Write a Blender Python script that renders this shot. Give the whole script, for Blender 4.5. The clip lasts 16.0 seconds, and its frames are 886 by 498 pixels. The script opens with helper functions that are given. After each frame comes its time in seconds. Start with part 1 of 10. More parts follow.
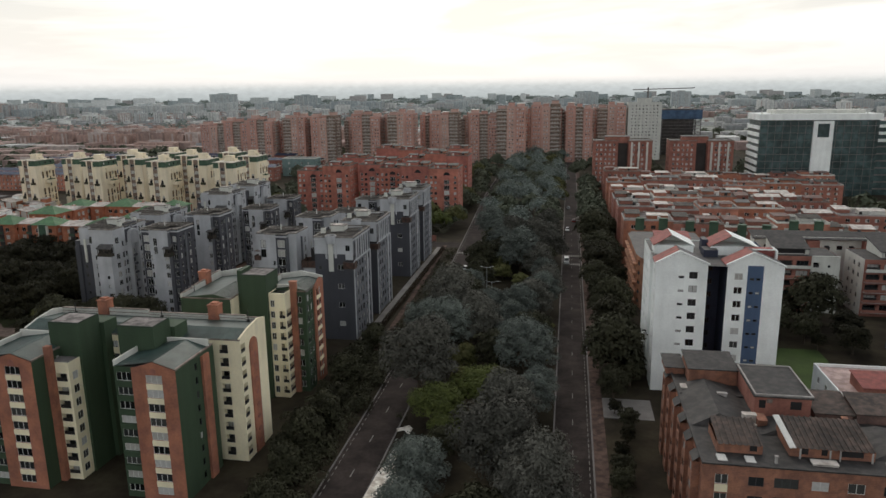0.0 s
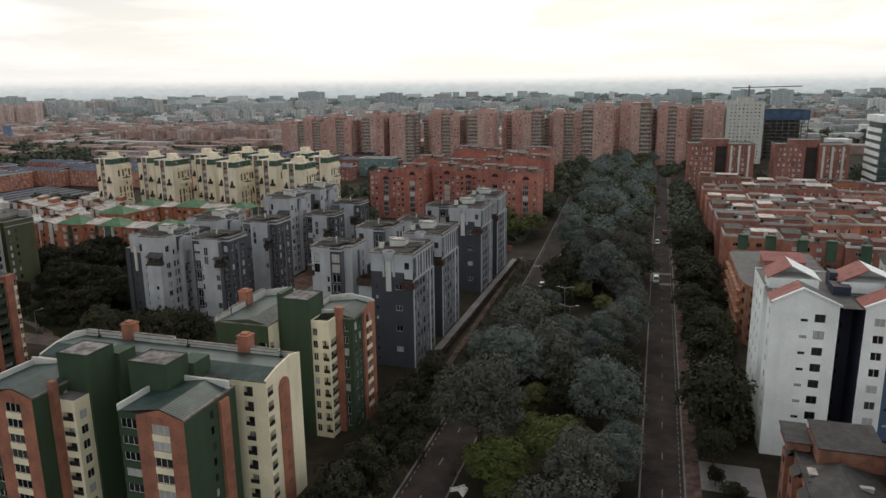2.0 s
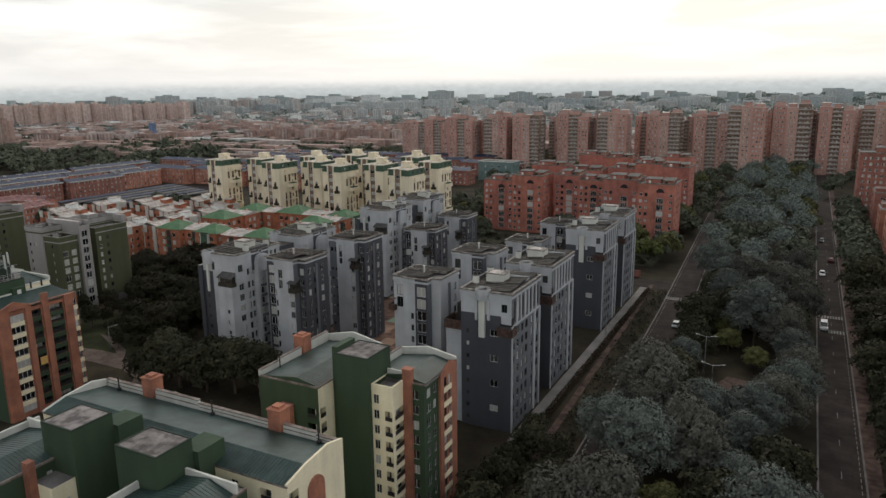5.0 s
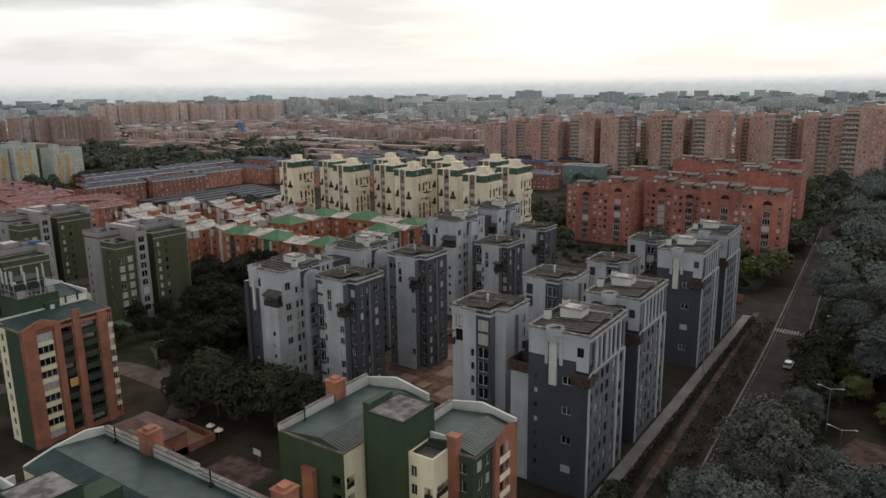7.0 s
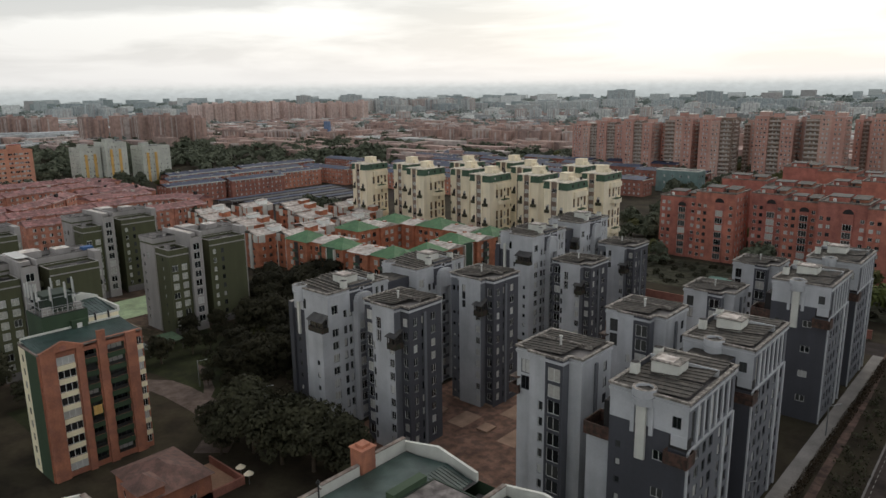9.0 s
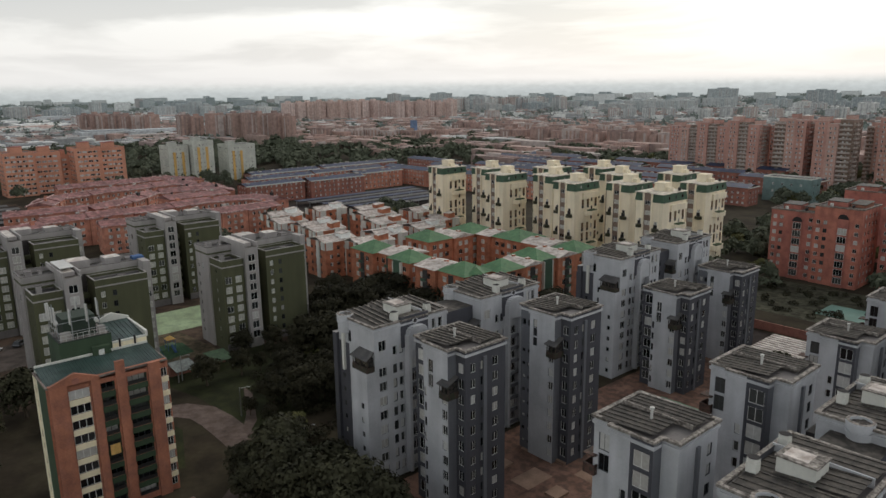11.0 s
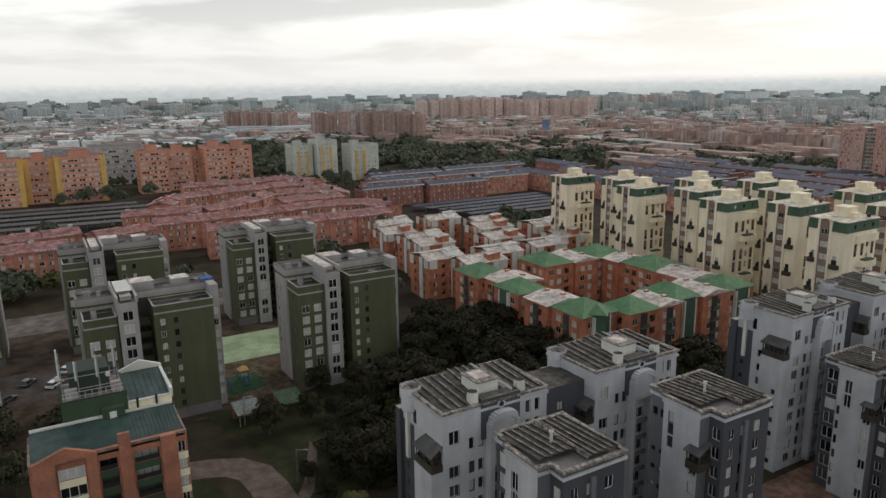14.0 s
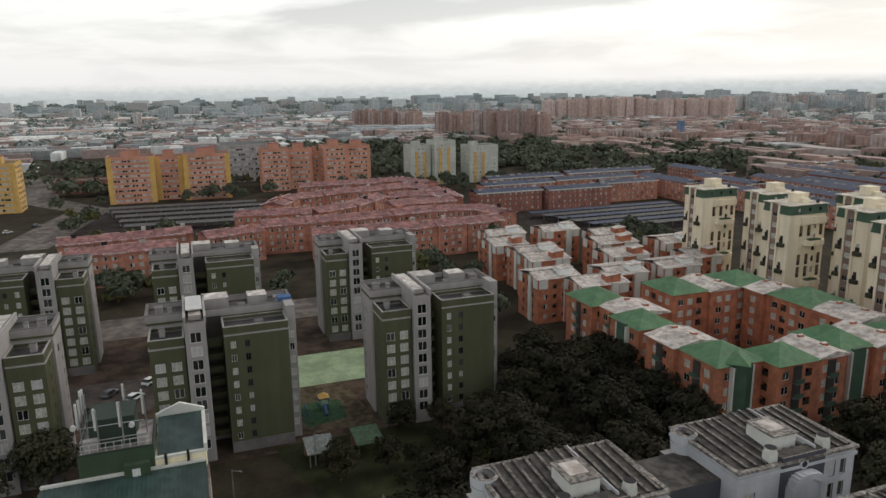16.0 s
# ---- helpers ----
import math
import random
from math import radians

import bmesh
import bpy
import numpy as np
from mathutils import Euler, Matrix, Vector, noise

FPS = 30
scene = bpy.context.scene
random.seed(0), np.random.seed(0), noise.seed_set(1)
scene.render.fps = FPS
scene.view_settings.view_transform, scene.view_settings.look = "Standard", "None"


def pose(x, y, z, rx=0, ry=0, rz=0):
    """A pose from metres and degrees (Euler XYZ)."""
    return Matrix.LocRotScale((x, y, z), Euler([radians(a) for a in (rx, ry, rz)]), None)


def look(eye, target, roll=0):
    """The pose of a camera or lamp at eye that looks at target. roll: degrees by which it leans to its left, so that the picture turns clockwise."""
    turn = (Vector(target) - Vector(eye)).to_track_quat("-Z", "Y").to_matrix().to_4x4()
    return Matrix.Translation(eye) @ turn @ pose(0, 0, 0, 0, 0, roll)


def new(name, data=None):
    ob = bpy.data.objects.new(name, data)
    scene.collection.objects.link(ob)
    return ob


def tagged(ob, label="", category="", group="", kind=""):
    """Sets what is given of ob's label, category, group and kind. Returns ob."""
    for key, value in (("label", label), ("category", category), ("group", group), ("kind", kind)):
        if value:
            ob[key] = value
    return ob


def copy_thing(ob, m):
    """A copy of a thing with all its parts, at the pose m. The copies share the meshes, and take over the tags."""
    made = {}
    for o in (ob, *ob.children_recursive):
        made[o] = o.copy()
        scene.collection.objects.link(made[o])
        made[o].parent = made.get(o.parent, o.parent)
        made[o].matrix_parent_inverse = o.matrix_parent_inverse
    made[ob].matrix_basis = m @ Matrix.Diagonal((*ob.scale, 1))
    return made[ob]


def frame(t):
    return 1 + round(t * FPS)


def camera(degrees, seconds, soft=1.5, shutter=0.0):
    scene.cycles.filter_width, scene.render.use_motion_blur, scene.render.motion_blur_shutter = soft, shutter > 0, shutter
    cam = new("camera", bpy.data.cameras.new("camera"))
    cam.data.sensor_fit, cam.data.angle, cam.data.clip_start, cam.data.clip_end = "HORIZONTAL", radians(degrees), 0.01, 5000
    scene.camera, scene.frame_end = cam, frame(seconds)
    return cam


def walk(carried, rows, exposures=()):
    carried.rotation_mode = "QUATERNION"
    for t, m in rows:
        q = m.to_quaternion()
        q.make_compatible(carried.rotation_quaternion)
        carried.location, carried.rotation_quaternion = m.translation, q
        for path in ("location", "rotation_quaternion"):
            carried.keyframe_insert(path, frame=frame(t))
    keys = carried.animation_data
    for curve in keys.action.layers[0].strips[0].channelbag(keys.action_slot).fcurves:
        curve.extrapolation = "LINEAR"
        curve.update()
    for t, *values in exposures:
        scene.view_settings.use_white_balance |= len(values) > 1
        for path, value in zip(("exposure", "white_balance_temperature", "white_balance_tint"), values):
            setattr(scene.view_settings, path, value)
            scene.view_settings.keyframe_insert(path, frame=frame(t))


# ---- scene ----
cam = camera(64.5, 16.0)
METRES, EYE, TILT, LEAN, TURN = 165.0, 62.0, 0.0, 0.0, 10.2
ROWS = [
    (0.0, 0.0, 0.0, 0.0, -0.16, -12.77, 0.7),
    (0.5, 0.0047, 0.0316, 0.0005, 1.45, -12.79, 0.67),
    (1.0, 0.0086, 0.0633, 0.0009, 3.16, -12.83, 0.66),
    (1.5, 0.0119, 0.095, 0.0015, 4.92, -12.84, 0.65),
    (2.0, 0.0139, 0.1267, 0.0017, 6.67, -12.86, 0.66),
    (2.5, 0.0151, 0.1581, 0.0021, 8.39, -12.85, 0.71),
    (3.0, 0.0156, 0.1896, 0.0028, 10.15, -12.84, 0.74),
    (3.5, 0.0151, 0.2215, 0.0026, 11.88, -12.81, 0.76),
    (4.0, 0.0142, 0.2526, 0.0027, 13.61, -12.81, 0.72),
    (6.5, -0.0041, 0.4057, 0.002, 22.36, -12.76, 0.71),
    (7.0, -0.0105, 0.4359, 0.0018, 24.11, -12.74, 0.71),
    (7.5, -0.0178, 0.4659, 0.0015, 25.86, -12.74, 0.69),
    (8.0, -0.0261, 0.4959, 0.0007, 27.64, -12.71, 0.69),
    (8.5, -0.0356, 0.5258, 0.0001, 29.43, -12.7, 0.69),
    (9.0, -0.0455, 0.5552, 0.0002, 31.24, -12.7, 0.7),
    (11.5, -0.1084, 0.6964, 0.0029, 40.33, -12.76, 0.68),
    (12.0, -0.1238, 0.7234, 0.0032, 42.12, -12.76, 0.72),
    (12.5, -0.1399, 0.7499, 0.0033, 43.92, -12.77, 0.77),
    (13.0, -0.1569, 0.7757, 0.0034, 45.71, -12.77, 0.74),
    (13.5, -0.1749, 0.8014, 0.0042, 47.51, -12.79, 0.74),
    (14.0, -0.1937, 0.8265, 0.0047, 49.41, -12.8, 0.76),
    (14.5, -0.2135, 0.8515, 0.0049, 51.53, -12.78, 0.85),
    (15.0, -0.2344, 0.8753, 0.0051, 53.76, -12.77, 0.86),
    (15.5, -0.2552, 0.8983, 0.0055, 56.66, -12.75, 0.84),
    (16.0, -0.2775, 0.9212, 0.0051, 59.64, -12.73, 0.79),
]
walk(cam, [(t, pose(0, 0, EYE, TILT, LEAN, TURN) @ pose(METRES * x, METRES * y, METRES * z, 90 + pitch, roll, yaw)) for t, x, y, z, yaw, pitch, roll in ROWS], [(0.0, 0.17), (4.0, 0.17), (7.5, 0.1), (12.0, 0.15), (16.0, 0.2)])

# ---- light ----
world = bpy.data.worlds.new("overcast_sky")
scene.world = world
world.use_nodes = True
SUN_UP, SUN_TURN = radians(40), radians(-12)


def build_sky():
    nt = world.node_tree
    nt.nodes.clear()
    N, L = nt.nodes.new, nt.links.new
    out, bg = N("ShaderNodeOutputWorld"), N("ShaderNodeBackground")
    sky = N("ShaderNodeTexSky")
    sky.sky_type, sky.sun_disc = "NISHITA", False
    sky.sun_elevation, sky.sun_rotation = SUN_UP, SUN_TURN
    sky.air_density, sky.dust_density = 1.5, 4.0
    co, sep = N("ShaderNodeTexCoord"), N("ShaderNodeSeparateXYZ")
    L(co.outputs["Generated"], sep.inputs[0])
    # cloud deck: the direction laid out on a flat layer, so that clouds flatten towards the horizon
    up = N("ShaderNodeMath"); up.operation = "MAXIMUM"; up.inputs[1].default_value = 0.0
    L(sep.outputs[2], up.inputs[0])
    den = N("ShaderNodeMath"); den.operation = "ADD"; den.inputs[1].default_value = 0.11
    L(up.outputs[0], den.inputs[0])
    div = N("ShaderNodeVectorMath"); div.operation = "DIVIDE"
    com = N("ShaderNodeCombineXYZ")
    for i in range(3):
        L(den.outputs[0], com.inputs[i])
    L(co.outputs["Generated"], div.inputs[0]); L(com.outputs[0], div.inputs[1])
    n1 = N("ShaderNodeTexNoise"); n1.inputs["Scale"].default_value = 0.62; n1.inputs["Detail"].default_value = 7
    n1.inputs["Roughness"].default_value = 0.52; n1.inputs["Distortion"].default_value = 0.35
    L(div.outputs[0], n1.inputs["Vector"])
    ramp = N("ShaderNodeValToRGB")
    ramp.color_ramp.elements[0].position, ramp.color_ramp.elements[0].color = 0.42, (0.62, 0.63, 0.64, 1)
    ramp.color_ramp.elements[1].position, ramp.color_ramp.elements[1].color = 0.56, (1.0, 1.0, 0.99, 1)
    L(n1.outputs["Fac"], ramp.inputs[0])
    # glow near the horizon where the low sun stands behind the cloud
    hz = N("ShaderNodeMapRange"); hz.inputs[1].default_value, hz.inputs[2].default_value = 0.0, 0.13
    hz.inputs[3].default_value, hz.inputs[4].default_value = 0.0, 1.0
    L(up.outputs[0], hz.inputs[0])
    low = N("ShaderNodeMix"); low.data_type = "RGBA"
    low.inputs[6].default_value = (0.925, 0.918, 0.906, 1)
    L(hz.outputs[0], low.inputs[0]); L(ramp.outputs[0], low.inputs[7])
    way = N("ShaderNodeVectorMath"); way.operation = "DOT_PRODUCT"
    way.inputs[1].default_value = (math.sin(SUN_TURN) * math.cos(0.35), math.cos(SUN_TURN) * math.cos(0.35), math.sin(0.35))
    L(co.outputs["Generated"], way.inputs[0])
    gl = N("ShaderNodeMapRange"); gl.interpolation_type = "SMOOTHSTEP"
    gl.inputs[1].default_value, gl.inputs[2].default_value = 0.35, 1.0
    gl.inputs[3].default_value, gl.inputs[4].default_value = 0.98, 1.08
    L(way.outputs["Value"], gl.inputs[0])
    # the deck is thicker, and so darker, overhead
    top = N("ShaderNodeMapRange"); top.interpolation_type = "SMOOTHSTEP"
    top.inputs[1].default_value, top.inputs[2].default_value = 0.2, 0.7
    top.inputs[3].default_value, top.inputs[4].default_value = 1.0, 0.6
    L(up.outputs[0], top.inputs[0])
    both = N("ShaderNodeMath"); both.operation = "MULTIPLY"
    L(gl.outputs[0], both.inputs[0]); L(top.outputs[0], both.inputs[1])
    mul = N("ShaderNodeVectorMath"); mul.operation = "SCALE"
    L(low.outputs[2], mul.inputs[0]); L(both.outputs[0], mul.inputs[3])
    thin = N("ShaderNodeVectorMath"); thin.operation = "SCALE"; thin.inputs[3].default_value = 0.03
    L(sky.outputs[0], thin.inputs[0])
    add = N("ShaderNodeVectorMath"); add.operation = "ADD"
    L(mul.outputs[0], add.inputs[0]); L(thin.outputs[0], add.inputs[1])
    L(add.outputs[0], bg.inputs[0]); bg.inputs[1].default_value = 0.83
    L(bg.outputs[0], out.inputs[0])


build_sky()
sun = new("sun", bpy.data.lights.new("sun", "SUN"))
sun.data.energy, sun.data.angle, sun.data.color = 0.5, radians(25), (1.0, 0.95, 0.88)
sun.matrix_world = look((300 * math.sin(SUN_TURN), 300 * math.cos(SUN_TURN), 300 * math.tan(SUN_UP)), (0, 0, 0))

# ---- materials ----
MATS = {}


def rgb(r, g, b):
    return tuple(((c / 255 + 0.055) / 1.055) ** 2.4 if c > 10 else c / 255 / 12.92 for c in (r, g, b)) + (1,)


def mat(name, colour, rough=0.8, metal=0.0, stain=0.25, grain=0.12, size=4.0, bump=0.15, streak=0.0, second=None, vary=0.0, island=False, spec=0.4, courses=None):
    """A surface with stains (several metres), grain (decimetres), vertical streaks and an optional second colour in patches."""
    if name in MATS:
        return MATS[name]
    m = bpy.data.materials.new(name)
    m.use_nodes = True
    nt = m.node_tree
    N, L = nt.nodes.new, nt.links.new
    b = nt.nodes["Principled BSDF"]
    b.inputs["Roughness"].default_value, b.inputs["Metallic"].default_value = rough, metal
    b.inputs["Specular IOR Level"].default_value = spec
    geo = N("ShaderNodeNewGeometry")
    big = N("ShaderNodeTexNoise"); big.inputs["Scale"].default_value = 1 / size; big.inputs["Detail"].default_value = 5
    fine = N("ShaderNodeTexNoise"); fine.inputs["Scale"].default_value = 14 / size; fine.inputs["Detail"].default_value = 6
    L(geo.outputs["Position"], big.inputs["Vector"]); L(geo.outputs["Position"], fine.inputs["Vector"])

    def span(src, lo, hi, a=0.3, z=0.7):
        r = N("ShaderNodeMapRange")
        for i, v in enumerate((a, z, lo, hi)):
            r.inputs[i + 1].default_value = v
        L(src, r.inputs[0])
        return r.outputs[0]

    def times(a, c):
        k = N("ShaderNodeMath"); k.operation = "MULTIPLY"
        L(a, k.inputs[0]); L(c, k.inputs[1])
        return k.outputs[0]

    f = times(span(big.outputs["Fac"], 1 - stain, 1 + stain * 0.6), span(fine.outputs["Fac"], 1 - grain, 1 + grain))
    if streak:
        st = N("ShaderNodeTexNoise"); st.inputs["Scale"].default_value = 1.0; st.inputs["Detail"].default_value = 4
        mp = N("ShaderNodeMapping"); mp.inputs["Scale"].default_value = (0.55, 0.55, 0.05)
        L(geo.outputs["Position"], mp.inputs[0]); L(mp.outputs[0], st.inputs["Vector"])
        f = times(f, span(st.outputs["Fac"], 1 - streak * 0.55, 1 + streak * 0.15, 0.35, 0.65))
    if courses:
        br = N("ShaderNodeTexWave"); br.bands_direction = "Z"; br.inputs["Scale"].default_value = 1 / courses / 3.14
        L(geo.outputs["Position"], br.inputs["Vector"])
        f = times(f, span(br.outputs["Fac"], 0.9, 1.03, 0, 1))
    if vary:
        if island:
            f = times(f, span(geo.outputs["Random Per Island"], 1 - vary, 1 + vary, 0, 1))
        else:
            oi = N("ShaderNodeObjectInfo")
            f = times(f, span(oi.outputs["Random"], 1 - vary, 1 + vary, 0, 1))
    base = N("ShaderNodeVectorMath"); base.operation = "SCALE"
    base.inputs[0].default_value = colour[:3]
    if second:
        mx = N("ShaderNodeMix"); mx.data_type = "RGBA"
        mx.inputs[6].default_value, mx.inputs[7].default_value = colour, second
        pt = N("ShaderNodeTexNoise"); pt.inputs["Scale"].default_value = 2.6 / size; pt.inputs["Detail"].default_value = 8
        L(geo.outputs["Position"], pt.inputs["Vector"])
        L(span(pt.outputs["Fac"], 0, 1, 0.42, 0.6), mx.inputs[0])
        L(mx.outputs[2], base.inputs[0])
    L(f, base.inputs[3]); L(base.outputs[0], b.inputs["Base Color"])
    if bump:
        bp = N("ShaderNodeBump"); bp.inputs["Strength"].default_value = bump; bp.inputs["Distance"].default_value = 0.05
        L(fine.outputs["Fac"], bp.inputs["Height"]); L(bp.outputs[0], b.inputs["Normal"])
    MATS[name] = m
    return m


def pane_mat(name, island, lit=0.5):
    """Window glass: mostly dark rooms, here and there a drawn pale curtain."""
    m = bpy.data.materials.new(name)
    m.use_nodes = True
    nt = m.node_tree
    N, L = nt.nodes.new, nt.links.new
    b = nt.nodes["Principled BSDF"]
    geo = N("ShaderNodeNewGeometry")
    if island:
        r = geo.outputs["Random Per Island"]
    else:
        r = N("ShaderNodeObjectInfo").outputs["Random"]
    ramp = N("ShaderNodeValToRGB"); ramp.color_ramp.interpolation = "CONSTANT"
    e = ramp.color_ramp.elements
    e[0].position, e[0].color = 0.0, (0.010, 0.012, 0.014, 1)
    e[1].position, e[1].color = 1 - lit, (0.30, 0.30, 0.28, 1)
    for p, c in ((0.3, (0.028, 0.030, 0.032)), (0.5, (0.06, 0.062, 0.06)), (1 - lit * 0.6, (0.5, 0.5, 0.48)), (1 - lit * 0.25, (0.42, 0.41, 0.38))):
        k = e.new(p); k.color = (*c, 1)
    L(r, ramp.inputs[0])
    nz = N("ShaderNodeTexNoise"); nz.inputs["Scale"].default_value = 2.2
    L(geo.outputs["Position"], nz.inputs["Vector"])
    mr = N("ShaderNodeMapRange")
    for i, v in enumerate((0.35, 0.65, 0.9, 1.05)):
        mr.inputs[i + 1].default_value = v
    L(nz.outputs["Fac"], mr.inputs[0])
    sc = N("ShaderNodeVectorMath"); sc.operation = "SCALE"
    L(ramp.outputs[0], sc.inputs[0]); L(mr.outputs[0], sc.inputs[3])
    L(sc.outputs[0], b.inputs["Base Color"])
    b.inputs["Roughness"].default_value = 0.12
    b.inputs["Specular IOR Level"].default_value = 0.45
    MATS[name] = m
    return m


GLASS = pane_mat("window_glass", False)
GLASS_J = pane_mat("window_glass_far", True, 0.8)
FRAME_W = mat("frame_white", rgb(206, 207, 203), 0.5, stain=0.1)
FRAME_D = mat("frame_dark", rgb(60, 62, 64), 0.5, stain=0.1)
RAIL = mat("rail_iron", rgb(38, 38, 38), 0.5, stain=0.1)
# shade of unlit openings put into the colour; also black tanks, garage
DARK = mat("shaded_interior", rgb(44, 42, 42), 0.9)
BRICK = mat("brick_orange", rgb(172, 114, 90), 0.85, stain=0.25, size=5, streak=0.22, second=rgb(154, 104, 86), courses=0.24)
BRICK_R = mat("brick_red", rgb(160, 108, 94), 0.85, stain=0.25, size=6, streak=0.2, second=rgb(146, 98, 86), courses=0.24)
BRICK_T = mat("brick_tan", rgb(178, 128, 98), 0.85, stain=0.25, size=5, streak=0.25, second=rgb(152, 106, 84), courses=0.24)
BRICK_N = mat("brick_weathered", rgb(160, 112, 90), 0.88, stain=0.22, size=2.5, streak=0.3, second=rgb(138, 98, 82), courses=0.24)
BRICK_C = mat("brick_courtyard", rgb(192, 124, 94), 0.85, stain=0.28, size=4, streak=0.25, second=rgb(168, 108, 82), courses=0.24)
BRICK_P = mat("brick_pink", rgb(194, 134, 112), 0.85, stain=0.3, size=6, streak=0.25, second=rgb(170, 117, 99))
GREEN = mat("paint_green", rgb(56, 74, 54), 0.75, grain=0.04, bump=0.05, stain=0.1, size=6, streak=0.25)
CREAM = mat("paint_cream", rgb(240, 230, 198), 0.8, grain=0.04, bump=0.05, stain=0.1, size=5, streak=0.2)
LIME = mat("paint_pale_green", rgb(176, 184, 150), 0.8, stain=0.16, size=5, streak=0.2)
GREY_L = mat("paint_pale_grey", rgb(183, 185, 188), 0.8, grain=0.04, bump=0.05, stain=0.16, size=4, streak=0.22)
GREY_M = mat("paint_mid_grey", rgb(107, 109, 114), 0.8, grain=0.04, bump=0.05, stain=0.1, size=5, streak=0.2)
SLATE = mat("paint_slate", rgb(73, 74, 80), 0.8, grain=0.04, bump=0.05, stain=0.1, size=5, streak=0.22)
OLIVE = mat("paint_olive", rgb(82, 84, 61), 0.8, grain=0.04, bump=0.05, stain=0.1, size=6, streak=0.25)
OLGREY = mat("paint_warm_grey", rgb(160, 156, 153), 0.8, grain=0.04, bump=0.05, stain=0.1, size=5, streak=0.25)
YELLOW = mat("paint_cream_yellow", rgb(236, 224, 198), 0.8, grain=0.04, bump=0.05, stain=0.1, size=6, streak=0.22)
YGREEN = mat("tile_dark_green", rgb(66, 90, 72), 0.7, stain=0.25, size=3)
WHITE = mat("paint_white", rgb(242, 246, 243), 0.75, grain=0.04, bump=0.05, stain=0.1, size=5, streak=0.12)
OFFWHITE = mat("paint_offwhite", rgb(206, 206, 198), 0.8, grain=0.04, bump=0.05, stain=0.1, size=4, streak=0.2)
BLUEP = mat("paint_blue_grey", rgb(76, 96, 124), 0.75, grain=0.04, bump=0.05, stain=0.1, streak=0.2)
NAVY = mat("paint_dark_blue", rgb(54, 58, 74), 0.75, stain=0.15)
OCHRE = mat("paint_ochre", rgb(212, 172, 102), 0.8, stain=0.15, streak=0.2)
SKYBLUE = mat("paint_blue", rgb(66, 96, 140), 0.8, stain=0.2)
ROOF_G = mat("roof_sheet_green", rgb(42, 62, 58), 0.45, stain=0.45, size=4, streak=0.0, second=rgb(56, 74, 70), spec=0.4)
ROOF_D = mat("roof_fibre_cement", rgb(52, 49, 45), 0.75, stain=0.45, size=2, second=rgb(78, 73, 67))
ROOF_DK = mat("roof_bitumen", rgb(70, 69, 69), 0.65, stain=0.35, size=4, second=rgb(86, 84, 82))
ROOF_GT = mat("roof_tile_green", rgb(74, 112, 78), 0.7, stain=0.25, size=3, second=rgb(86, 120, 84))
ROOF_R = mat("roof_tile_red", rgb(150, 82, 76), 0.7, stain=0.25, size=3, second=rgb(130, 74, 68))
ROOF_P = mat("roof_tile_pinkish", rgb(150, 106, 102), 0.7, stain=0.5, size=4, second=rgb(112, 78, 76))
ROOF_B = mat("roof_sheet_blue", rgb(42, 54, 84), 0.6, stain=0.4, size=5, second=rgb(58, 62, 76))
ROOF_W = mat("roof_sheet_white", rgb(206, 200, 192), 0.55, stain=0.3, size=4, second=rgb(168, 158, 150), spec=0.4)
GREEN_D = mat("paint_green_dark", rgb(44, 56, 46), 0.75, grain=0.05, stain=0.15, size=4)
DECK = mat("roof_deck", rgb(140, 133, 130), 0.8, stain=0.5, size=3, second=rgb(92, 86, 84))
COPING = mat("coping_weathered", rgb(112, 98, 90), 0.85, stain=0.4, size=2, second=rgb(140, 130, 122))
CONC = mat("concrete", rgb(168, 164, 160), 0.85, stain=0.3, size=4, streak=0.2)
CONC_D = mat("concrete_dark", rgb(112, 108, 106), 0.85, stain=0.3, size=4)
PATIO = mat("patio_tile", rgb(122, 95, 82), 0.9, stain=0.35, size=4, second=rgb(94, 76, 68), spec=0.12)
PATIO_L = mat("patio_tile_pale", rgb(144, 120, 104), 0.9, stain=0.3, size=3, spec=0.12)
ROOF_N = mat("roof_bitumen_dark", rgb(46, 45, 45), 0.7, stain=0.4, size=3, second=rgb(64, 61, 59))
ASPHALT = mat("asphalt", rgb(50, 44, 42), 0.9, stain=0.4, size=9, grain=0.15, second=rgb(62, 55, 52), spec=0.12)
PAVING = mat("paving_brick", rgb(100, 82, 74), 0.9, stain=0.4, size=4, second=rgb(76, 63, 58), spec=0.12)
PATH_W = mat("path_brick_worn", rgb(104, 92, 86), 0.9, stain=0.3, size=4, second=rgb(90, 78, 72), spec=0.12)
PATH = mat("path_concrete", rgb(130, 126, 122), 0.9, stain=0.25, size=5, spec=0.12)
GRASS = mat("grass_ground", rgb(60, 55, 43), 0.95, stain=0.45, size=14, second=rgb(50, 44, 36), bump=0.4, spec=0.12)
LAWN = mat("lawn", rgb(50, 54, 34), 0.95, stain=0.35, size=8, second=rgb(43, 45, 31), bump=0.4, spec=0.12)
SOIL = mat("bare_ground", rgb(84, 70, 60), 0.95, stain=0.4, size=10, second=rgb(60, 51, 43), bump=0.4, spec=0.12)
LINE = mat("road_paint", rgb(128, 126, 122), 0.7, stain=0.35, size=1.5)
COURT = mat("court_green", rgb(152, 170, 134), 0.85, stain=0.25, size=8, second=rgb(136, 152, 122))
COURT_G = mat("court_teal", rgb(110, 134, 112), 0.85, stain=0.25, size=6)
COURT_R = mat("court_red", rgb(152, 108, 96), 0.85, stain=0.25, size=6)
METAL = mat("galvanised_metal", rgb(160, 162, 164), 0.4, metal=0.7, stain=0.2)
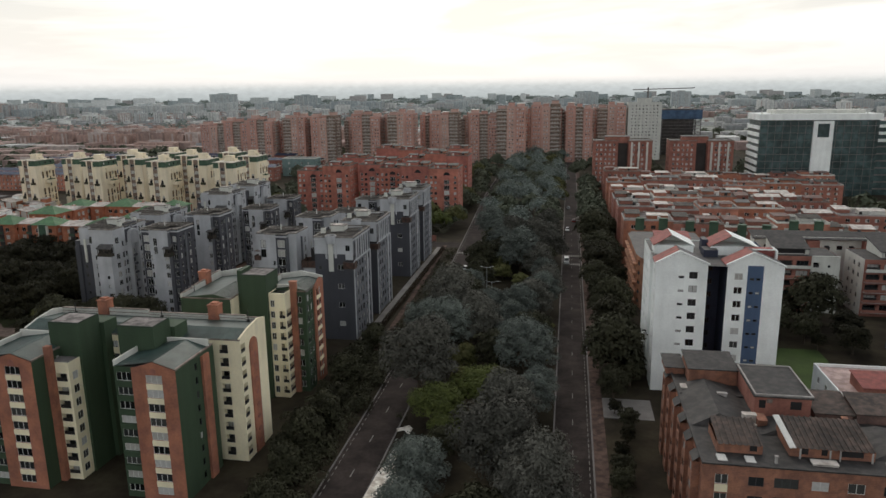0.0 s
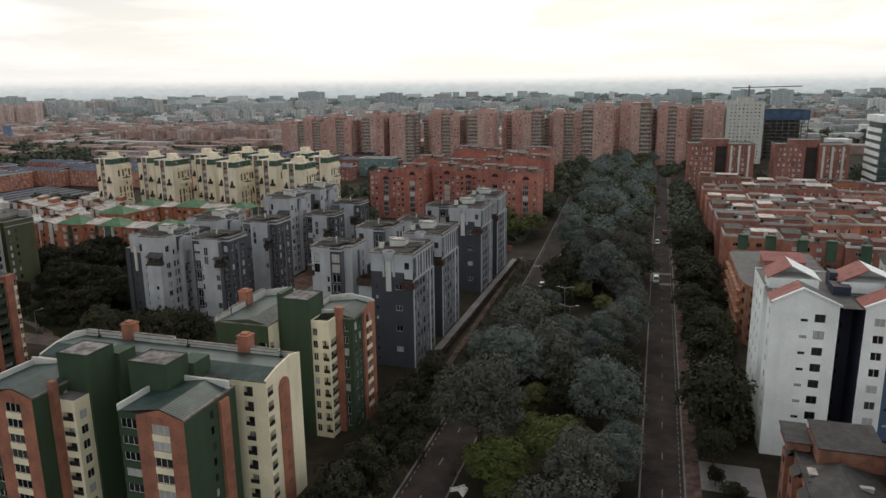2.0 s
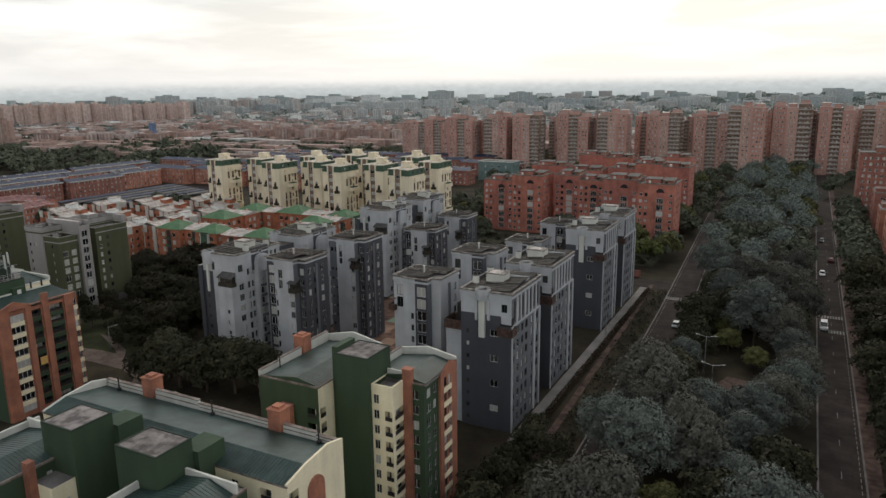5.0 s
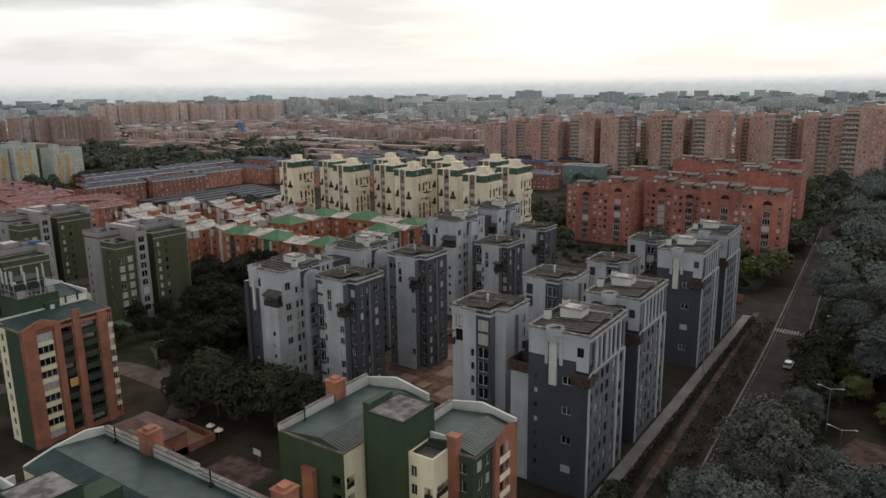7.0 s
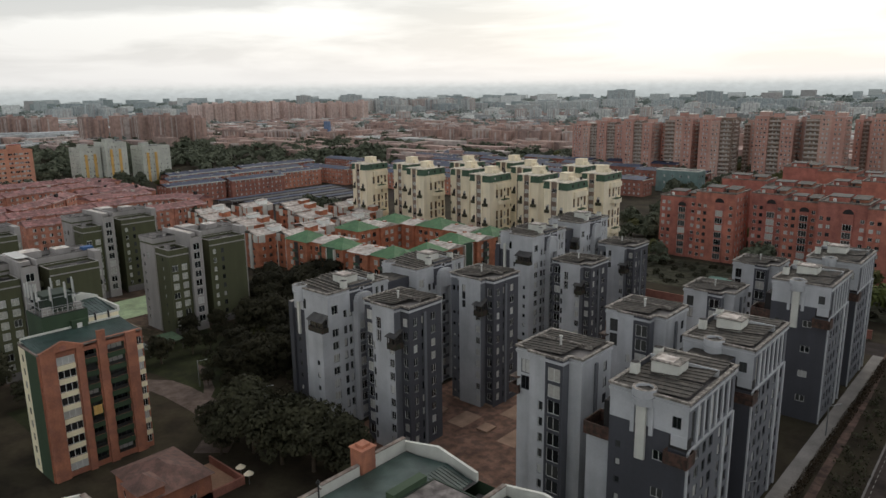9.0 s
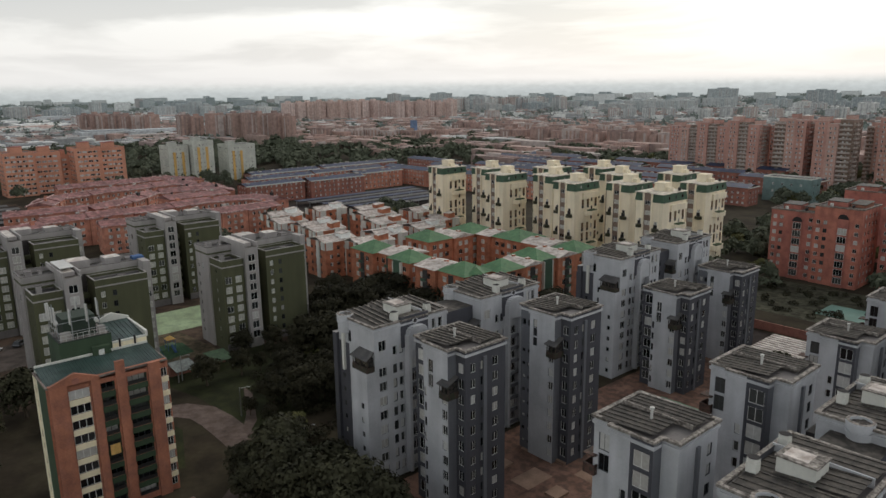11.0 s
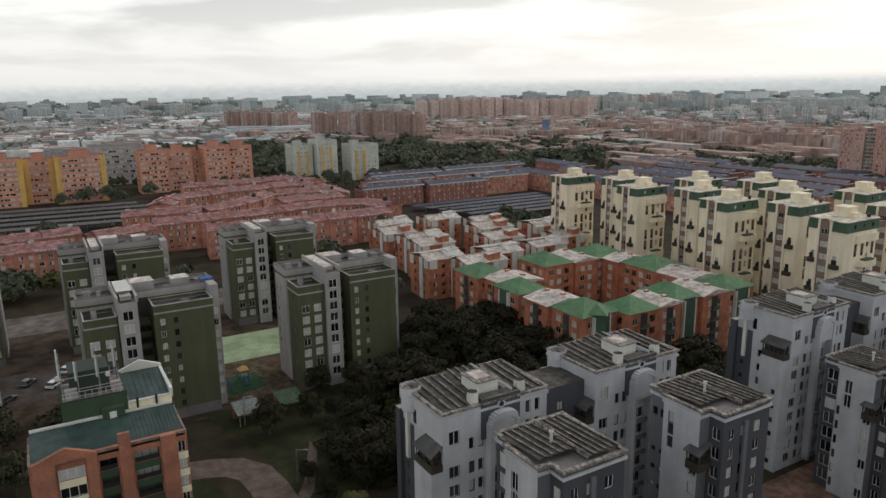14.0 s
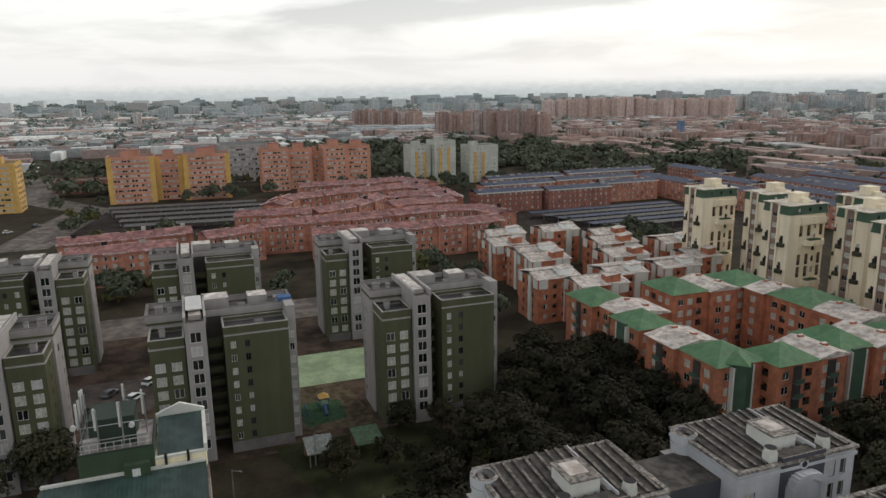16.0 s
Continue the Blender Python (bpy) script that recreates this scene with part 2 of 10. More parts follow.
TANK = mat("white_plastic", rgb(192, 192, 188), 0.45, stain=0.12)
BARK = mat("bark", rgb(84, 74, 64), 0.95, size=1)


def leaf_mat(name, a, b2, island=True):
    m = bpy.data.materials.new(name)
    m.use_nodes = True
    nt = m.node_tree
    N, L = nt.nodes.new, nt.links.new
    b = nt.nodes["Principled BSDF"]
    geo, oi = N("ShaderNodeNewGeometry"), N("ShaderNodeObjectInfo")
    mx = N("ShaderNodeMix"); mx.data_type = "RGBA"
    mx.inputs[6].default_value, mx.inputs[7].default_value = a, b2
    nz = N("ShaderNodeTexNoise"); nz.inputs["Scale"].default_value = 0.55; nz.inputs["Detail"].default_value = 4
    L(geo.outputs["Position"], nz.inputs["Vector"])
    lump = N("ShaderNodeMapRange")
    for i, v in enumerate((0.34, 0.66, 0.0, 0.72)):
        lump.inputs[i + 1].default_value = v
    L(nz.outputs["Fac"], lump.inputs[0])
    leafy = N("ShaderNodeMath"); leafy.operation = "MULTIPLY_ADD"; leafy.inputs[1].default_value = 0.28
    L(geo.outputs["Random Per Island"], leafy.inputs[0]); L(lump.outputs[0], leafy.inputs[2]); L(leafy.outputs[0], mx.inputs[0])
    mr = N("ShaderNodeMapRange"); mr.inputs[3].default_value, mr.inputs[4].default_value = 0.75, 1.25
    L(oi.outputs["Random"], mr.inputs[0])
    sc = N("ShaderNodeVectorMath"); sc.operation = "SCALE"
    L(mx.outputs[2], sc.inputs[0]); L(mr.outputs[0], sc.inputs[3])
    L(sc.outputs[0], b.inputs["Base Color"])
    b.inputs["Roughness"].default_value = 0.75
    b.inputs["Specular IOR Level"].default_value = 0.12
    MATS[name] = m
    return m


LEAF_S = leaf_mat("leaf_silver", rgb(69, 75, 70), rgb(114, 120, 113))
LEAF_S2 = leaf_mat("leaf_silver_brown", rgb(64, 64, 58), rgb(98, 97, 89))
LEAF_D = leaf_mat("leaf_dark", rgb(43, 43, 32), rgb(69, 69, 52))
LEAF_Y = leaf_mat("leaf_yellow_green", rgb(60, 67, 35), rgb(88, 95, 50))
LEAF_O = leaf_mat("leaf_olive", rgb(76, 80, 48), rgb(110, 108, 70))

# ---- builders ----


class Geo:
    """Collects faces of one mesh; m is the index of the face's material."""

    def __init__(self):
        self.v, self.f, self.m = [], [], []

    def face(self, pts, m=0):
        n = len(self.v)
        self.v += [tuple(p) for p in pts]
        self.f.append(tuple(range(n, n + len(pts))))
        self.m.append(m)

    def box(self, x0, x1, y0, y1, z0, z1, m=0, top=None, base=False):
        self.prism([(x0, y0), (x1, y0), (x1, y1), (x0, y1)], z0, z1, m, top, base)

    def prism(self, poly, z0, z1, m=0, top=None, base=False):
        n, k = len(self.v), len(poly)
        self.v += [(x, y, z0) for x, y in poly] + [(x, y, z1) for x, y in poly]
        for i in range(k):
            j = (i + 1) % k
            self.f.append((n + i, n + j, n + k + j, n + k + i)); self.m.append(m)
        self.f.append(tuple(n + k + i for i in range(k))); self.m.append(m if top is None else top)
        if base:
            self.f.append(tuple(n + k - 1 - i for i in range(k))); self.m.append(m)

    def cyl(self, x, y, r, z0, z1, n=12, m=0, r2=None, a0=0.0):
        r2 = r if r2 is None else r2
        k = len(self.v)
        an = [a0 + 2 * math.pi * i / n for i in range(n)]
        self.v += [(x + r * math.cos(a), y + r * math.sin(a), z0) for a in an] + [(x + r2 * math.cos(a), y + r2 * math.sin(a), z1) for a in an]
        for i in range(n):
            j = (i + 1) % n
            self.f.append((k + i, k + j, k + n + j, k + n + i)); self.m.append(m)
        self.f.append(tuple(k + n + i for i in range(n))); self.m.append(m)

    def beam(self, a, b, r, m=0, n=6):
        a, b = Vector(a), Vector(b)
        d = (b - a).normalized()
        s = d.cross(Vector((0, 0, 1)))
        s = s.normalized() if s.length > 1e-3 else Vector((1, 0, 0))
        t = d.cross(s)
        k = len(self.v)
        for c in (a, b):
            for i in range(n):
                w = 2 * math.pi * i / n
                self.v.append(tuple(c + r * (math.cos(w) * s + math.sin(w) * t)))
        for i in range(n):
            j = (i + 1) % n
            self.f.append((k + i, k + j, k + n + j, k + n + i)); self.m.append(m)
        self.f.append(tuple(k + n + i for i in range(n))); self.m.append(m)
        self.f.append(tuple(k + n - 1 - i for i in range(n))); self.m.append(m)

    def wall(self, p0, p1, z0, z1, holes=(), m=0, rm=None):
        """A wall seen from the right of the way p0 -> p1, with openings (u0, u1, z0, z1, depth) and their reveals."""
        d = Vector((p1[0] - p0[0], p1[1] - p0[1]))
        ln = d.length
        d /= ln
        n = Vector((d.y, -d.x))

        def P(u, z, dep=0.0):
            return (p0[0] + d.x * u - n.x * dep, p0[1] + d.y * u - n.y * dep, z)

        rm = m if rm is None else rm
        zs = sorted({z0, z1, *(round(h[2], 3) for h in holes), *(round(h[3], 3) for h in holes)})
        for a, b in zip(zs, zs[1:]):
            mid = (a + b) / 2
            cuts = sorted((h[0], h[1]) for h in holes if h[2] < mid < h[3])
            u = 0.0
            for c0, c1 in cuts + [(ln, ln)]:
                if c0 - u > 1e-4:
                    self.face([P(u, a), P(c0, a), P(c0, b), P(u, b)], m)
                u = c1
        for u0, u1, a, b, dep in holes:
            self.face([P(u0, a), P(u1, a), P(u1, a, dep), P(u0, a, dep)], rm)
            self.face([P(u0, b, dep), P(u1, b, dep), P(u1, b), P(u0, b)], rm)
            self.face([P(u0, a, dep), P(u0, b, dep), P(u0, b), P(u0, a)], rm)
            self.face([P(u1, a), P(u1, b), P(u1, b, dep), P(u1, a, dep)], rm)

    def mesh(self, name, mats, smooth=False):
        me = bpy.data.meshes.new(name)
        me.from_pydata(self.v, [], self.f)
        for q in mats:
            me.materials.append(q)
        me.polygons.foreach_set("material_index", self.m)
        if smooth:
            me.polygons.foreach_set("use_smooth", [True] * len(self.f))
        me.update()
        return me

    def obj(self, name, mats, parent=None, label="", smooth=False, at=None):
        ob = new(name, self.mesh(name, mats, smooth))
        if parent is not None:
            ob.parent = parent
        if at is not None:
            ob.matrix_basis = at
        return tagged(ob, label)


def thing(name, label, category, at=(0, 0, 0), turn=0.0, group="", kind=""):
    e = new(name)
    e.matrix_basis = pose(*at, 0, 0, turn)
    return tagged(e, label, category, group, kind)


WIN = {}


def grid_face(g, xs, zs, y, pick):
    """Flat cells that share their corners; pick(i, j) gives a cell's material."""
    n = len(g.v)
    g.v += [(x, y, z) for z in zs for x in xs]
    k = len(xs)
    for j in range(len(zs) - 1):
        for i in range(k - 1):
            a = n + j * k + i
            m = pick(i, j)
            if m is not None:
                g.f.append((a, a + 1, a + k + 1, a + k)); g.m.append(m)
    return n


def cuts(w, h, t, style):
    n = 1 if w < 0.9 else 2 if w < 2.2 else 3
    xs = [0, t]
    for i in range(1, n):
        xs += [w * i / n - 0.04, w * i / n + 0.04]
    xs += [w - t, w]
    zs = [0, t, h - t, h]
    return xs, zs


def window_meshes(w, h, style):
    """Frame, pane and railing of one window; x along the wall, y inwards, z up, from the lower corner."""
    key = (round(w, 2), round(h, 2), style)
    if key not in WIN:
        w, h, style = key
        d = 0.9 if style == "b" else 0.10
        xs, zs = cuts(w, h, 0.07, style)
        f, g, r = Geo(), Geo(), None
        grid_face(f, xs, zs, d, lambda i, j: None if i % 2 and j % 2 else 0)
        g.face([(0, d + 0.04, 0), (w, d + 0.04, 0), (w, d + 0.04, h), (0, d + 0.04, h)])
        if style == "b":
            r = Geo(); r.box(0.0, w, 0.02, 0.09, 0.0, 0.6, 0, base=True)
            r = r.mesh("railing", [RAIL])
        WIN[key] = (f.mesh("window_frame", [FRAME_D if style in "bd" else FRAME_W]), g.mesh("pane", [GLASS]), r)
    return WIN[key]


JOIN = {}


def add_window(g, w, h, style):
    d = 0.85 if style == "b" else 0.12
    xs, zs = cuts(w, h, 0.08, "d")
    n = grid_face(g, xs, zs, d, lambda i, j: 1 if i % 2 and j % 2 else 0)
    if style == "b":
        k = len(xs)
        q = len(g.v)
        g.v += [(0, 0.05, 0), (w, 0.05, 0), (0, 0.05, 0.9), (w, 0.05, 0.9)]
        g.f += [(q, q + 1, n + k - 1, n), (q, q + 1, q + 3, q + 2)]
        g.m += [2, 2]


CURTAIN = mat("drawn_curtain", rgb(198, 196, 186), 0.6, stain=0.3, size=0.6, second=rgb(160, 160, 152))


def add_far_window(g, w, h, style):
    d = 0.85 if style == "b" else 0.12
    g.face([(0, d, 0), (w, d, 0), (w, d, h), (0, d, h)], 0)
    n = 1 if w < 0.9 else 2
    for i in range(n):
        a, b = w * i / n + 0.07, w * (i + 1) / n - 0.07
        g.face([(a, d - 0.03, 0.08), (b, d - 0.03, 0.08), (b, d - 0.03, h - 0.08), (a, d - 0.03, h - 0.08)], 1)
    if style == "b":
        g.face([(0, 0.05, 0), (w, 0.05, 0), (w, 0.05, 0.9), (0, 0.05, 0.9)], 2)


def joined_window(w, h, style):
    """Frame and panes in one mesh, for buildings further off."""
    key = (round(w, 2), round(h, 2), style)
    if key not in JOIN:
        g = Geo()
        add_window(g, *key)
        JOIN[key] = g.mesh("window", [FRAME_D if style in "bd" else FRAME_W, CURTAIN if style == "c" else GLASS, RAIL])
    return JOIN[key]


FAR = {}


def far_windows(parent):
    """The windows of faces that are seen only from far off, joined."""
    if parent not in FAR:
        FAR[parent] = Geo()
    return FAR[parent]


def close_far():
    for parent, g in FAR.items():
        ob = g.obj("window_rows", [FRAME_W, GLASS_J, RAIL], parent, "rows of small windows")
        tagged(ob, kind="stuff")
    FAR.clear()


def facade(parent, g, p0, p1, z0, z1, specs=(), m=0, rm=None, fine=False, far=False):
    """A wall in g with its windows as parts of parent. specs: (u of the middle, width, list of sill heights, height, style)."""
    d = Vector((p1[0] - p0[0], p1[1] - p0[1]))
    ln = d.length
    d /= ln
    holes = []
    rot = Matrix(((d.x, -d.y, 0, 0), (d.y, d.x, 0, 0), (0, 0, 1, 0), (0, 0, 0, 1)))
    for u, w, zs, h, style in specs:
        u0, u1 = u - w / 2, u + w / 2
        if u0 < 0.02 or u1 > ln - 0.02:
            continue
        for z in zs:
            if z < z0 + 0.02 or z + h > z1 - 0.02:
                continue
            holes.append((u0, u1, z, z + h, 0.92 if style == "b" else 0.16))
            at = Matrix.Translation((p0[0] + d.x * u0, p0[1] + d.y * u0, z)) @ rot
            if far:
                k = Geo(); add_far_window(k, w, h, style)
                fg = far_windows(parent)
                n = len(fg.v)
                fg.v += [tuple(at @ Vector(q)) for q in k.v]
                fg.f += [tuple(i + n for i in q) for q in k.f]
                fg.m += k.m
            elif fine:
                fm, pm, rmesh = window_meshes(w, h, style)
                ob = new("window", fm)
                ob.parent, ob.matrix_basis = parent, at
                pn = new("pane", pm)
                pn.parent = ob
                if rmesh:
                    rr = new("railing", rmesh)
                    rr.parent = ob
            else:
                kind = style
                if style == "m":  # some curtains drawn
                    kind = "c" if (round(u * 7) + round(z * 13) + round(p0[1] * 3)) % 5 < 3 else "w"
                ob = new("window", joined_window(w, h, kind))
                ob.parent, ob.matrix_basis = parent, at
    g.wall(p0, p1, z0, z1, holes, m, rm)


def floors(n, first=1.0, step=2.5):
    return [round(first + step * i, 3) for i in range(n)]


def ring(parent, g, x0, x1, y0, y1, z0, z1, south=(), east=(), north=(), west=(), m=0, rm=None, fine=False, top=None, far="nw"):
    """Four walls of a block, each with its windows, and optionally a top."""
    facade(parent, g, (x0, y0), (x1, y0), z0, z1, south, m, rm, fine, "s" in far)
    facade(parent, g, (x1, y0), (x1, y1), z0, z1, east, m, rm, fine, "e" in far)
    facade(parent, g, (x1, y1), (x0, y1), z0, z1, north, m, rm, fine, "n" in far)
    facade(parent, g, (x0, y1), (x0, y0), z0, z1, west, m, rm, fine, "w" in far)
    if top is not None:
        g.face([(x0, y0, z1), (x1, y0, z1), (x1, y1, z1), (x0, y1, z1)], top)


def parapet(x0, x1, y0, y1, z, h, t, mats, parent, name="parapet", label="", out=0.0):
    g = Geo()
    x0, x1, y0, y1 = x0 - out, x1 + out, y0 - out, y1 + out
    for a in ((x0, x1, y0, y0 + t), (x0, x1, y1 - t, y1), (x0, x0 + t, y0 + t, y1 - t), (x1 - t, x1, y0 + t, y1 - t)):
        g.box(*a, z, z + h, 0, base=True)
    return g.obj(name, mats, parent, label)


def ribbed(x0, x1, y0, y1, z0, z1, along, mats, parent, name="roof", step=0.9, label="", rib=0.08):
    """A sheet roof that falls from z1 to z0 along x or y ('x+': high at x1), with raised ribs down the slope."""
    g = Geo()

    def Z(x, y):
        k = {"x+": (x - x0) / (x1 - x0), "x-": (x1 - x) / (x1 - x0), "y+": (y - y0) / (y1 - y0), "y-": (y1 - y) / (y1 - y0)}[along]
        return z0 + (z1 - z0) * k

    ax = along[0] == "x"
    a, b = (y0, y1) if ax else (x0, x1)
    n = max(2, int((b - a) / step))
    for i in range(n):
        s0, s1 = a + (b - a) * i / n, a + (b - a) * (i + 1) / n
        c = s1 - (s1 - s0) * 0.28
        for lo, hi, up in ((s0, c, 0.0), (c, s1, rib)):
            q = [(x0, lo), (x1, lo), (x1, hi), (x0, hi)] if ax else [(lo, y0), (hi, y0), (hi, y1), (lo, y1)]
            g.face([(x, y, Z(x, y) + up) for x, y in q], len(mats) - 1 if up else 0)
            if up:
                for e in (lo, hi):
                    w = [(x0, e), (x1, e)] if ax else [(e, y0), (e, y1)]
                    g.face([(w[0][0], w[0][1], Z(*w[0])), (w[1][0], w[1][1], Z(*w[1])), (w[1][0], w[1][1], Z(*w[1]) + up), (w[0][0], w[0][1], Z(*w[0]) + up)])
    return g.obj(name, mats, parent, label)

# ---- ground, roads ----


def sheet(name, poly, z, material, label, category="ground", skirt=0.0):
    g = Geo()
    if skirt:
        g.prism(poly, z - skirt, z, 0)
    else:
        g.face([(x, y, z) for x, y in poly])
    ob = g.obj(name, [material])
    return tagged(ob, label, category, kind="structure")


def rect(x0, x1, y0, y1):
    return [(x0, y0), (x1, y0), (x1, y1), (x0, y1)]


g = Geo()
g.face([(-4800, -1700, 0), (3000, -1700, 0), (3000, 4800, 0), (-4800, 4800, 0)])
tagged(g.obj("ground", [GRASS]), "dark grass and bare soil between the apartment blocks", "ground", kind="structure")

ROAD_E = (-1.2, 5.4)
g = Geo()
g.box(ROAD_E[0], ROAD_E[1], -60, 900, -0.05, 0.03)
tagged(g.obj("road", [ASPHALT]), "grey asphalt road with two lanes beside the tree-lined median", "road", kind="structure")
LEFT = [(-60, -33.5), (60, -33.8), (95, -34.0), (137, -34.2), (190, -35.7), (212, -36.3), (240, -36.9), (270, -38.2), (420, -45.0), (900, -54.0)]


def left_x(y):
    for (a, xa), (b, xb) in zip(LEFT, LEFT[1:]):
        if y <= b:
            return xa + (xb - xa) * (y - a) / (b - a)
    return LEFT[-1][1]


def strip(name, ys, off0, off1, z, material, label, category, skirt=0.0):
    g = Geo()
    for a, b in zip(ys, ys[1:]):
        q = [(left_x(a) + off0, a), (left_x(a) + off1, a), (left_x(b) + off1, b), (left_x(b) + off0, b)]
        if skirt:
            g.prism(q, z - skirt, z)
        else:
            g.face([(x, y, z) for x, y in q])
    return tagged(g.obj(name, [material]), label, category, kind="structure")


YS = [-60 + 24 * i for i in range(41)]
strip("road_west", YS, -3.8, 3.8, 0.03, ASPHALT, "grey asphalt road along the western side of the median", "road")
strip("kerb_west", YS, -4.1, -3.8, 0.14, CONC_D, "pale concrete kerb along the road", "kerb", 0.14)
strip("kerb_median", YS, 3.8, 4.1, 0.14, CONC_D, "pale concrete kerb along the median", "kerb", 0.14)
strip("pavement_west", [y for y in YS if 150 < y < 280], -10.9, -9.5, 0.12, PAVING, "narrow brown brick pavement behind the verge", "pavement", 0.12)
for n, a, b in (("kerb_inner", -1.5, -1.2), ("kerb_outer", 5.4, 5.7)):
    g = Geo(); g.box(a, b, -60, 900, 0, 0.14)
    tagged(g.obj(n, [CONC_D]), "pale concrete kerb along the road", "kerb", kind="structure")
g = Geo(); g.box(5.7, 8.0, -60, 900, 0, 0.12)
tagged(g.obj("pavement_east", [PAVING]), "brick pavement along the tree-lined road", "pavement", kind="structure")
sheet("road_cross", rect(-170, 19, 272, 282), 0.034, ASPHALT, "asphalt cross street between the estates", "road")
sheet("walkway", rect(-51.4, -48.6, 160, 272), 0.10, PATH, "pale concrete walkway along the grey blocks", "pavement", 0.1)

# lane markings
g = Geo()
for y in range(-20, 420, 6):
    for x0, x1 in (((2.02, 2.16),) if y % 12 == 4 else ()):
        g.box(x0 + 0.02, x1 - 0.02, y, y + 2.5, 0.03, 0.036)
    x = left_x(y)
    if y < 150 and y % 12 == 4:
        g.box(x - 0.08, x + 0.08, y, y + 2.5, 0.03, 0.036)
for y in range(-20, 420, 2):
    x = left_x(y)
    g.box(x - 3.25, x - 3.13, y, y + 1.0, 0.03, 0.036)
    g.box(4.8, 4.9, y, y + 1.2, 0.03, 0.036)
tagged(g.obj("lane_marking", [LINE]), "worn white dashed lane lines on the asphalt", "road marking", kind="structure")
for yy in (249, 262):
    g = Geo()
    for i in range(9):
        g.box(-0.9 + 0.68 * i, -0.5 + 0.68 * i, yy, yy + 2.6, 0.031, 0.038)
    tagged(g.obj("crosswalk", [LINE]), "worn white zebra crossing on the asphalt", "crosswalk", kind="structure")
g = Geo()
for i in range(12):
    g.box(left_x(266) - 3.9 + 0.68 * i, left_x(266) - 3.5 + 0.68 * i, 262, 265, 0.031, 0.038)
tagged(g.obj("crosswalk", [LINE]), "worn white zebra crossing on the asphalt", "crosswalk", kind="structure")

# ---- grey estate ----
GL, GM, SL = 0, 1, 2
GREYS = [GREY_L, GREY_M, SLATE, ROOF_D, CONC_D]
BROWN = mat("balcony_brown", rgb(86, 62, 54), 0.8, stain=0.5, size=1.2, second=rgb(62, 52, 44))


def roof_vent(parent, x, y, z, s=1.0):
    g = Geo()
    g.cyl(x, y, 0.38 * s, z, z + 1.1 * s, 10, 0)
    g.cyl(x, y, 0.5 * s, z + 1.15 * s, z + 1.35 * s, 10, 0)
    g.cyl(x, y, 0.5 * s, z + 1.35 * s, z + 1.6 * s, 10, 0, r2=0.1)
    return g.obj("roof_vent", [TANK], parent, "white round roof vent with cap")


def balcony(parent, x0, x1, y0, y1, z, h=1.1, material=None, roof=0.0, label="dark balcony with solid parapet"):
    g, t = Geo(), 0.12
    o, i = rect(x0, x1, y0, y1), rect(x0 + t, x1 - t, y0 + t, y1 - t)
    g.v += [(x, y, z - 0.15) for x, y in o] + [(x, y, z + h) for x, y in o] + [(x, y, z + h) for x, y in i] + [(x, y, z) for x, y in i]
    g.f.append((3, 2, 1, 0)); g.f.append((12, 13, 14, 15))
    for k in range(4):
        j = (k + 1) % 4
        g.f += [(k, j, 4 + j, 4 + k), (4 + k, 4 + j, 8 + j, 8 + k), (8 + k, 8 + j, 12 + j, 12 + k)]
    g.m = [0] * len(g.f)
    ob = g.obj("balcony", [material or BROWN], parent, label)
    if roof:
        g = Geo(); g.box(x0, x1, y0, y1, z + roof, z + roof + 0.12, 0, base=True)
        g.obj("canopy", [material or BROWN], ob, "dark balcony canopy")
    return ob


# weathered tones, also paled to carry bright highlights on edges and ribs
EDGE = mat("roof_edge_worn_glint", rgb(148, 142, 135), 0.8, stain=0.5, size=1, second=rgb(92, 86, 80))
RIB = mat("roof_rib_worn_glint", rgb(124, 118, 110), 0.8, stain=0.5, size=1.2, second=rgb(76, 71, 66))
PALE_ROOF = mat("roof_pale_stained", rgb(200, 192, 185), 0.75, stain=0.3, size=3.5, second=rgb(160, 149, 141))


def eaves(parent, P, H):
    """A stepped double cornice round a plan."""
    for name, lab, o, z0, z1, m in (("cornice", "pale grey moulded cornice", 0.16, H - 0.75, H - 0.4, GREY_L), ("roof_edge", "weathered roof edge", 0.24, H, H + 0.28, EDGE)):
        k = Geo()
        for i in range(len(P)):
            (ax, ay), (bx, by) = P[i], P[(i + 1) % len(P)]
            e = o + 0.004 * i
            k.box(min(ax, bx) - e, max(ax, bx) + e, min(ay, by) - e, max(ay, by) + e, z0 + 0.004 * i, z1 + 0.004 * i, 0, base=True)
        k.obj(name, [m], parent, lab)


def drum(parent, x, y, z0, H, r):
    """A round turret with an open ring on top."""
    k = Geo()
    k.cyl(x, y, r, z0, H - 0.25, 20, 0); k.cyl(x, y, r + 0.15, H - 0.75, H - 0.5, 20, 0)
    k.m[20] = 2
    n0 = len(k.v)
    prof = ((r + 0.15, H - 0.3), (r + 0.15, H + 0.6), (r - 0.22, H + 0.6), (r - 0.22, H - 0.3))
    for i in range(20):
        w = 2 * math.pi * i / 20
        k.v += [(x + q * math.cos(w), y + q * math.sin(w), z) for q, z in prof]
    for i in range(20):
        p, q = n0 + 4 * i, n0 + 4 * ((i + 1) % 20)
        for j in range(3):
            k.f.append((p + j, q + j, q + j + 1, p + j + 1)); k.m.append(1 if j == 1 else 0)
    return k.obj("turret", [GREY_L, EDGE, ROOF_D], parent, "pale round turret with open ring")


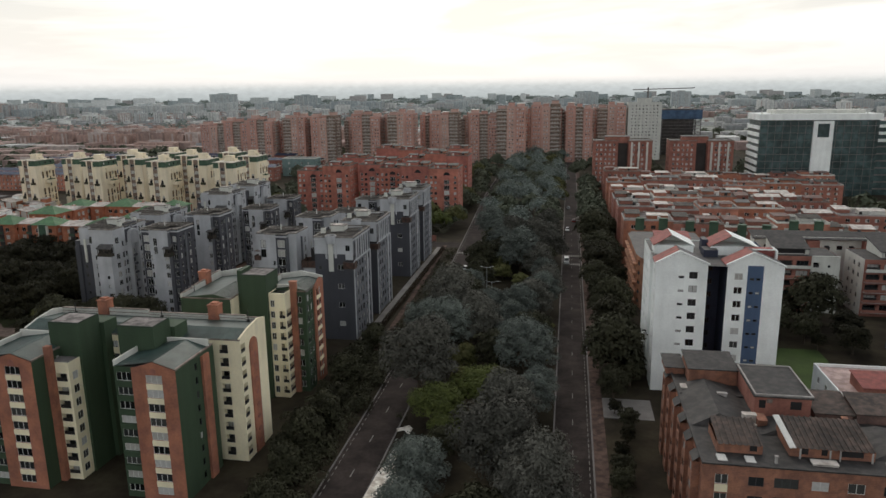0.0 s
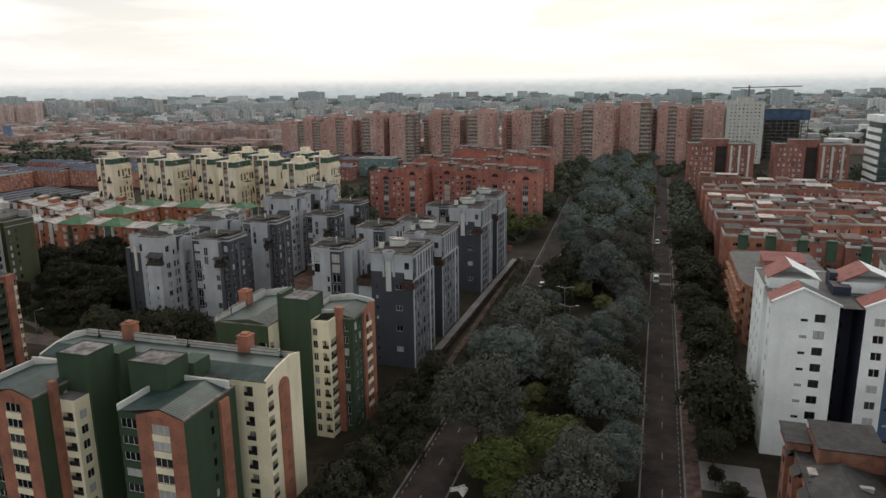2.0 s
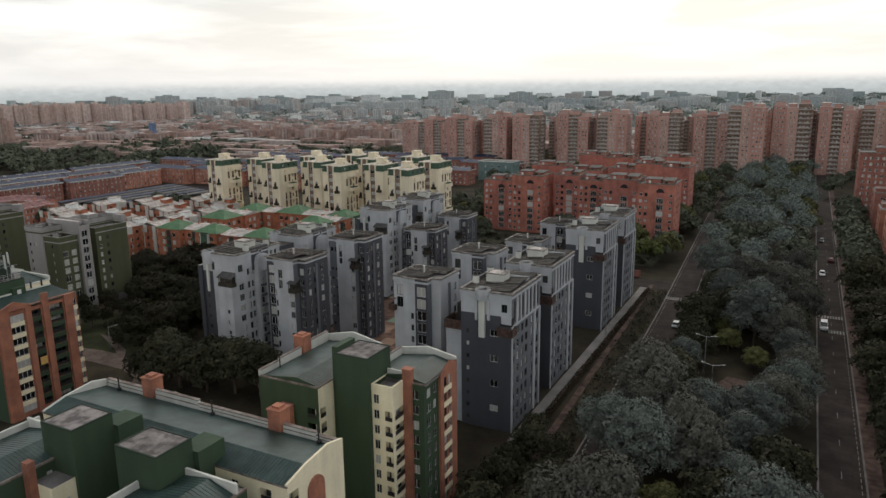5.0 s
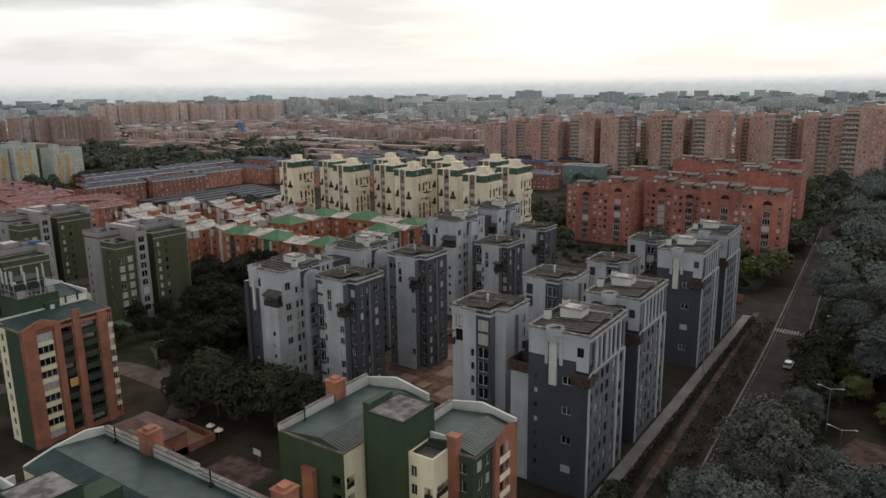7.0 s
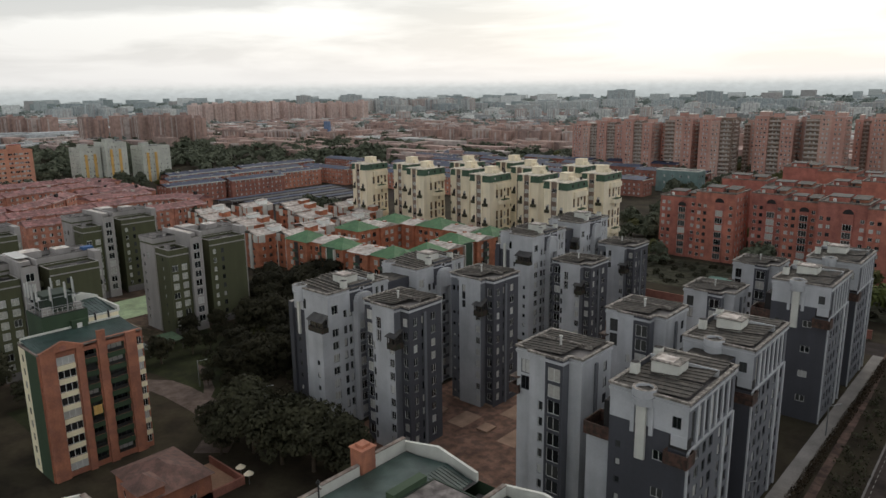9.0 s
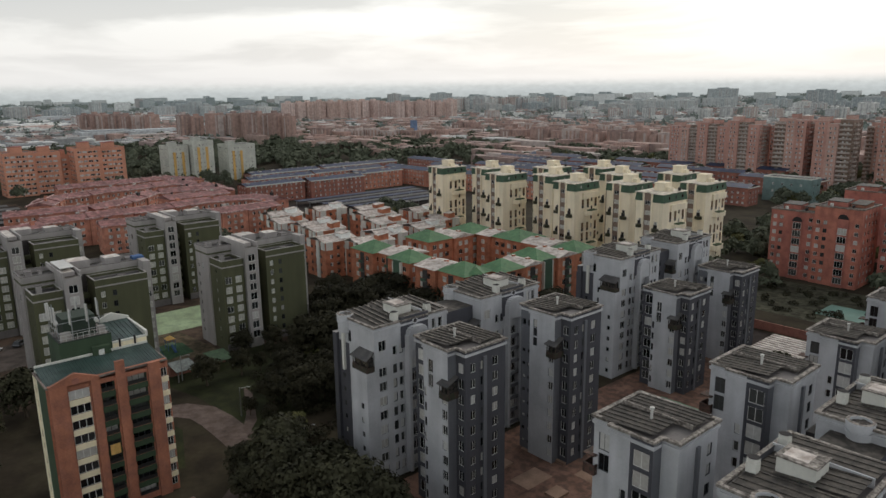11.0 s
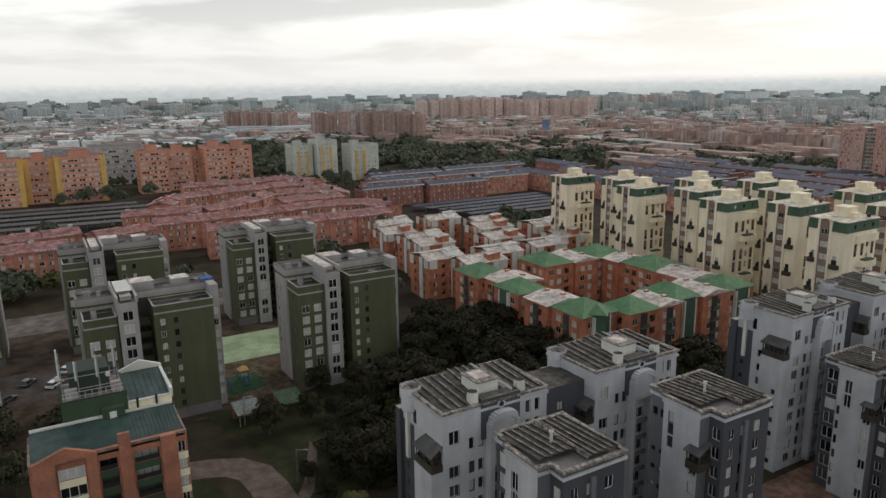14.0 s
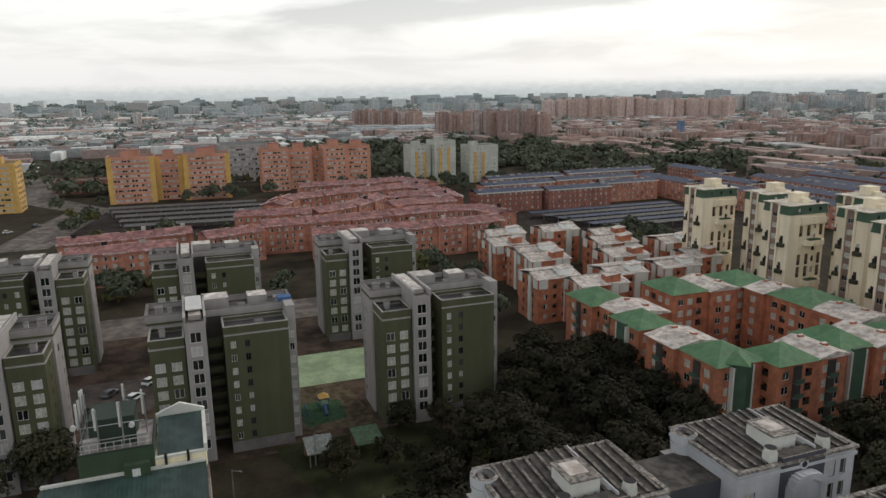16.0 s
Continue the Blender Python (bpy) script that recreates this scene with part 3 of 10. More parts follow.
def balcony_room(parent, x0, x1, y0, y1, z):
    """A dark glazed balcony room with a parapet, corner posts and a sloping roof."""
    k = Geo(); k.box(x0 + 0.25, x1 - 0.25, y0 + 0.3, y1, z, z + 2.2, 0)
    ob = k.obj("balcony_room", [GLASS_K], parent, "dark glazed balcony room")
    k = Geo()
    k.box(x0, x1, y0, y0 + 0.12, z - 0.1, z + 0.9, 0, base=True); k.box(x0, x0 + 0.12, y0 + 0.12, y1, z - 0.1, z + 0.9, 0, base=True); k.box(x1 - 0.12, x1, y0 + 0.12, y1, z - 0.1, z + 0.9, 0, base=True)
    for x in (x0, x1 - 0.12, (x0 + x1) / 2):
        k.box(x, x + 0.12, y0 + 0.12, y0 + 0.24, z + 0.9, z + 2.1, 0, base=True)
    k.obj("railing", [BROWN_D], ob, "dark brown balcony front")
    k = Geo()
    o = 0.25
    P = [(x0 - o, y0 - o, z + 2.05), (x1 + o, y0 - o, z + 2.05), (x1, y1, z + 3.0), (x0, y1, z + 3.0)]
    k.v += P + [(x, y, q + 0.14) for x, y, q in P]
    k.f += [(3, 2, 1, 0), (4, 5, 6, 7)] + [(i, (i + 1) % 4, (i + 1) % 4 + 4, i + 4) for i in range(4)]
    k.m += [0] * 6
    k.obj("canopy", [ROOF_DK], ob, "dark sloping balcony roof")
    return ob


GLASS_K = mat("dark_balcony_glass", rgb(44, 44, 44), 0.2, stain=0.4, size=1.2, second=rgb(74, 70, 66))
BROWN_D = mat("balcony_dark_brown", rgb(66, 54, 48), 0.8, stain=0.4, size=1.5, second=rgb(50, 54, 40))


def grey_slab(variant, label):
    """Outer unit of the grey estate, 10 by 15 m, eleven storeys."""
    b = thing("apartment_block", label, "apartment block", group="grey apartment blocks")
    g = Geo()
    F = floors(9, 1.2, 2.45)
    H, U = 26.6, 20.6
    up = [21.4, 23.9]
    e = variant == "e"
    if e:
        east_low = [(1.3, 0.7, F[:8], 1.3, "d"), (3.3, 1.2, F[:8], 1.5, "w"), (5.5, 1.0, F[:8], 1.5, "d"), (7.6, 1.2, F[:8], 1.5, "d"), (10.6, 1.0, F[:8], 1.5, "w"), (13.4, 1.2, F[:8], 1.5, "d")]
        east_up = [(1.55 + 2.0 * i, 1.0, [21.2], 4.1, "d") for i in range(7)]
    else:
        east_low = [(1.5, 1.4, F[:8], 1.5, "w"), (3.9, 0.75, F[:8], 1.5, "d"), (5.2, 0.75, F[:8], 1.5, "w"), (8.0, 1.7, F[:8], 1.5, "w"), (12.1, 0.75, F[:8], 1.5, "d"), (13.5, 0.75, F[:8], 1.5, "d")]
        east_up = [(1.5, 1.4, [22.6], 1.7, "w"), (3.9, 0.75, up[:1], 1.5, "w"), (5.2, 0.75, up[:1], 1.5, "d"), (8.0, 1.9, [21.4], 2.6, "d"), (12.1, 0.75, up, 1.7, "w"), (13.5, 0.75, up, 1.7, "w")]
    if e:
        facade(b, g, (0, 0), (10, 0), 0, 22.4, [(1.3, 0.7, F[:8], 0.9, "d"), (6.6, 1.6, F[1:8:2], 1.3, "w")], SL, SL)
        facade(b, g, (0, 0), (10, 0), 22.4, H, [(8.6, 1.1, [23.2], 1.5, "d")], GL, GM)
    else:
        facade(b, g, (0, 0), (3.0, 0), 0, 22.4, [(1.2, 0.7, F[:8], 0.9, "d")], SL, SL)
        facade(b, g, (3.0, 0), (10, 0), 0, 22.4, [(1.6, 0.8, F[:8], 1.2, "d")], GL, GM)
        facade(b, g, (0, 0), (10, 0), 22.4, H, [(3.2, 0.8, [22.8], 1.9, "d")], GL, GM)
        for x0, x1, y0, y1, h in ((-2.2, 0.0, 0.6, 6.0, 21.8), (-1.1, 0.0, -0.5, 3.0, 23.6)):
            k = Geo(); k.box(x0, x1, y0, y1, 0, h, 0, top=1); k.obj("side_wing", [SLATE, CONC], b, "slate side wing")
        add = new("window", joined_window(1.0, 1.1, "w")); add.parent = b; add.matrix_basis = Matrix.Translation((-1.9, 0.5, 17.6))
        add = new("window", joined_window(1.0, 1.1, "d")); add.parent = b; add.matrix_basis = Matrix.Translation((-1.9, 0.5, 11.2))
    facade(b, g, (10, 0), (10, 15), 0, U, east_low, GM if e else GL, SL)
    facade(b, g, (10, 0), (10, 15), U, H, east_up, GM if e else GL, GM)
    facade(b, g, (10, 15), (0, 15), 0, U, [(2.5, 1.0, F[:8], 1.3, "d"), (7.0, 1.0, F[:8], 1.3, "w")], GM, SL, far=True)
    facade(b, g, (0, 15), (0, 0), 0, U, [(3, 1.0, F[:8], 1.3, "d"), (7, 1.0, F[:8], 1.3, "w"), (12, 1.0, F[:8], 1.3, "d")], GM, SL, far=True)
    facade(b, g, (10, 15), (0, 15), U, H, [(2.5, 1.0, up, 1.3, "d"), (7.0, 1.0, up, 1.3, "w")], GL, GM, far=True)
    facade(b, g, (0, 15), (0, 0), U, H, [(3, 1.0, up, 1.3, "d"), (7, 1.0, up, 1.3, "w"), (12, 1.0, up, 1.3, "d")], GL, GM, far=True)
    g.face([(0, 0, H - 0.1), (10, 0, H - 0.1), (10, 15, H - 0.1), (0, 15, H - 0.1)], 4)
    g.obj("wall", GREYS, b)
    eaves(b, [(0, 0), (10, 0), (10, 15), (0, 15)], H)
    for y0, y1, zh in ((0.5, 5.2, 0.55), (5.4, 9.8, 0.85), (10.0, 14.6, 0.5)):
        ribbed(0.5, 9.5, y0, y1, H + 0.06, H + zh, "x+" if e else "x-", [ROOF_D] if e else [ROOF_D, RIB], b, "roof", 1.0, "weathered ribbed fibre-cement roof", 0.09 if e else 0.2)
    k = Geo(); k.box(0.4, 9.6, 9.82, 9.98, H, H + 1.0, 0, base=True); k.obj("upstand", [GREY_L], b, "low pale roof wall")
    bx = (2.4, 6.0) if e else (4.4, 8.0)
    k = Geo(); k.box(bx[0], bx[1], 6.0, 9.0, H, H + 1.8, 0); k.box(bx[0] - 0.15, bx[1] + 0.15, 5.85, 9.15, H + 1.8, H + 1.95, 1, base=True); k.box(bx[0] + 0.4, bx[1] - 0.9, 6.4, 8.4, H + 1.95, H + 2.0, 2, base=True)
    k.obj("roof_box", [OFFWHITE, EDGE, PALE_ROOF], b, "off-white stair head with stained roof")
    vx = 0.9 if e else 9.1
    for y in (4.6, 11.4):
        k = Geo(); k.box(vx - 0.5, vx + 0.5, y - 0.5, y + 0.5, H - 0.2, H + 1.15, 0); vent = k.obj("roof_vent", [OFFWHITE], b, "off-white square roof vent with round cap")
        k = Geo(); k.cyl(vx, y, 0.62, H + 1.15, H + 1.6, 12, 0); k.m[12] = 1; k.obj("cap", [OFFWHITE, DARK], vent, "round vent cap with dark mouth")
    if e:
        k = Geo(); k.box(0.3, 0.6, 5.4, 10.6, H, H + 0.8, 0, top=1); k.obj("roof_wall", [SLATE, EDGE], b, "slate roof wall")
    else:
        k = Geo(); k.box(10.0, 10.14, 5.2, 10.8, 22.2, H + 0.75, 0, top=1); k.box(8.6, 10.0, 5.3, 10.7, H, H + 0.7, 0, top=2); k.obj("roof_wall", [SLATE, EDGE, ROOF_D], b, "slate wall above the stairwell")
        k = Geo(); k.beam((10.1, 8.0, H - 0.35), (10.24, 8.0, H - 0.35), 0.55, n=14); k.obj("roundel", [GREY_L], b, "pale round ornament")
        k = Geo(); k.beam((10.2, 8.0, H - 0.35), (10.26, 8.0, H - 0.35), 0.34, n=14); k.obj("roundel_opening", [DARK], b, "dark round opening")
    c = Geo()
    if e:
        drum(b, 4.3, 0.3, H - 1.5, H, 1.3)
        for i, (x, w, z) in enumerate(((2.9, 0.5, 21.2), (3.7, 1.2, 18.0), (5.3, 0.5, 21.4))):
            k = Geo(); k.box(x, x + w, -0.3 - 0.15 * (i == 1), 0.0, z, H - 1.5, 0, base=True); k.obj("pilaster", [OFFWHITE if i == 1 else GREY_L], b, "pale pilaster below the turret")
        k = Geo(); k.box(8.0, 10.0, -0.04, 0.0, 21.0, 22.4, 0, base=True); k.obj("panel", [GREY_L], b, "pale wall panel")
        for y, w in ((0.0, 0.45), (11.5, 0.8), (14.5, 0.45)):
            k = Geo(); k.box(10.0, 10.2, y, y + w, 0, U, 0, base=True); k.obj("pilaster", [GREY_L], b, "pale grey pilaster")
        k = Geo(); k.box(10.0, 10.14, 0.45, 14.5, U - 0.2, U + 0.15, 0, base=True); k.obj("string_course", [GREY_L], b, "pale string course")
        for i in range(6):
            k = Geo(); k.box(10.0, 10.16, 2.3 + 2.0 * i, 2.8 + 2.0 * i, U + 0.15, H - 0.75, 0, base=True); k.obj("pier", [GREY_L], b, "pale pier between tall windows")
        xs, ys, zt = (-3.4, 0.0), (0.5, 4.5), 18.8
    else:
        drum(b, 1.7, 0.3, H - 2.4, H, 1.25)
        k = Geo(); k.box(1.3, 1.9, -0.4, 0.0, 17.6, H - 2.4, 0, base=True); k.obj("pilaster", [OFFWHITE], b, "white pilaster below the turret")
        xs, ys, zt = (5.8, 10.0), (-1.6, 0.0), 19.6
    facade(b, c, (xs[0], ys[0]), (xs[1], ys[0]), 0, zt, [] if e else [(2.8, 0.7, F[:6], 0.9, "d")], 0, 1)
    facade(b, c, (xs[1], ys[0]), (xs[1], ys[1]), 0, zt, [], 1 if e else 0, 1)
    facade(b, c, (xs[0], ys[1]), (xs[0], ys[0]), 0, zt, [], 1, 1)
    c.face([(xs[0], ys[0], zt), (xs[1], ys[0], zt), (xs[1], ys[1], zt), (xs[0], ys[1], zt)], 1)
    c.obj("side_column", [GREY_L, GREY_M], b, "pale grey projecting column")
    if e:
        balcony(b, xs[0] - 0.3, 0.3, ys[0] - 0.4, ys[1], zt, 1.6, material=BROWN)
        # recess above the balcony: its shade is a solid dark block
        k = Geo(); k.box(-1.5, 0.0, 1.4, 4.5, zt, zt + 4.6, 0); k.obj("lean_to", [DARK], b, "solid dark block in place of the shaded recess")
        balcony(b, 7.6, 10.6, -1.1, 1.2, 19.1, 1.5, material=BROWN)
        # corner balcony's shaded hollow, also drawn as a dark solid
        k = Geo(); k.prism([(7.8, -0.02), (10.02, -0.02), (10.02, 1.2), (7.8, 1.2)], 20.6, 22.2, 0, base=True); k.obj("recess", [DARK], b, "dark solid standing in for a shaded balcony recess")
    else:
        balcony_room(b, xs[0] + 0.1, xs[1] - 0.1, ys[0] + 0.1, 0.0, zt)
        k = Geo()
        for i in range(10):
            a0, a1 = math.pi * i / 10, math.pi * (i + 1) / 10
            y0, z0, y1, z1 = 8.0 + 1.9 * math.cos(a0), 24.1 + 1.3 * math.sin(a0), 8.0 + 1.9 * math.cos(a1), 24.1 + 1.3 * math.sin(a1)
            k.box(10.0, 11.1, min(y0, y1), max(y0, y1), min(z0, z1) - 0.4, max(z0, z1) + 0.2, 0, base=True)
        k.box(10.0, 11.1, 5.9, 6.5, 0.5, 24.3, 0); k.box(10.0, 11.1, 9.5, 10.1, 0.5, 24.3, 0)
        k.obj("arch", [GREY_L], b, "pale arch over the stairwell")
        k = Geo(); k.box(10.0, 10.95, 6.5, 9.5, 21.6, 25.2, 0); k.obj("dormer", [GREY_L], b, "pale dormer bay under the arch")
        add = new("window", joined_window(2.0, 1.7, "d")); add.parent = b; add.matrix_basis = Matrix.Translation((11.02, 7.0, 22.4)) @ Matrix.Rotation(math.radians(90), 4, "Z")
        for z in F[:8]:
            k = Geo(); k.box(10.0, 10.3, 6.5, 9.5, z - 0.75, z - 0.2, 0, base=True); k.obj("panel", [GREY_M], b, "grey spandrel panel")
    return b


def grey_tower(label, variant="w", H=26.4):
    """Inner tower, 10 by 9 m, of eleven or nine storeys."""
    b = thing("apartment_tower", label, "apartment tower", group="grey inner towers")
    g = Geo()
    dz = H - 26.4
    F = floors(10 if dz == 0 else 8, 1.2, 2.42)
    FL = F[:-2]
    e = variant == "e"
    if e:
        facade(b, g, (0, 0), (2.6, 0), 0, H, [(1.4, 1.4, [20.2 + dz, 22.7 + dz], 2.1, "d")], GL, GM)
    elif variant == "w":
        facade(b, g, (0, 0), (2.6, 0), 0, H, [(1.3, 1.7, F, 1.8, "w")], SL, SL)
    else:
        facade(b, g, (0, 0), (2.6, 0), 0, H, [(0.7, 0.65, FL, 0.6, "d"), (1.9, 0.65, FL, 0.6, "d"), (0.7, 0.75, [23.0 + dz], 1.1, "d"), (1.9, 0.75, [23.0 + dz], 1.1, "d")], GM, SL)
    facade(b, g, (2.6, 0), (2.6, -0.7), 0, H, [], GM)
    if e:
        facade(b, g, (2.6, -0.7), (5.2, -0.7), 0, H, [(1.9, 0.75, FL, 1.4, "w")], GL, GM)
        facade(b, g, (5.2, -0.7), (8.0, -0.7), 0, H, [(1.4, 2.0, F, 1.95, "w")], SL, SL)
    elif variant == "w":
        facade(b, g, (2.6, -0.7), (8.0, -0.7), 0, H, [(0.4, 0.5, FL, 1.4, "d"), (1.6, 1.1, [19.8 + dz, 22.1 + dz], 2.1, "w"), (4.7, 1.1, FL, 1.5, "w")], GL, GM)
    else:
        facade(b, g, (2.6, -0.7), (8.0, -0.7), 0, H, [(1.2, 0.85, [20.2 + dz, 21.9 + dz, 23.4 + dz], 1.45, "d"), (4.7, 1.0, FL, 1.4, "w")], GL, GM)
    facade(b, g, (8.0, -0.7), (8.0, 0.9), 0, H, [], GM)
    em = GL if e else SL
    facade(b, g, (8.0, 0.9), (10, 0.9), 0, H, [] if e else [(1.0, 1.1, F, 1.5, "w")], em, SL)
    facade(b, g, (10, 0.9), (10, 9), 0, H, [(6.4, 1.0, F, 1.4, "d")] if e else [(1.5, 1.0, F, 1.4, "w"), (3.4, 0.8, F, 1.4, "d"), (6.0, 1.2, F, 1.4, "w")], em, SL)
    facade(b, g, (10, 9), (0, 9), 0, H, [(2.5, 1.0, F, 1.2, "d"), (7.5, 1.0, F, 1.2, "w")], GM, SL, far=True)
    facade(b, g, (0, 9), (0, 0), 0, H, [(3.0, 0.9, F, 1.2, "d"), (6.2, 0.9, F, 1.2, "w")], GM, SL, far=True)
    P = [(0, 0), (2.6, 0), (2.6, -0.7), (8, -0.7), (8, 0.9), (10, 0.9), (10, 9), (0, 9)]
    g.face([(x, y, H) for x, y in P], 4)
    g.obj("wall", GREYS, b)
    eaves(b, P, H)
    k = Geo(); k.box(10.0, 10.3, 4.3, 4.9, 0, H - 1.4, 0); k.obj("pilaster", [GREY_M], b, "grey pilaster")
    ribbed(0.5, 7.6, -0.2, 4.4, H + 0.25, H + 0.7, "x+", [ROOF_D] if e else [ROOF_D, RIB], b, "roof", 0.8, "weathered ribbed fibre-cement roof", 0.09 if e else 0.16)
    ribbed(0.5, 9.5, 4.6, 8.6, H + 0.25, H + 0.6, "x+", [ROOF_D] if e else [ROOF_D, RIB], b, "roof", 0.8, "weathered ribbed fibre-cement roof", 0.09 if e else 0.16)
    k = Geo(); k.box(0.6, 9.4, 4.42, 4.58, H + 0.3, H + 0.85, 0, base=True); k.obj("upstand", [EDGE], b, "low roof wall")
    k = Geo(); k.cyl(5.2, 3.2, 0.16, H, H + 1.9, 8, 0); k.cyl(5.2, 3.2, 0.26, H + 1.7, H + 1.9, 8, 0)
    k.obj("flue", [TANK], b, "white flue pipe")
    if e:
        balcony(b, -1.0, 0.6, -0.6, 1.2, 19.6 + dz, 1.1, roof=2.2)
    else:
        balcony_room(b, 6.9, 8.8, -1.5, 0.7, 19.4 + dz)
    return b


GREY_E_TXT = "slate and pale grey apartment block with ribbed roof beside the road"
GREY_W_TXT = "pale grey apartment block with slate wing and arched stairwell"
slab_e = grey_slab("e", GREY_E_TXT)
close_far()
slab_e.matrix_basis = pose(-62, 163, 0)
for y in (185, 226, 248.5):
    copy_thing(slab_e, pose(-62, y, 0))
slab_w = grey_slab("w", GREY_W_TXT)
close_far()
slab_w.matrix_basis = pose(-129.3, 165.3, 0)
for y in (188.4, 230, 252.6):
    copy_thing(slab_w, pose(-129.3, y, 0))
tower = grey_tower("pale grey apartment tower with slate corner and small balcony")
close_far()
tower.matrix_basis = pose(-112.8, 168.3, 0)
tower_s = grey_tower("pale grey apartment tower with pairs of small windows", "s")
close_far()
tower_s.matrix_basis = pose(-112.8, 191.7, 0)
tower_n = grey_tower("lower pale grey apartment tower with slate corner and small balcony", "w", 21.4)
close_far()
tower_n.matrix_basis = pose(-114.3, 231.5, 0)
tower_m = grey_tower("lower pale grey apartment tower with pairs of small windows", "s", 21.4)
close_far()
tower_m.matrix_basis = pose(-115.5, 256.0, 0)
tower_e = grey_tower("pale grey apartment tower with glazed stair column", "e")
close_far()
tower_e.matrix_basis = pose(-78.6, 166.5, 0)
copy_thing(tower_e, pose(-77.6, 190.6, 0))
tower_f = grey_tower("lower pale grey apartment tower with glazed stair column", "e", 21.4)
close_far()
tower_f.matrix_basis = pose(-79.8, 228.0, 0)
copy_thing(tower_f, pose(-80.0, 257.0, 0))


def link(x0, x1, y0, y1, h):
    b = thing("stair_core", "slate grey recessed stair core between two blocks", "stair core", (x0, y0, 0))
    g = Geo()
    ring(b, g, 0, x1 - x0, 0, y1 - y0, 0, h, east=[((y1 - y0) / 2, 1.0, floors(9, 2.0, 2.45), 1.2, "d")], west=[((y1 - y0) / 2, 1.0, floors(9, 2.0, 2.45), 1.2, "d")], m=2, top=3)
    g.obj("wall", GREYS, b)


for y in (178, 241):
    link(-60.5, -54.5, y, y + 7, 25.2) if y == 178 else link(-60.5, -54.5, y, 248.5, 25.2)
for y0, y1 in ((180.3, 188.4), (245, 252.6)):
    link(-127.5, -121.5, y0, y1, 25.0)

# ---- green, brick and cream estate ----
GRN = [GREEN, CREAM, BRICK, CONC_D, LIME, GREY_L]


def chimney(parent, x, y, z, h=2.2, s=1.3):
    g = Geo()
    g.box(x - s / 2, x + s / 2, y - s / 2, y + s / 2, z, z + h, 0)
    g.box(x - s / 2 - 0.12, x + s / 2 + 0.12, y - s / 2 - 0.12, y + s / 2 + 0.12, z + h, z + h + 0.18, 0, base=True)
    g.box(x - s * 0.3, x + s * 0.3, y - s * 0.3, y + s * 0.3, z + h + 0.18, z + h + 0.5, 0)
    g.cyl(x, y - s / 2 - 0.01, 0.01, z, z + 0.01, 6, 1)
    return g.obj("chimney", [BRICK, DARK], parent, "orange brick chimney")


PANEL = {}


def panel(parent, p0, p1, z, h, material, out=0.05):
    """A flat spandrel panel on a wall, proud by out."""
    d = Vector((p1[0] - p0[0], p1[1] - p0[1]))
    w = round(d.length, 2)
    d.normalize()
    key = (w, round(h, 2), material.name, out)
    if key not in PANEL:
        g = Geo(); g.box(0, w, -out, 0.0, 0, h, 0, base=True)
        PANEL[key] = g.mesh("panel", [material])
    ob = new("panel", PANEL[key])
    ob.parent = parent
    ob.matrix_basis = Matrix.Translation((p0[0], p0[1], z)) @ Matrix(((d.x, -d.y, 0, 0), (d.y, d.x, 0, 0), (0, 0, 1, 0), (0, 0, 0, 1)))
    return ob


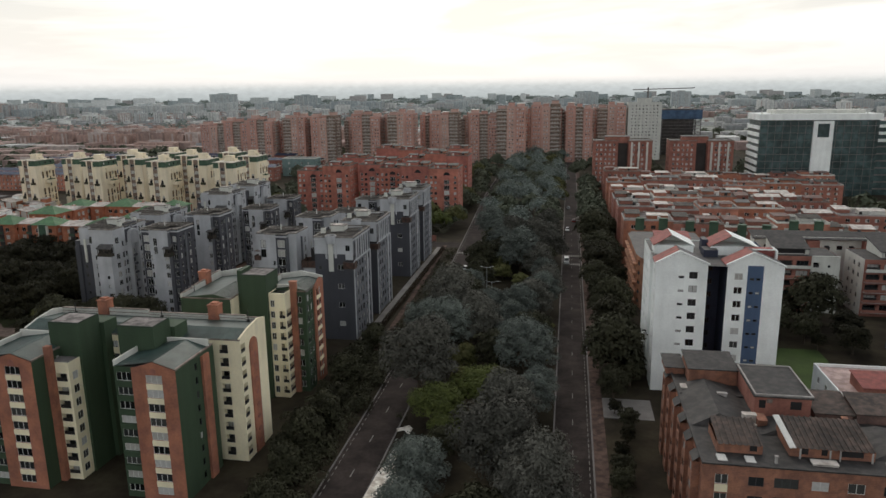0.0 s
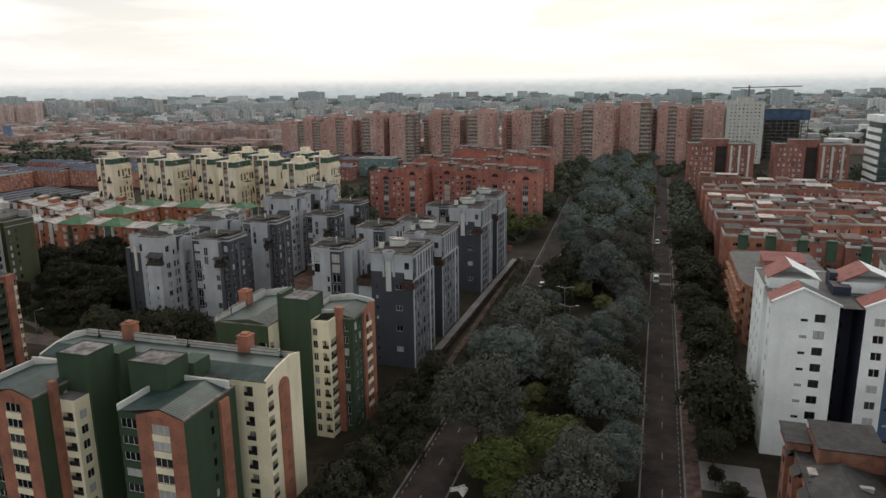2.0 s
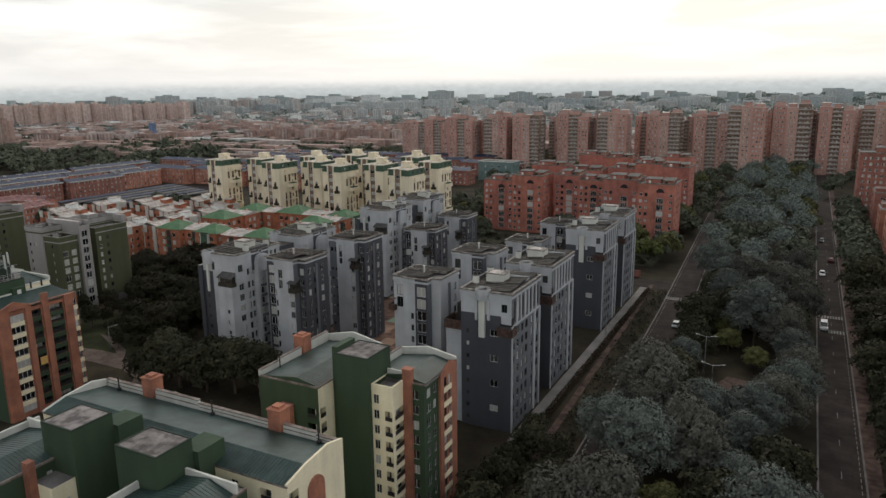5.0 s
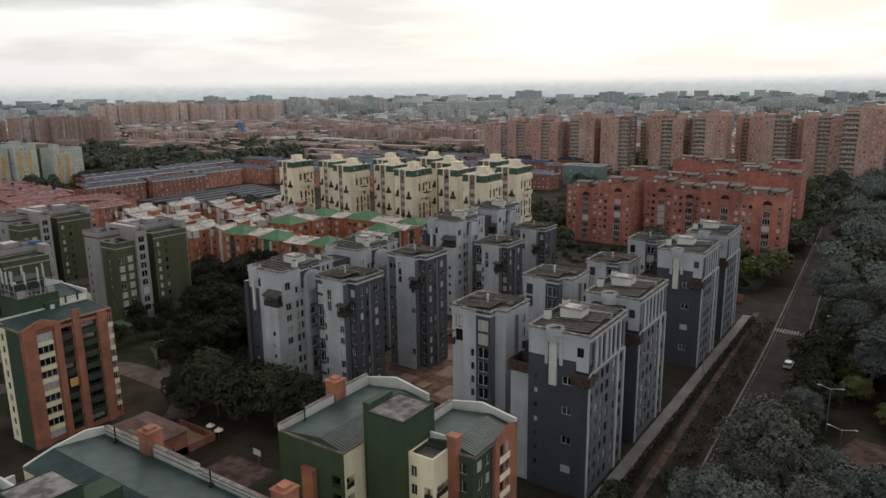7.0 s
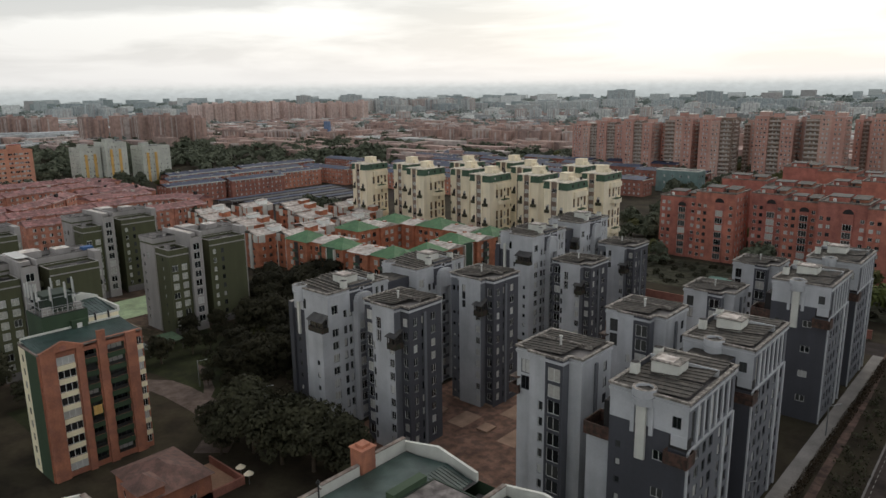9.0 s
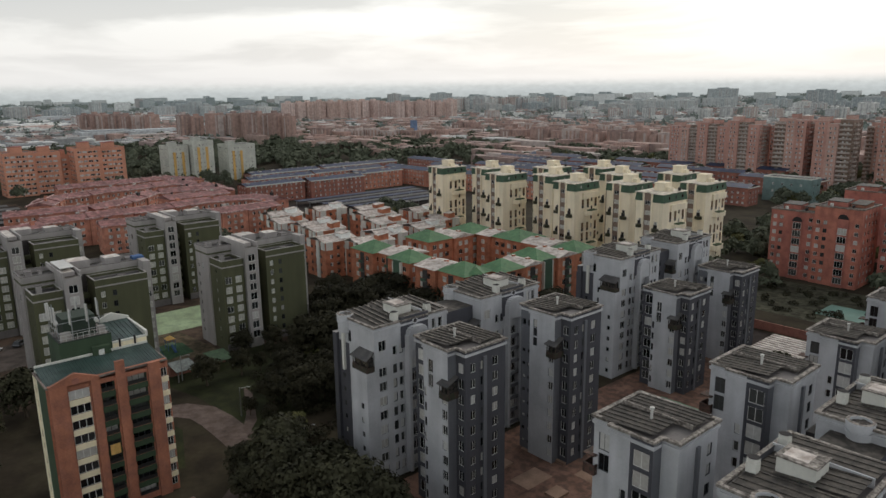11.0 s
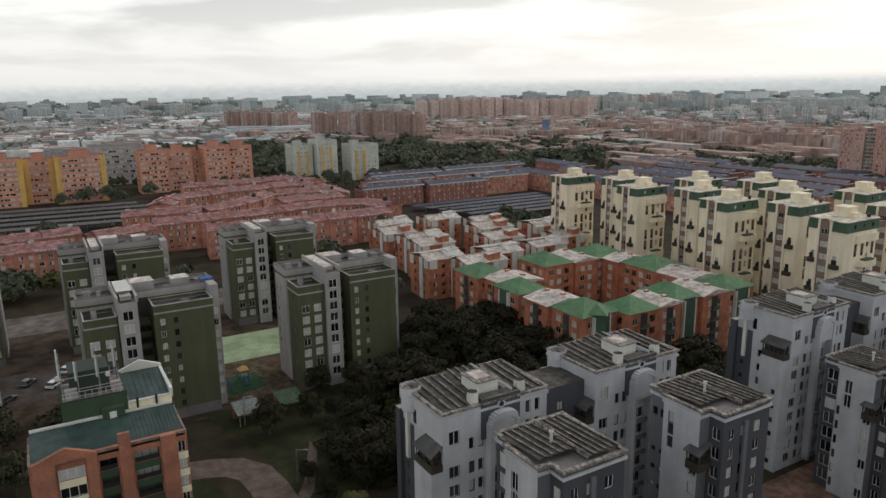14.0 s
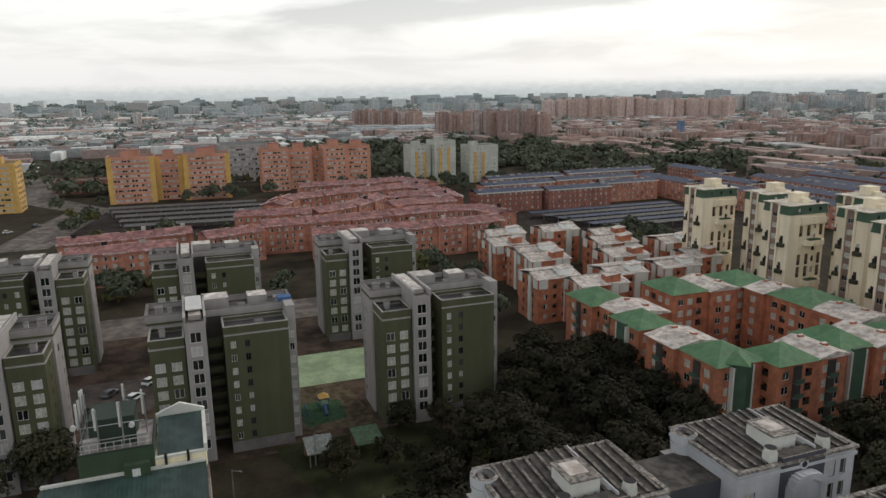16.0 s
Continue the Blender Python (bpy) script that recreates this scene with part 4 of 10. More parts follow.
def green_wing(b, x0, x1, y0, y1, H, bay=False):
    """A front wing: green bay with glazed balconies, brick gable pier with cream panels, green flank."""
    g = Geo()
    F = floors(9, 1.0, 2.32)
    w = x1 - x0
    a = w * 0.3
    c = w - a
    xm = x0 + a + c * 0.5
    facade(b, g, (x0, y0), (x0 + a, y0), 0, H, [(a / 2, a * 0.8, F, 1.4, "w")], 0, 0, True)
    facade(b, g, (x0 + a, y0 - 0.4), (x1, y0 - 0.4), 0, H, [(c * 0.5, 2.7, F, 1.35, "w")], 2, 2, True)
    facade(b, g, (x0 + a, y0), (x0 + a, y0 - 0.4), 0, H, [], 2)
    facade(b, g, (x1, y0 - 0.4), (x1, y1), 0, H, [((y1 - y0) * 0.52, 0.8, F, 1.2, "d")], 0, 0, True)
    facade(b, g, (x0, y1), (x0, y0), 0, H, [((y1 - y0) * 0.5, 1.0, F, 1.3, "d")], 0, 0, far=True)
    facade(b, g, (x1, y1), (x0, y1), 0, H, [], 0)
    g.face([(x0, y0, H - 0.1), (x1, y0, H - 0.1), (x1, y1, H - 0.1), (x0, y1, H - 0.1)], 3)
    for s0, s1 in ((x0 + a, xm), (xm, x1)):
        za, zb = (H, H + 1.1) if s1 == xm else (H + 1.1, H)
        g.face([(s0, y0 - 0.4, H), (s1, y0 - 0.4, H), (s1, y0 - 0.4, zb), (s0, y0 - 0.4, za)], 2)
    g.obj("wing", GRN, b, "green wing with orange brick gable")
    for z in F[1:]:
        panel(b, (xm - 1.35, y0 - 0.4), (xm + 1.35, y0 - 0.4), z - 0.97, 0.94, CREAM, 0.04)
        panel(b, (x0 + 0.2, y0), (x0 + a - 0.1, y0), z - 0.92, 0.86, GREEN, 0.3)
    k = Geo(); k.beam((xm, y0 - 0.5, H - 0.4), (xm, y0 - 0.36, H - 0.4), 0.5, n=14); k.obj("roundel", [BRICK_R], b, "round brick ornament")
    k = Geo(); k.box(x1, x1 + 0.45, y1 - 4.2, y1 - 2.2, 0, H - 0.6, 0); k.obj("brick_pier", [BRICK], b, "orange brick pier")
    ribbed(x0 + 0.1, xm, y0 - 0.2, y1 - 1.6, H + 0.05, H + 1.1, "x+", [ROOF_G], b, "roof", 0.45, "green ribbed sheet roof", 0.035)
    ribbed(xm, x1 - 0.1, y0 - 0.2, y1 - 1.6, H + 0.05, H + 1.1, "x-", [ROOF_G], b, "roof", 0.45, "green ribbed sheet roof", 0.035)
    k = Geo(); k.box(x0, x1, y1 - 1.5, y1 - 1.2, H, H + 1.3, 0); k.obj("upstand", [OFFWHITE], b, "white parapet behind the roof")
    k = Geo(); k.box(x0 - 0.06, x0 + 0.25, y0, y1, H - 0.1, H + 0.9, 0); k.obj("coping", [OFFWHITE], b, "white side parapet")
    k = Geo(); k.box(x1 - 0.22, x1 + 0.06, y0 - 0.4, y1, H - 0.1, H + 0.16, 0); k.obj("coping", [COPING], b, "weathered roof edge")
    if bay:
        g = Geo()
        bx, by = x1 + 3.4, y0 + 3.2
        facade(b, g, (x1, by), (bx, by), 0, H - 1.4, [(2.0, 1.9, F, 1.35, "b")], 1, 1, True)
        facade(b, g, (bx, by), (bx, 8.3), 0, H - 1.4, [(1.4, 1.3, F, 1.35, "w"), (3.7, 1.3, F, 1.35, "b")], 1, 1, True)
        g.face([(x1, by, H - 1.5), (bx, by, H - 1.5), (bx, 8.3, H - 1.5), (x1, 8.3, H - 1.5)], 3)
        g.obj("bay", GRN, b, "cream bay with balconies")
        k = Geo(); k.box(x1, x1 + 1.0, by - 0.9, by, 0, H + 1.4, 0); k.obj("brick_pier", [BRICK], b, "orange brick pier")


def green_block(label, core_antenna=False):
    """A cream and green slab with two wings to the south and stair cores, about 44 by 25 m."""
    b = thing("apartment_block", label, "apartment block")
    g = Geo()
    H = 22.0
    F = floors(9, 1.0, 2.32)
    # slab along x
    X0, X1, Y0, Y1 = 3.0, 43.4, 12.3, 22.3
    south = [(1.6, 1.3, F, 1.4, "w"), (17.5, 1.0, F, 1.2, "d"), (19.6, 1.0, F, 1.2, "w"), (33.0, 1.1, F, 1.4, "w"), (37.4, 1.5, F, 1.5, "b")]
    facade(b, g, (X0, Y0), (X1, Y0), 0, H, south, 1, 1, True)
    facade(b, g, (X1, Y0), (X1, Y1), 0, H, [(1.0, 1.5, F, 1.5, "b")], 1, 1, True)
    facade(b, g, (X1, Y1), (X0, Y1), 0, H, [(4 + 4 * i, 1.2, F, 1.3, "w") for i in range(9)], 1, 1, far=True)
    facade(b, g, (X0, Y1), (X0, Y0), 0, H, [(4, 1.0, F, 1.3, "d")], 1, 1, far=True)
    g.face([(X0, Y0, H - 0.1), (X1, Y0, H - 0.1), (X1, Y1, H - 0.1), (X0, Y1, H - 0.1)], 3)
    g.obj("wall", GRN, b)
    p = Geo(); p.box(X1, X1 + 0.25, 15.5, 18.3, 0.0, 19.6, 0)
    arc = [(16.9 + 1.4 * math.cos(math.pi * j / 8), 19.6 + 1.4 * math.sin(math.pi * j / 8)) for j in range(9)]
    p.v += [(X1 + 0.25, y, z) for y, z in arc] + [(X1, y, z) for y, z in arc]
    q = len(p.v) - 18
    p.f.append(tuple(q + j for j in range(9))); p.m.append(0)
    for j in range(8):
        p.f.append((q + j + 1, q + j, q + 9 + j, q + 10 + j)); p.m.append(0)
    p.obj("brick_pier", [BRICK, BRICK_R], b, "orange brick strip on the end wall")
    for z in F[:8]:
        k = Geo(); k.beam((X1 + 0.25, 16.9, z + 0.7), (X1 + 0.34, 16.9, z + 0.7), 0.45, n=12); k.obj("roundel", [BRICK_R], b, "round brick ornament")
    ym = 15.6
    ribbed(X0 + 0.3, X1 - 0.3, Y0 - 0.1, ym, H + 0.1, H + 0.95, "y+", [ROOF_G], b, "roof", 0.45, "weathered green ribbed sheet roof", 0.06)
    k = Geo(); k.face([(X0 + 0.3, ym, H + 0.95), (X1 - 0.3, ym, H + 0.95), (X1 - 0.3, Y1 - 0.7, H + 0.1), (X0 + 0.3, Y1 - 0.7, H + 0.1)]); k.obj("roof", [ROOF_G], b, "smooth dark green roof")
    for x, lab in ((X0, "w"), (X1 - 0.3, "e")):
        k = Geo()
        out = [(Y0, H), (Y1, H), (Y1, H + 0.9), (19.6, H + 1.5), (ym, H + 1.05), (Y0, H + 0.25)]
        k.v += [(x, y, z) for y, z in out] + [(x + 0.3, y, z) for y, z in out]
        k.f += [(5, 4, 3, 2, 1, 0), (6, 7, 8, 9, 10, 11)] + [(j, (j + 1) % 6, (j + 1) % 6 + 6, j + 6) for j in range(6)]
        k.m += [0] * 8
        k.obj("end_gable", [OFFWHITE if lab == "w" else CREAM], b, "low end gable above the roof")
    for x in (6.5, 24.0, 40.8):
        k = Geo(); k.cyl(x, 21.2, 0.09, H, H + 2.2, 8, 0); k.cyl(x, 21.2, 0.3, H, H + 0.5, 8, 0); k.obj("vent_pipe", [RAIL], b, "dark vent pipe")
    k = Geo(); k.box(X0, X1, Y0 - 0.12, Y0 + 0.1, H - 0.12, H + 0.08, 0, base=True); k.obj("coping", [COPING], b, "weathered roof edge")
    for x0, x1, h in ((X0 + 0.3, 11.0, 1.0), (13.0, 21.0, 1.25), (21.0, 32.8, 0.85), (35.0, 40.0, 1.0), (40.0, X1 - 0.3, 0.7)):
        k = Geo(); k.box(x0, x1, Y1 - 0.5, Y1 - 0.15, H - 0.1, H + h, 0, base=True); k.box(x0, x1, Y1 - 0.6, Y1 - 0.05, H + h, H + h + 0.12, 1, base=True); k.box(x0, x1, Y1 - 0.56, Y1 - 0.5, H + h * 0.45, H + h * 0.55, 1, base=True)
        k.obj("upstand", [OFFWHITE, COPING], b, "stained white parapet with brown coping")
    chimney(b, 12.0, Y1, H - 2.5, 5.2, 1.9); chimney(b, 34.0, Y1, H - 2.5, 5.2, 1.9)
    return b


F9 = floors(9, 1.0, 2.32)
H = 22.0


def gable_wall(parent, x0, x1, y, zs, zp, xp, t, material, label):
    """A gable-topped parapet along x, its peak at xp."""
    k = Geo()
    n = len(k.v)
    out = [(x0, zs[0]), (x1, zs[0]), (x1, zs[1]), (xp, zp), (x0, zs[1])]
    k.v += [(x, y, z) for x, z in out] + [(x, y + t, z) for x, z in out]
    k.f += [(0, 1, 2, 3, 4), (9, 8, 7, 6, 5)] + [(j + 5, (j + 1) % 5 + 5, (j + 1) % 5, j) for j in range(5)]
    k.m += [0] * 7
    return k.obj("gable", [material], parent, label)


def core_top(parent, x0, x1, y0, y1, z):
    """A shaft with a flat pale top inside a narrow rim."""
    k = Geo()
    k.box(x0, x1, y0, y1, 0, z, 0)
    ob = k.obj("stair_core", [GREEN], parent, "green stair core with flat roof")
    parapet(x0, x1, y0, y1, z, 0.18, 0.18, [GREEN_D], ob, "rim", "dark green rim")
    k = Geo(); k.box(x0 + 0.2, x1 - 0.2, y0 + 0.2, y1 - 0.2, z, z + 0.1, 0, base=True); k.obj("deck", [DECK], ob, "stained concrete deck")
    return ob


gA = green_block("green, cream and orange brick apartment block with sheet roof")
green_wing(gA, 29.2, 39.6, -0.6, 10.4, 21.9)
green_wing(gA, 5.2, 15.4, -0.6, 10.4, 21.9, True)
for x0, x1, y0, y1 in ((13.8, 19.2, 5.4, 10.6), (26.2, 32.4, 5.4, 10.2)):
    core_top(gA, x0, x1, y0, y1, 26.0)
    k = Geo(); k.box(x1 - 2.2, x1 + 0.8, y1, 14.0, 0, 24.6, 0); k.obj("lift_housing", [GREEN], gA, "green lift housing")
    for z in floors(9, 1.0, 2.32):
        add = new("window", joined_window(0.7, 1.0, "d")); add.parent = gA; add.matrix_basis = Matrix.Translation((x0 + 1.0, y0 - 0.1, z))
gA.matrix_basis = pose(-96.2, 90.0, 0)

gB = thing("apartment_block", "green and cream apartment block with sheet roof and chimney", "apartment block", (-76, 124, 0))
g = Geo()
# western mass
facade(gB, g, (0, 0), (10.7, 0), 0, H, [(9.4, 1.5, F9[:8], 1.5, "b")], 0, 0, True)
facade(gB, g, (10.7, 0), (10.7, 8), 0, H, [(1.0, 1.3, F9[:8], 1.5, "b"), (4.8, 0.8, F9, 1.1, "d"), (6.2, 0.8, F9, 1.1, "d")], 1, 1, True)
facade(gB, g, (10.7, 17), (0, 17), 0, H, [(3, 1.2, F9, 1.3, "w")], 0, 0, far=True)
facade(gB, g, (0, 17), (0, 0), 0, H, [(4, 1.2, F9, 1.3, "w"), (12, 1.2, F9, 1.3, "w")], 0, 0, far=True)
# eastern mass
facade(gB, g, (20.0, 7.3), (23.5, 7.3), 0, H, [(2.0, 1.3, F9, 1.4, "w")], 0, 0, True)
facade(gB, g, (23.5, 7.3), (23.5, 11.7), 0, H, [(1.5, 1.2, F9, 1.4, "w"), (3.3, 1.0, F9, 1.4, "w")], 0, 0, True)
facade(gB, g, (23.9, 11.7), (23.9, 17), 0, H, [(1.5, 0.9, F9, 1.5, "d"), (2.9, 0.9, F9, 1.5, "w")], 2, 2, True)
facade(gB, g, (23.5, 11.7), (23.9, 11.7), 0, H, [], 2)
facade(gB, g, (23.9, 17), (10.7, 17), 0, H, [(4, 1.2, F9, 1.3, "w"), (9, 1.2, F9, 1.3, "w")], 0, 0, far=True)
g.face([(x, y, H - 0.1) for x, y in rect(0, 10.7, 0, 17)], 3)
g.face([(x, y, H - 0.1) for x, y in rect(14.2, 23.9, 7.3, 17)], 3)
g.face([(x, y, H - 1.5) for x, y in rect(10.7, 14.2, 8, 17)], 3)
g.face([(23.9, 11.7, H), (23.9, 17, H), (23.9, 17, H + 0.5), (23.9, 14.3, H + 1.3), (23.9, 11.7, H + 0.3)], 2)
# cream bay
facade(gB, g, (16.9, 3.8), (20.5, 3.8), 0, 22.2, [(0.9, 0.9, F9, 1.4, "w"), (2.9, 1.2, F9[:8], 1.5, "b")], 1, 1, True)
facade(gB, g, (20.5, 3.8), (20.5, 8.3), 0, 22.2, [(1.9, 2.6, F9[:8], 1.5, "b")], 1, 1, True)
g.face([(x, y, 21.6) for x, y in rect(16.9, 20.5, 3.8, 8.3)], 3)
g.obj("wall", GRN, gB)
for z in F9[1:]:
    panel(gB, (23.9, 12.7), (23.9, 15.2), z - 0.92, 0.86, CREAM, 0.05)
parapet(16.9, 20.5, 3.8, 8.3, 22.2, 0.25, 0.25, [CREAM], gB, "coping", "cream coping")
k = Geo(); k.box(17.2, 20.4, 7.9, 8.2, 21.6, 23.2, 0, base=True); k.obj("upstand", [OFFWHITE], gB, "white parapet")
core_top(gB, 11.7, 17.1, 3.0, 9.0, 26.2)
k = Geo(); k.box(10.72, 11.7, 3.6, 8.0, 0, 27.0, 0); k.obj("stair_fin", [GREEN], gB, "green stair fin")
for x in (13.2, 11.2):
    for z in F9:
        add = new("window", joined_window(0.7, 1.0, "d")); add.parent = gB; add.matrix_basis = Matrix.Translation((x - 0.35, 2.9 if x > 12 else 3.5, z))
k = Geo(); k.box(20.4, 21.7, 6.7, 7.7, 0, 24.0, 0); k.box(20.3, 21.8, 6.6, 7.8, 24.0, 24.2, 0, base=True); k.obj("brick_pier", [BRICK], gB, "orange brick chimney pier")
k = Geo(); k.box(4.4, 6.2, -0.7, 0.0, 0, 18.6, 0); k.box(4.3, 6.3, -0.8, 0.1, 18.6, 18.8, 1, base=True); k.obj("brick_pier", [BRICK, BRICK_R], gB, "short orange brick pier")
# roofs: smooth western half, ribbed eastern half
for x0, xm, x1, y0, y1 in ((0.7, 6.9, 10.6, 0.2, 16.2), (14.9, 20.4, 23.7, 7.6, 16.3)):
    k = Geo(); k.face([(x0, y0, H + 0.1), (xm, y0, H + 0.9), (xm, y1, H + 0.9), (x0, y1, H + 0.1)]); k.face([(x0, y0, H), (x0, y1, H), (xm, y1, H), (xm, y0, H)])
    k.obj("roof", [ROOF_G], gB, "smooth dark green roof")
    ribbed(xm, x1, y0, y1, H + 0.15, H + 0.9, "x-", [ROOF_G], gB, "roof", 0.45, "ribbed dark green sheet roof", 0.06)
    k = Geo(); k.face([(xm, y0, H), (x1, y0, H), (x1, y0, H + 0.15), (xm, y0, H + 0.9)]); k.face([(x0, y0, H), (xm, y0, H), (xm, y0, H + 0.9), (x0, y0, H + 0.1)]); k.obj("roof_end", [GREEN], gB, "green roof end")
gable_wall(gB, 0.0, 10.7, 16.6, (H, H + 1.0), H + 2.1, 5.2, 0.35, OFFWHITE, "white gable parapet")
gable_wall(gB, 14.2, 23.9, 16.6, (H, H + 1.0), H + 1.9, 19.0, 0.35, OFFWHITE, "white gable parapet")
for x, y0, y1, h in ((0.0, 0.0, 4.4, 0.8), (0.0, 4.4, 9.6, 1.1), (0.0, 11.8, 16.6, 1.5), (14.2, 9.0, 16.6, 1.1)):
    k = Geo(); k.box(x, x + 0.35, y0, y1, H - 0.1, H + h, 0, base=True); k.box(x - 0.08, x + 0.43, y0, y1, H + h, H + h + 0.1, 1, base=True); k.obj("upstand", [OFFWHITE, COPING], gB, "white parapet with weathered coping")
for a in ((0.35, 10.75, -0.06, 0.2), (10.5, 10.76, 0.2, 3.5), (20.0, 23.6, 7.24, 7.5)):
    k = Geo(); k.box(*a, H - 0.1, H + 0.12, 0, base=True); k.obj("coping", [COPING], gB, "weathered roof edge")
chimney(gB, -0.3, 10.7, H - 2, 4.6, 1.9)
k = Geo(); k.cyl(1.2, 3.4, 0.09, H, H + 2.6, 8, 0); k.cyl(1.2, 3.4, 0.2, H + 2.2, H + 2.4, 8, 0); k.obj("vent_pipe", [RAIL], gB, "dark vent pipe")

oB = thing("apartment_block", "orange brick and green apartment block with rooftop aerials", "apartment block", (-148.5, 124, 0))
g = Geo()
# front faces south-east along the y axis: brick piers with cream and green bays between
facade(oB, g, (0, 0), (3, 0), 0, H, [(1.5, 0.9, F9, 1.3, "d")], 1, 1, True)
facade(oB, g, (3, 0), (8, 0), 0, H, [], 0)
facade(oB, g, (8, 0), (8, 17), 0, H, [(4.2, 2.8, F9, 1.4, "w"), (8.1, 1.9, F9, 1.4, "b"), (12.3, 2.8, F9, 1.4, "b"), (16.3, 0.9, F9, 1.4, "w")], 2, 0, True)
facade(oB, g, (8, 17), (0, 17), 0, H, [(2.2, 1.1, F9, 1.4, "w"), (5.6, 1.1, F9, 1.4, "w")], 1, 1, far=True)
facade(oB, g, (0, 17), (0, 0), 0, H, [(4, 1.1, F9, 1.4, "w"), (13, 1.1, F9, 1.4, "w")], 0, 0, far=True)
g.face([(x, y, H - 0.1) for x, y in rect(0, 8, 0, 17)], 3)
g.obj("wall", GRN, oB)
for z in F9[1:]:
    for a, c, q in ((2.8, 5.6, CREAM), (7.1, 9.1, GREEN), (10.8, 13.8, GREEN), (15.8, 16.95, CREAM)):
        panel(oB, (8, a), (8, c), z - 0.96, 0.92, q)
for a, c, t in ((0.3, 2.6, -0.3), (5.8, 6.9, -0.3), (9.3, 10.6, 1.6), (13.9, 15.7, 0.1)):
    k = Geo(); k.box(8.0, 8.5, a, c, 0, H + 0.3 + t, 0)
    k.obj("brick_pier", [BRICK], oB, "orange brick pier")
ribbed(0.3, 7.6, 0.3, 16.7, H, H + 0.9, "x-", [ROOF_G], oB, "roof", 0.45, "green ribbed sheet roof", 0.07)
for a in ((0, 8, 0, 0.25), (0, 8, 16.75, 17), (7.75, 8.06, 0.25, 16.75)):
    k = Geo(); k.box(*a, H, H + 0.3, 0, base=True); k.obj("coping", [COPING], oB, "weathered roof edge")
k = Geo()
out = [(0.3, H), (7.0, H), (7.0, H + 0.4), (3.8, H + 1.7), (0.3, H + 0.4)]
k.v += [(8.01, y, z) for y, z in out] + [(8.5, y, z) for y, z in out]
k.f += [(4, 3, 2, 1, 0), (5, 6, 7, 8, 9)] + [(j, (j + 1) % 5, (j + 1) % 5 + 5, j + 5) for j in range(5)]
k.m += [0] * 7
k.obj("brick_gable", [BRICK], oB, "orange brick gable")
k = Geo(); k.beam((8.5, 3.8, H + 0.5), (8.58, 3.8, H + 0.5), 0.5, n=14); k.obj("roundel", [BRICK_R], oB, "round brick ornament")
k = Geo(); k.box(8.52, 8.6, 7.3, 8.7, 9.6, 11.2, 0, base=True); k.obj("hanging_cloth", [OCHRE], oB, "yellow cloth hung over a balcony")
k = Geo(); k.box(7.6, 8.0, 0.3, 16.7, H - 0.3, H + 0.35, 0); k.obj("roof_kerb", [BRICK], oB, "brick roof kerb")
core_top(oB, -7, 0, 4, 11.5, 25.6)
k = Geo(); k.box(-5.8, -1.4, 5.2, 9.8, 25.6, 28.9, 0); k.obj("lift_housing", [GREEN_D], oB, "dark green lift housing")
k = Geo(); k.box(-9, -0.1, 11.5, 16.8, 0, 23.9, 0)
k.obj("rear_wing", [CREAM], oB, "cream rear wing")
ribbed(-8.8, -0.3, 11.7, 16.6, 23.95, 24.9, "x-", [ROOF_G], oB, "roof", 0.7, "green ribbed sheet roof", 0.07)
k = Geo()
out = [(11.4, 23.9), (17.0, 23.9), (17.0, 25.2), (14.2, 26.3), (11.4, 25.2)]
k.v += [(-9.3, y, z) for y, z in out] + [(-8.9, y, z) for y, z in out]
k.f += [(4, 3, 2, 1, 0), (5, 6, 7, 8, 9)] + [(j, (j + 1) % 5, (j + 1) % 5 + 5, j + 5) for j in range(5)]
k.m += [0] * 7
k.obj("gable", [OFFWHITE], oB, "white gable parapet")
k = Geo(); k.box(-8.9, 0.02, 16.6, 17.0, 23.9, 24.9, 0, base=True); k.obj("coping", [OFFWHITE], oB, "white side parapet")
k = Geo(); k.box(-0.35, 0.03, 11.5, 16.6, 23.9, 24.15, 0, base=True); k.obj("coping", [OFFWHITE], oB, "white coping")
for y in (12.6, 14.9):
    k = Geo(); k.beam((0.15, y, H + 0.9), (0.15, y, 24.6), 0.16); k.obj("flue", [RAIL], oB, "dark wall flue")
k = Geo(); k.box(-1.6, 0.9, 8.4, 11.0, 0, 24.2, 0); k.obj("stair_shaft", [GREEN], oB, "green stair shaft")
k = Geo(); k.box(0.9, 0.95, 9.2, 10.0, 22.6, 23.7, 0, base=True); k.obj("shaft_window", [FRAME_W], oB, "small white shaft window")
k = Geo(); k.box(0.05, 0.4, 0.3, 16.7, H, H + 1.2, 0); k.obj("upstand", [OFFWHITE], oB, "white parapet behind the roof")
for i, (x, y) in enumerate(((-6.6, 4.4), (-5.2, 4.4), (-3.6, 4.4), (-1.6, 4.4), (-0.5, 6.2), (-0.5, 8.6), (-6.6, 8.6), (-3.0, 10.8))):
    k = Geo(); k.beam((x, y, 25.6), (x, y, 30.0 + 0.5 * (i % 3)), 0.08); k.obj("aerial_pole", [METAL], oB, "grey aerial pole")
    k = Geo(); k.box(x - 0.17, x + 0.17, y - 0.3, y - 0.1, 28.2, 30.6 + 0.4 * (i % 2), 0, base=True); k.obj("aerial_panel", [TANK], oB, "white aerial panel")
for z in (27.0, 28.6):
    k = Geo(); k.beam((-6.8, 4.4, z), (-0.3, 4.4, z), 0.05); k.obj("aerial_rail", [METAL], oB)
    k = Geo(); k.beam((-0.5, 4.4, z), (-0.5, 10.8, z), 0.05); k.obj("aerial_rail", [METAL], oB)
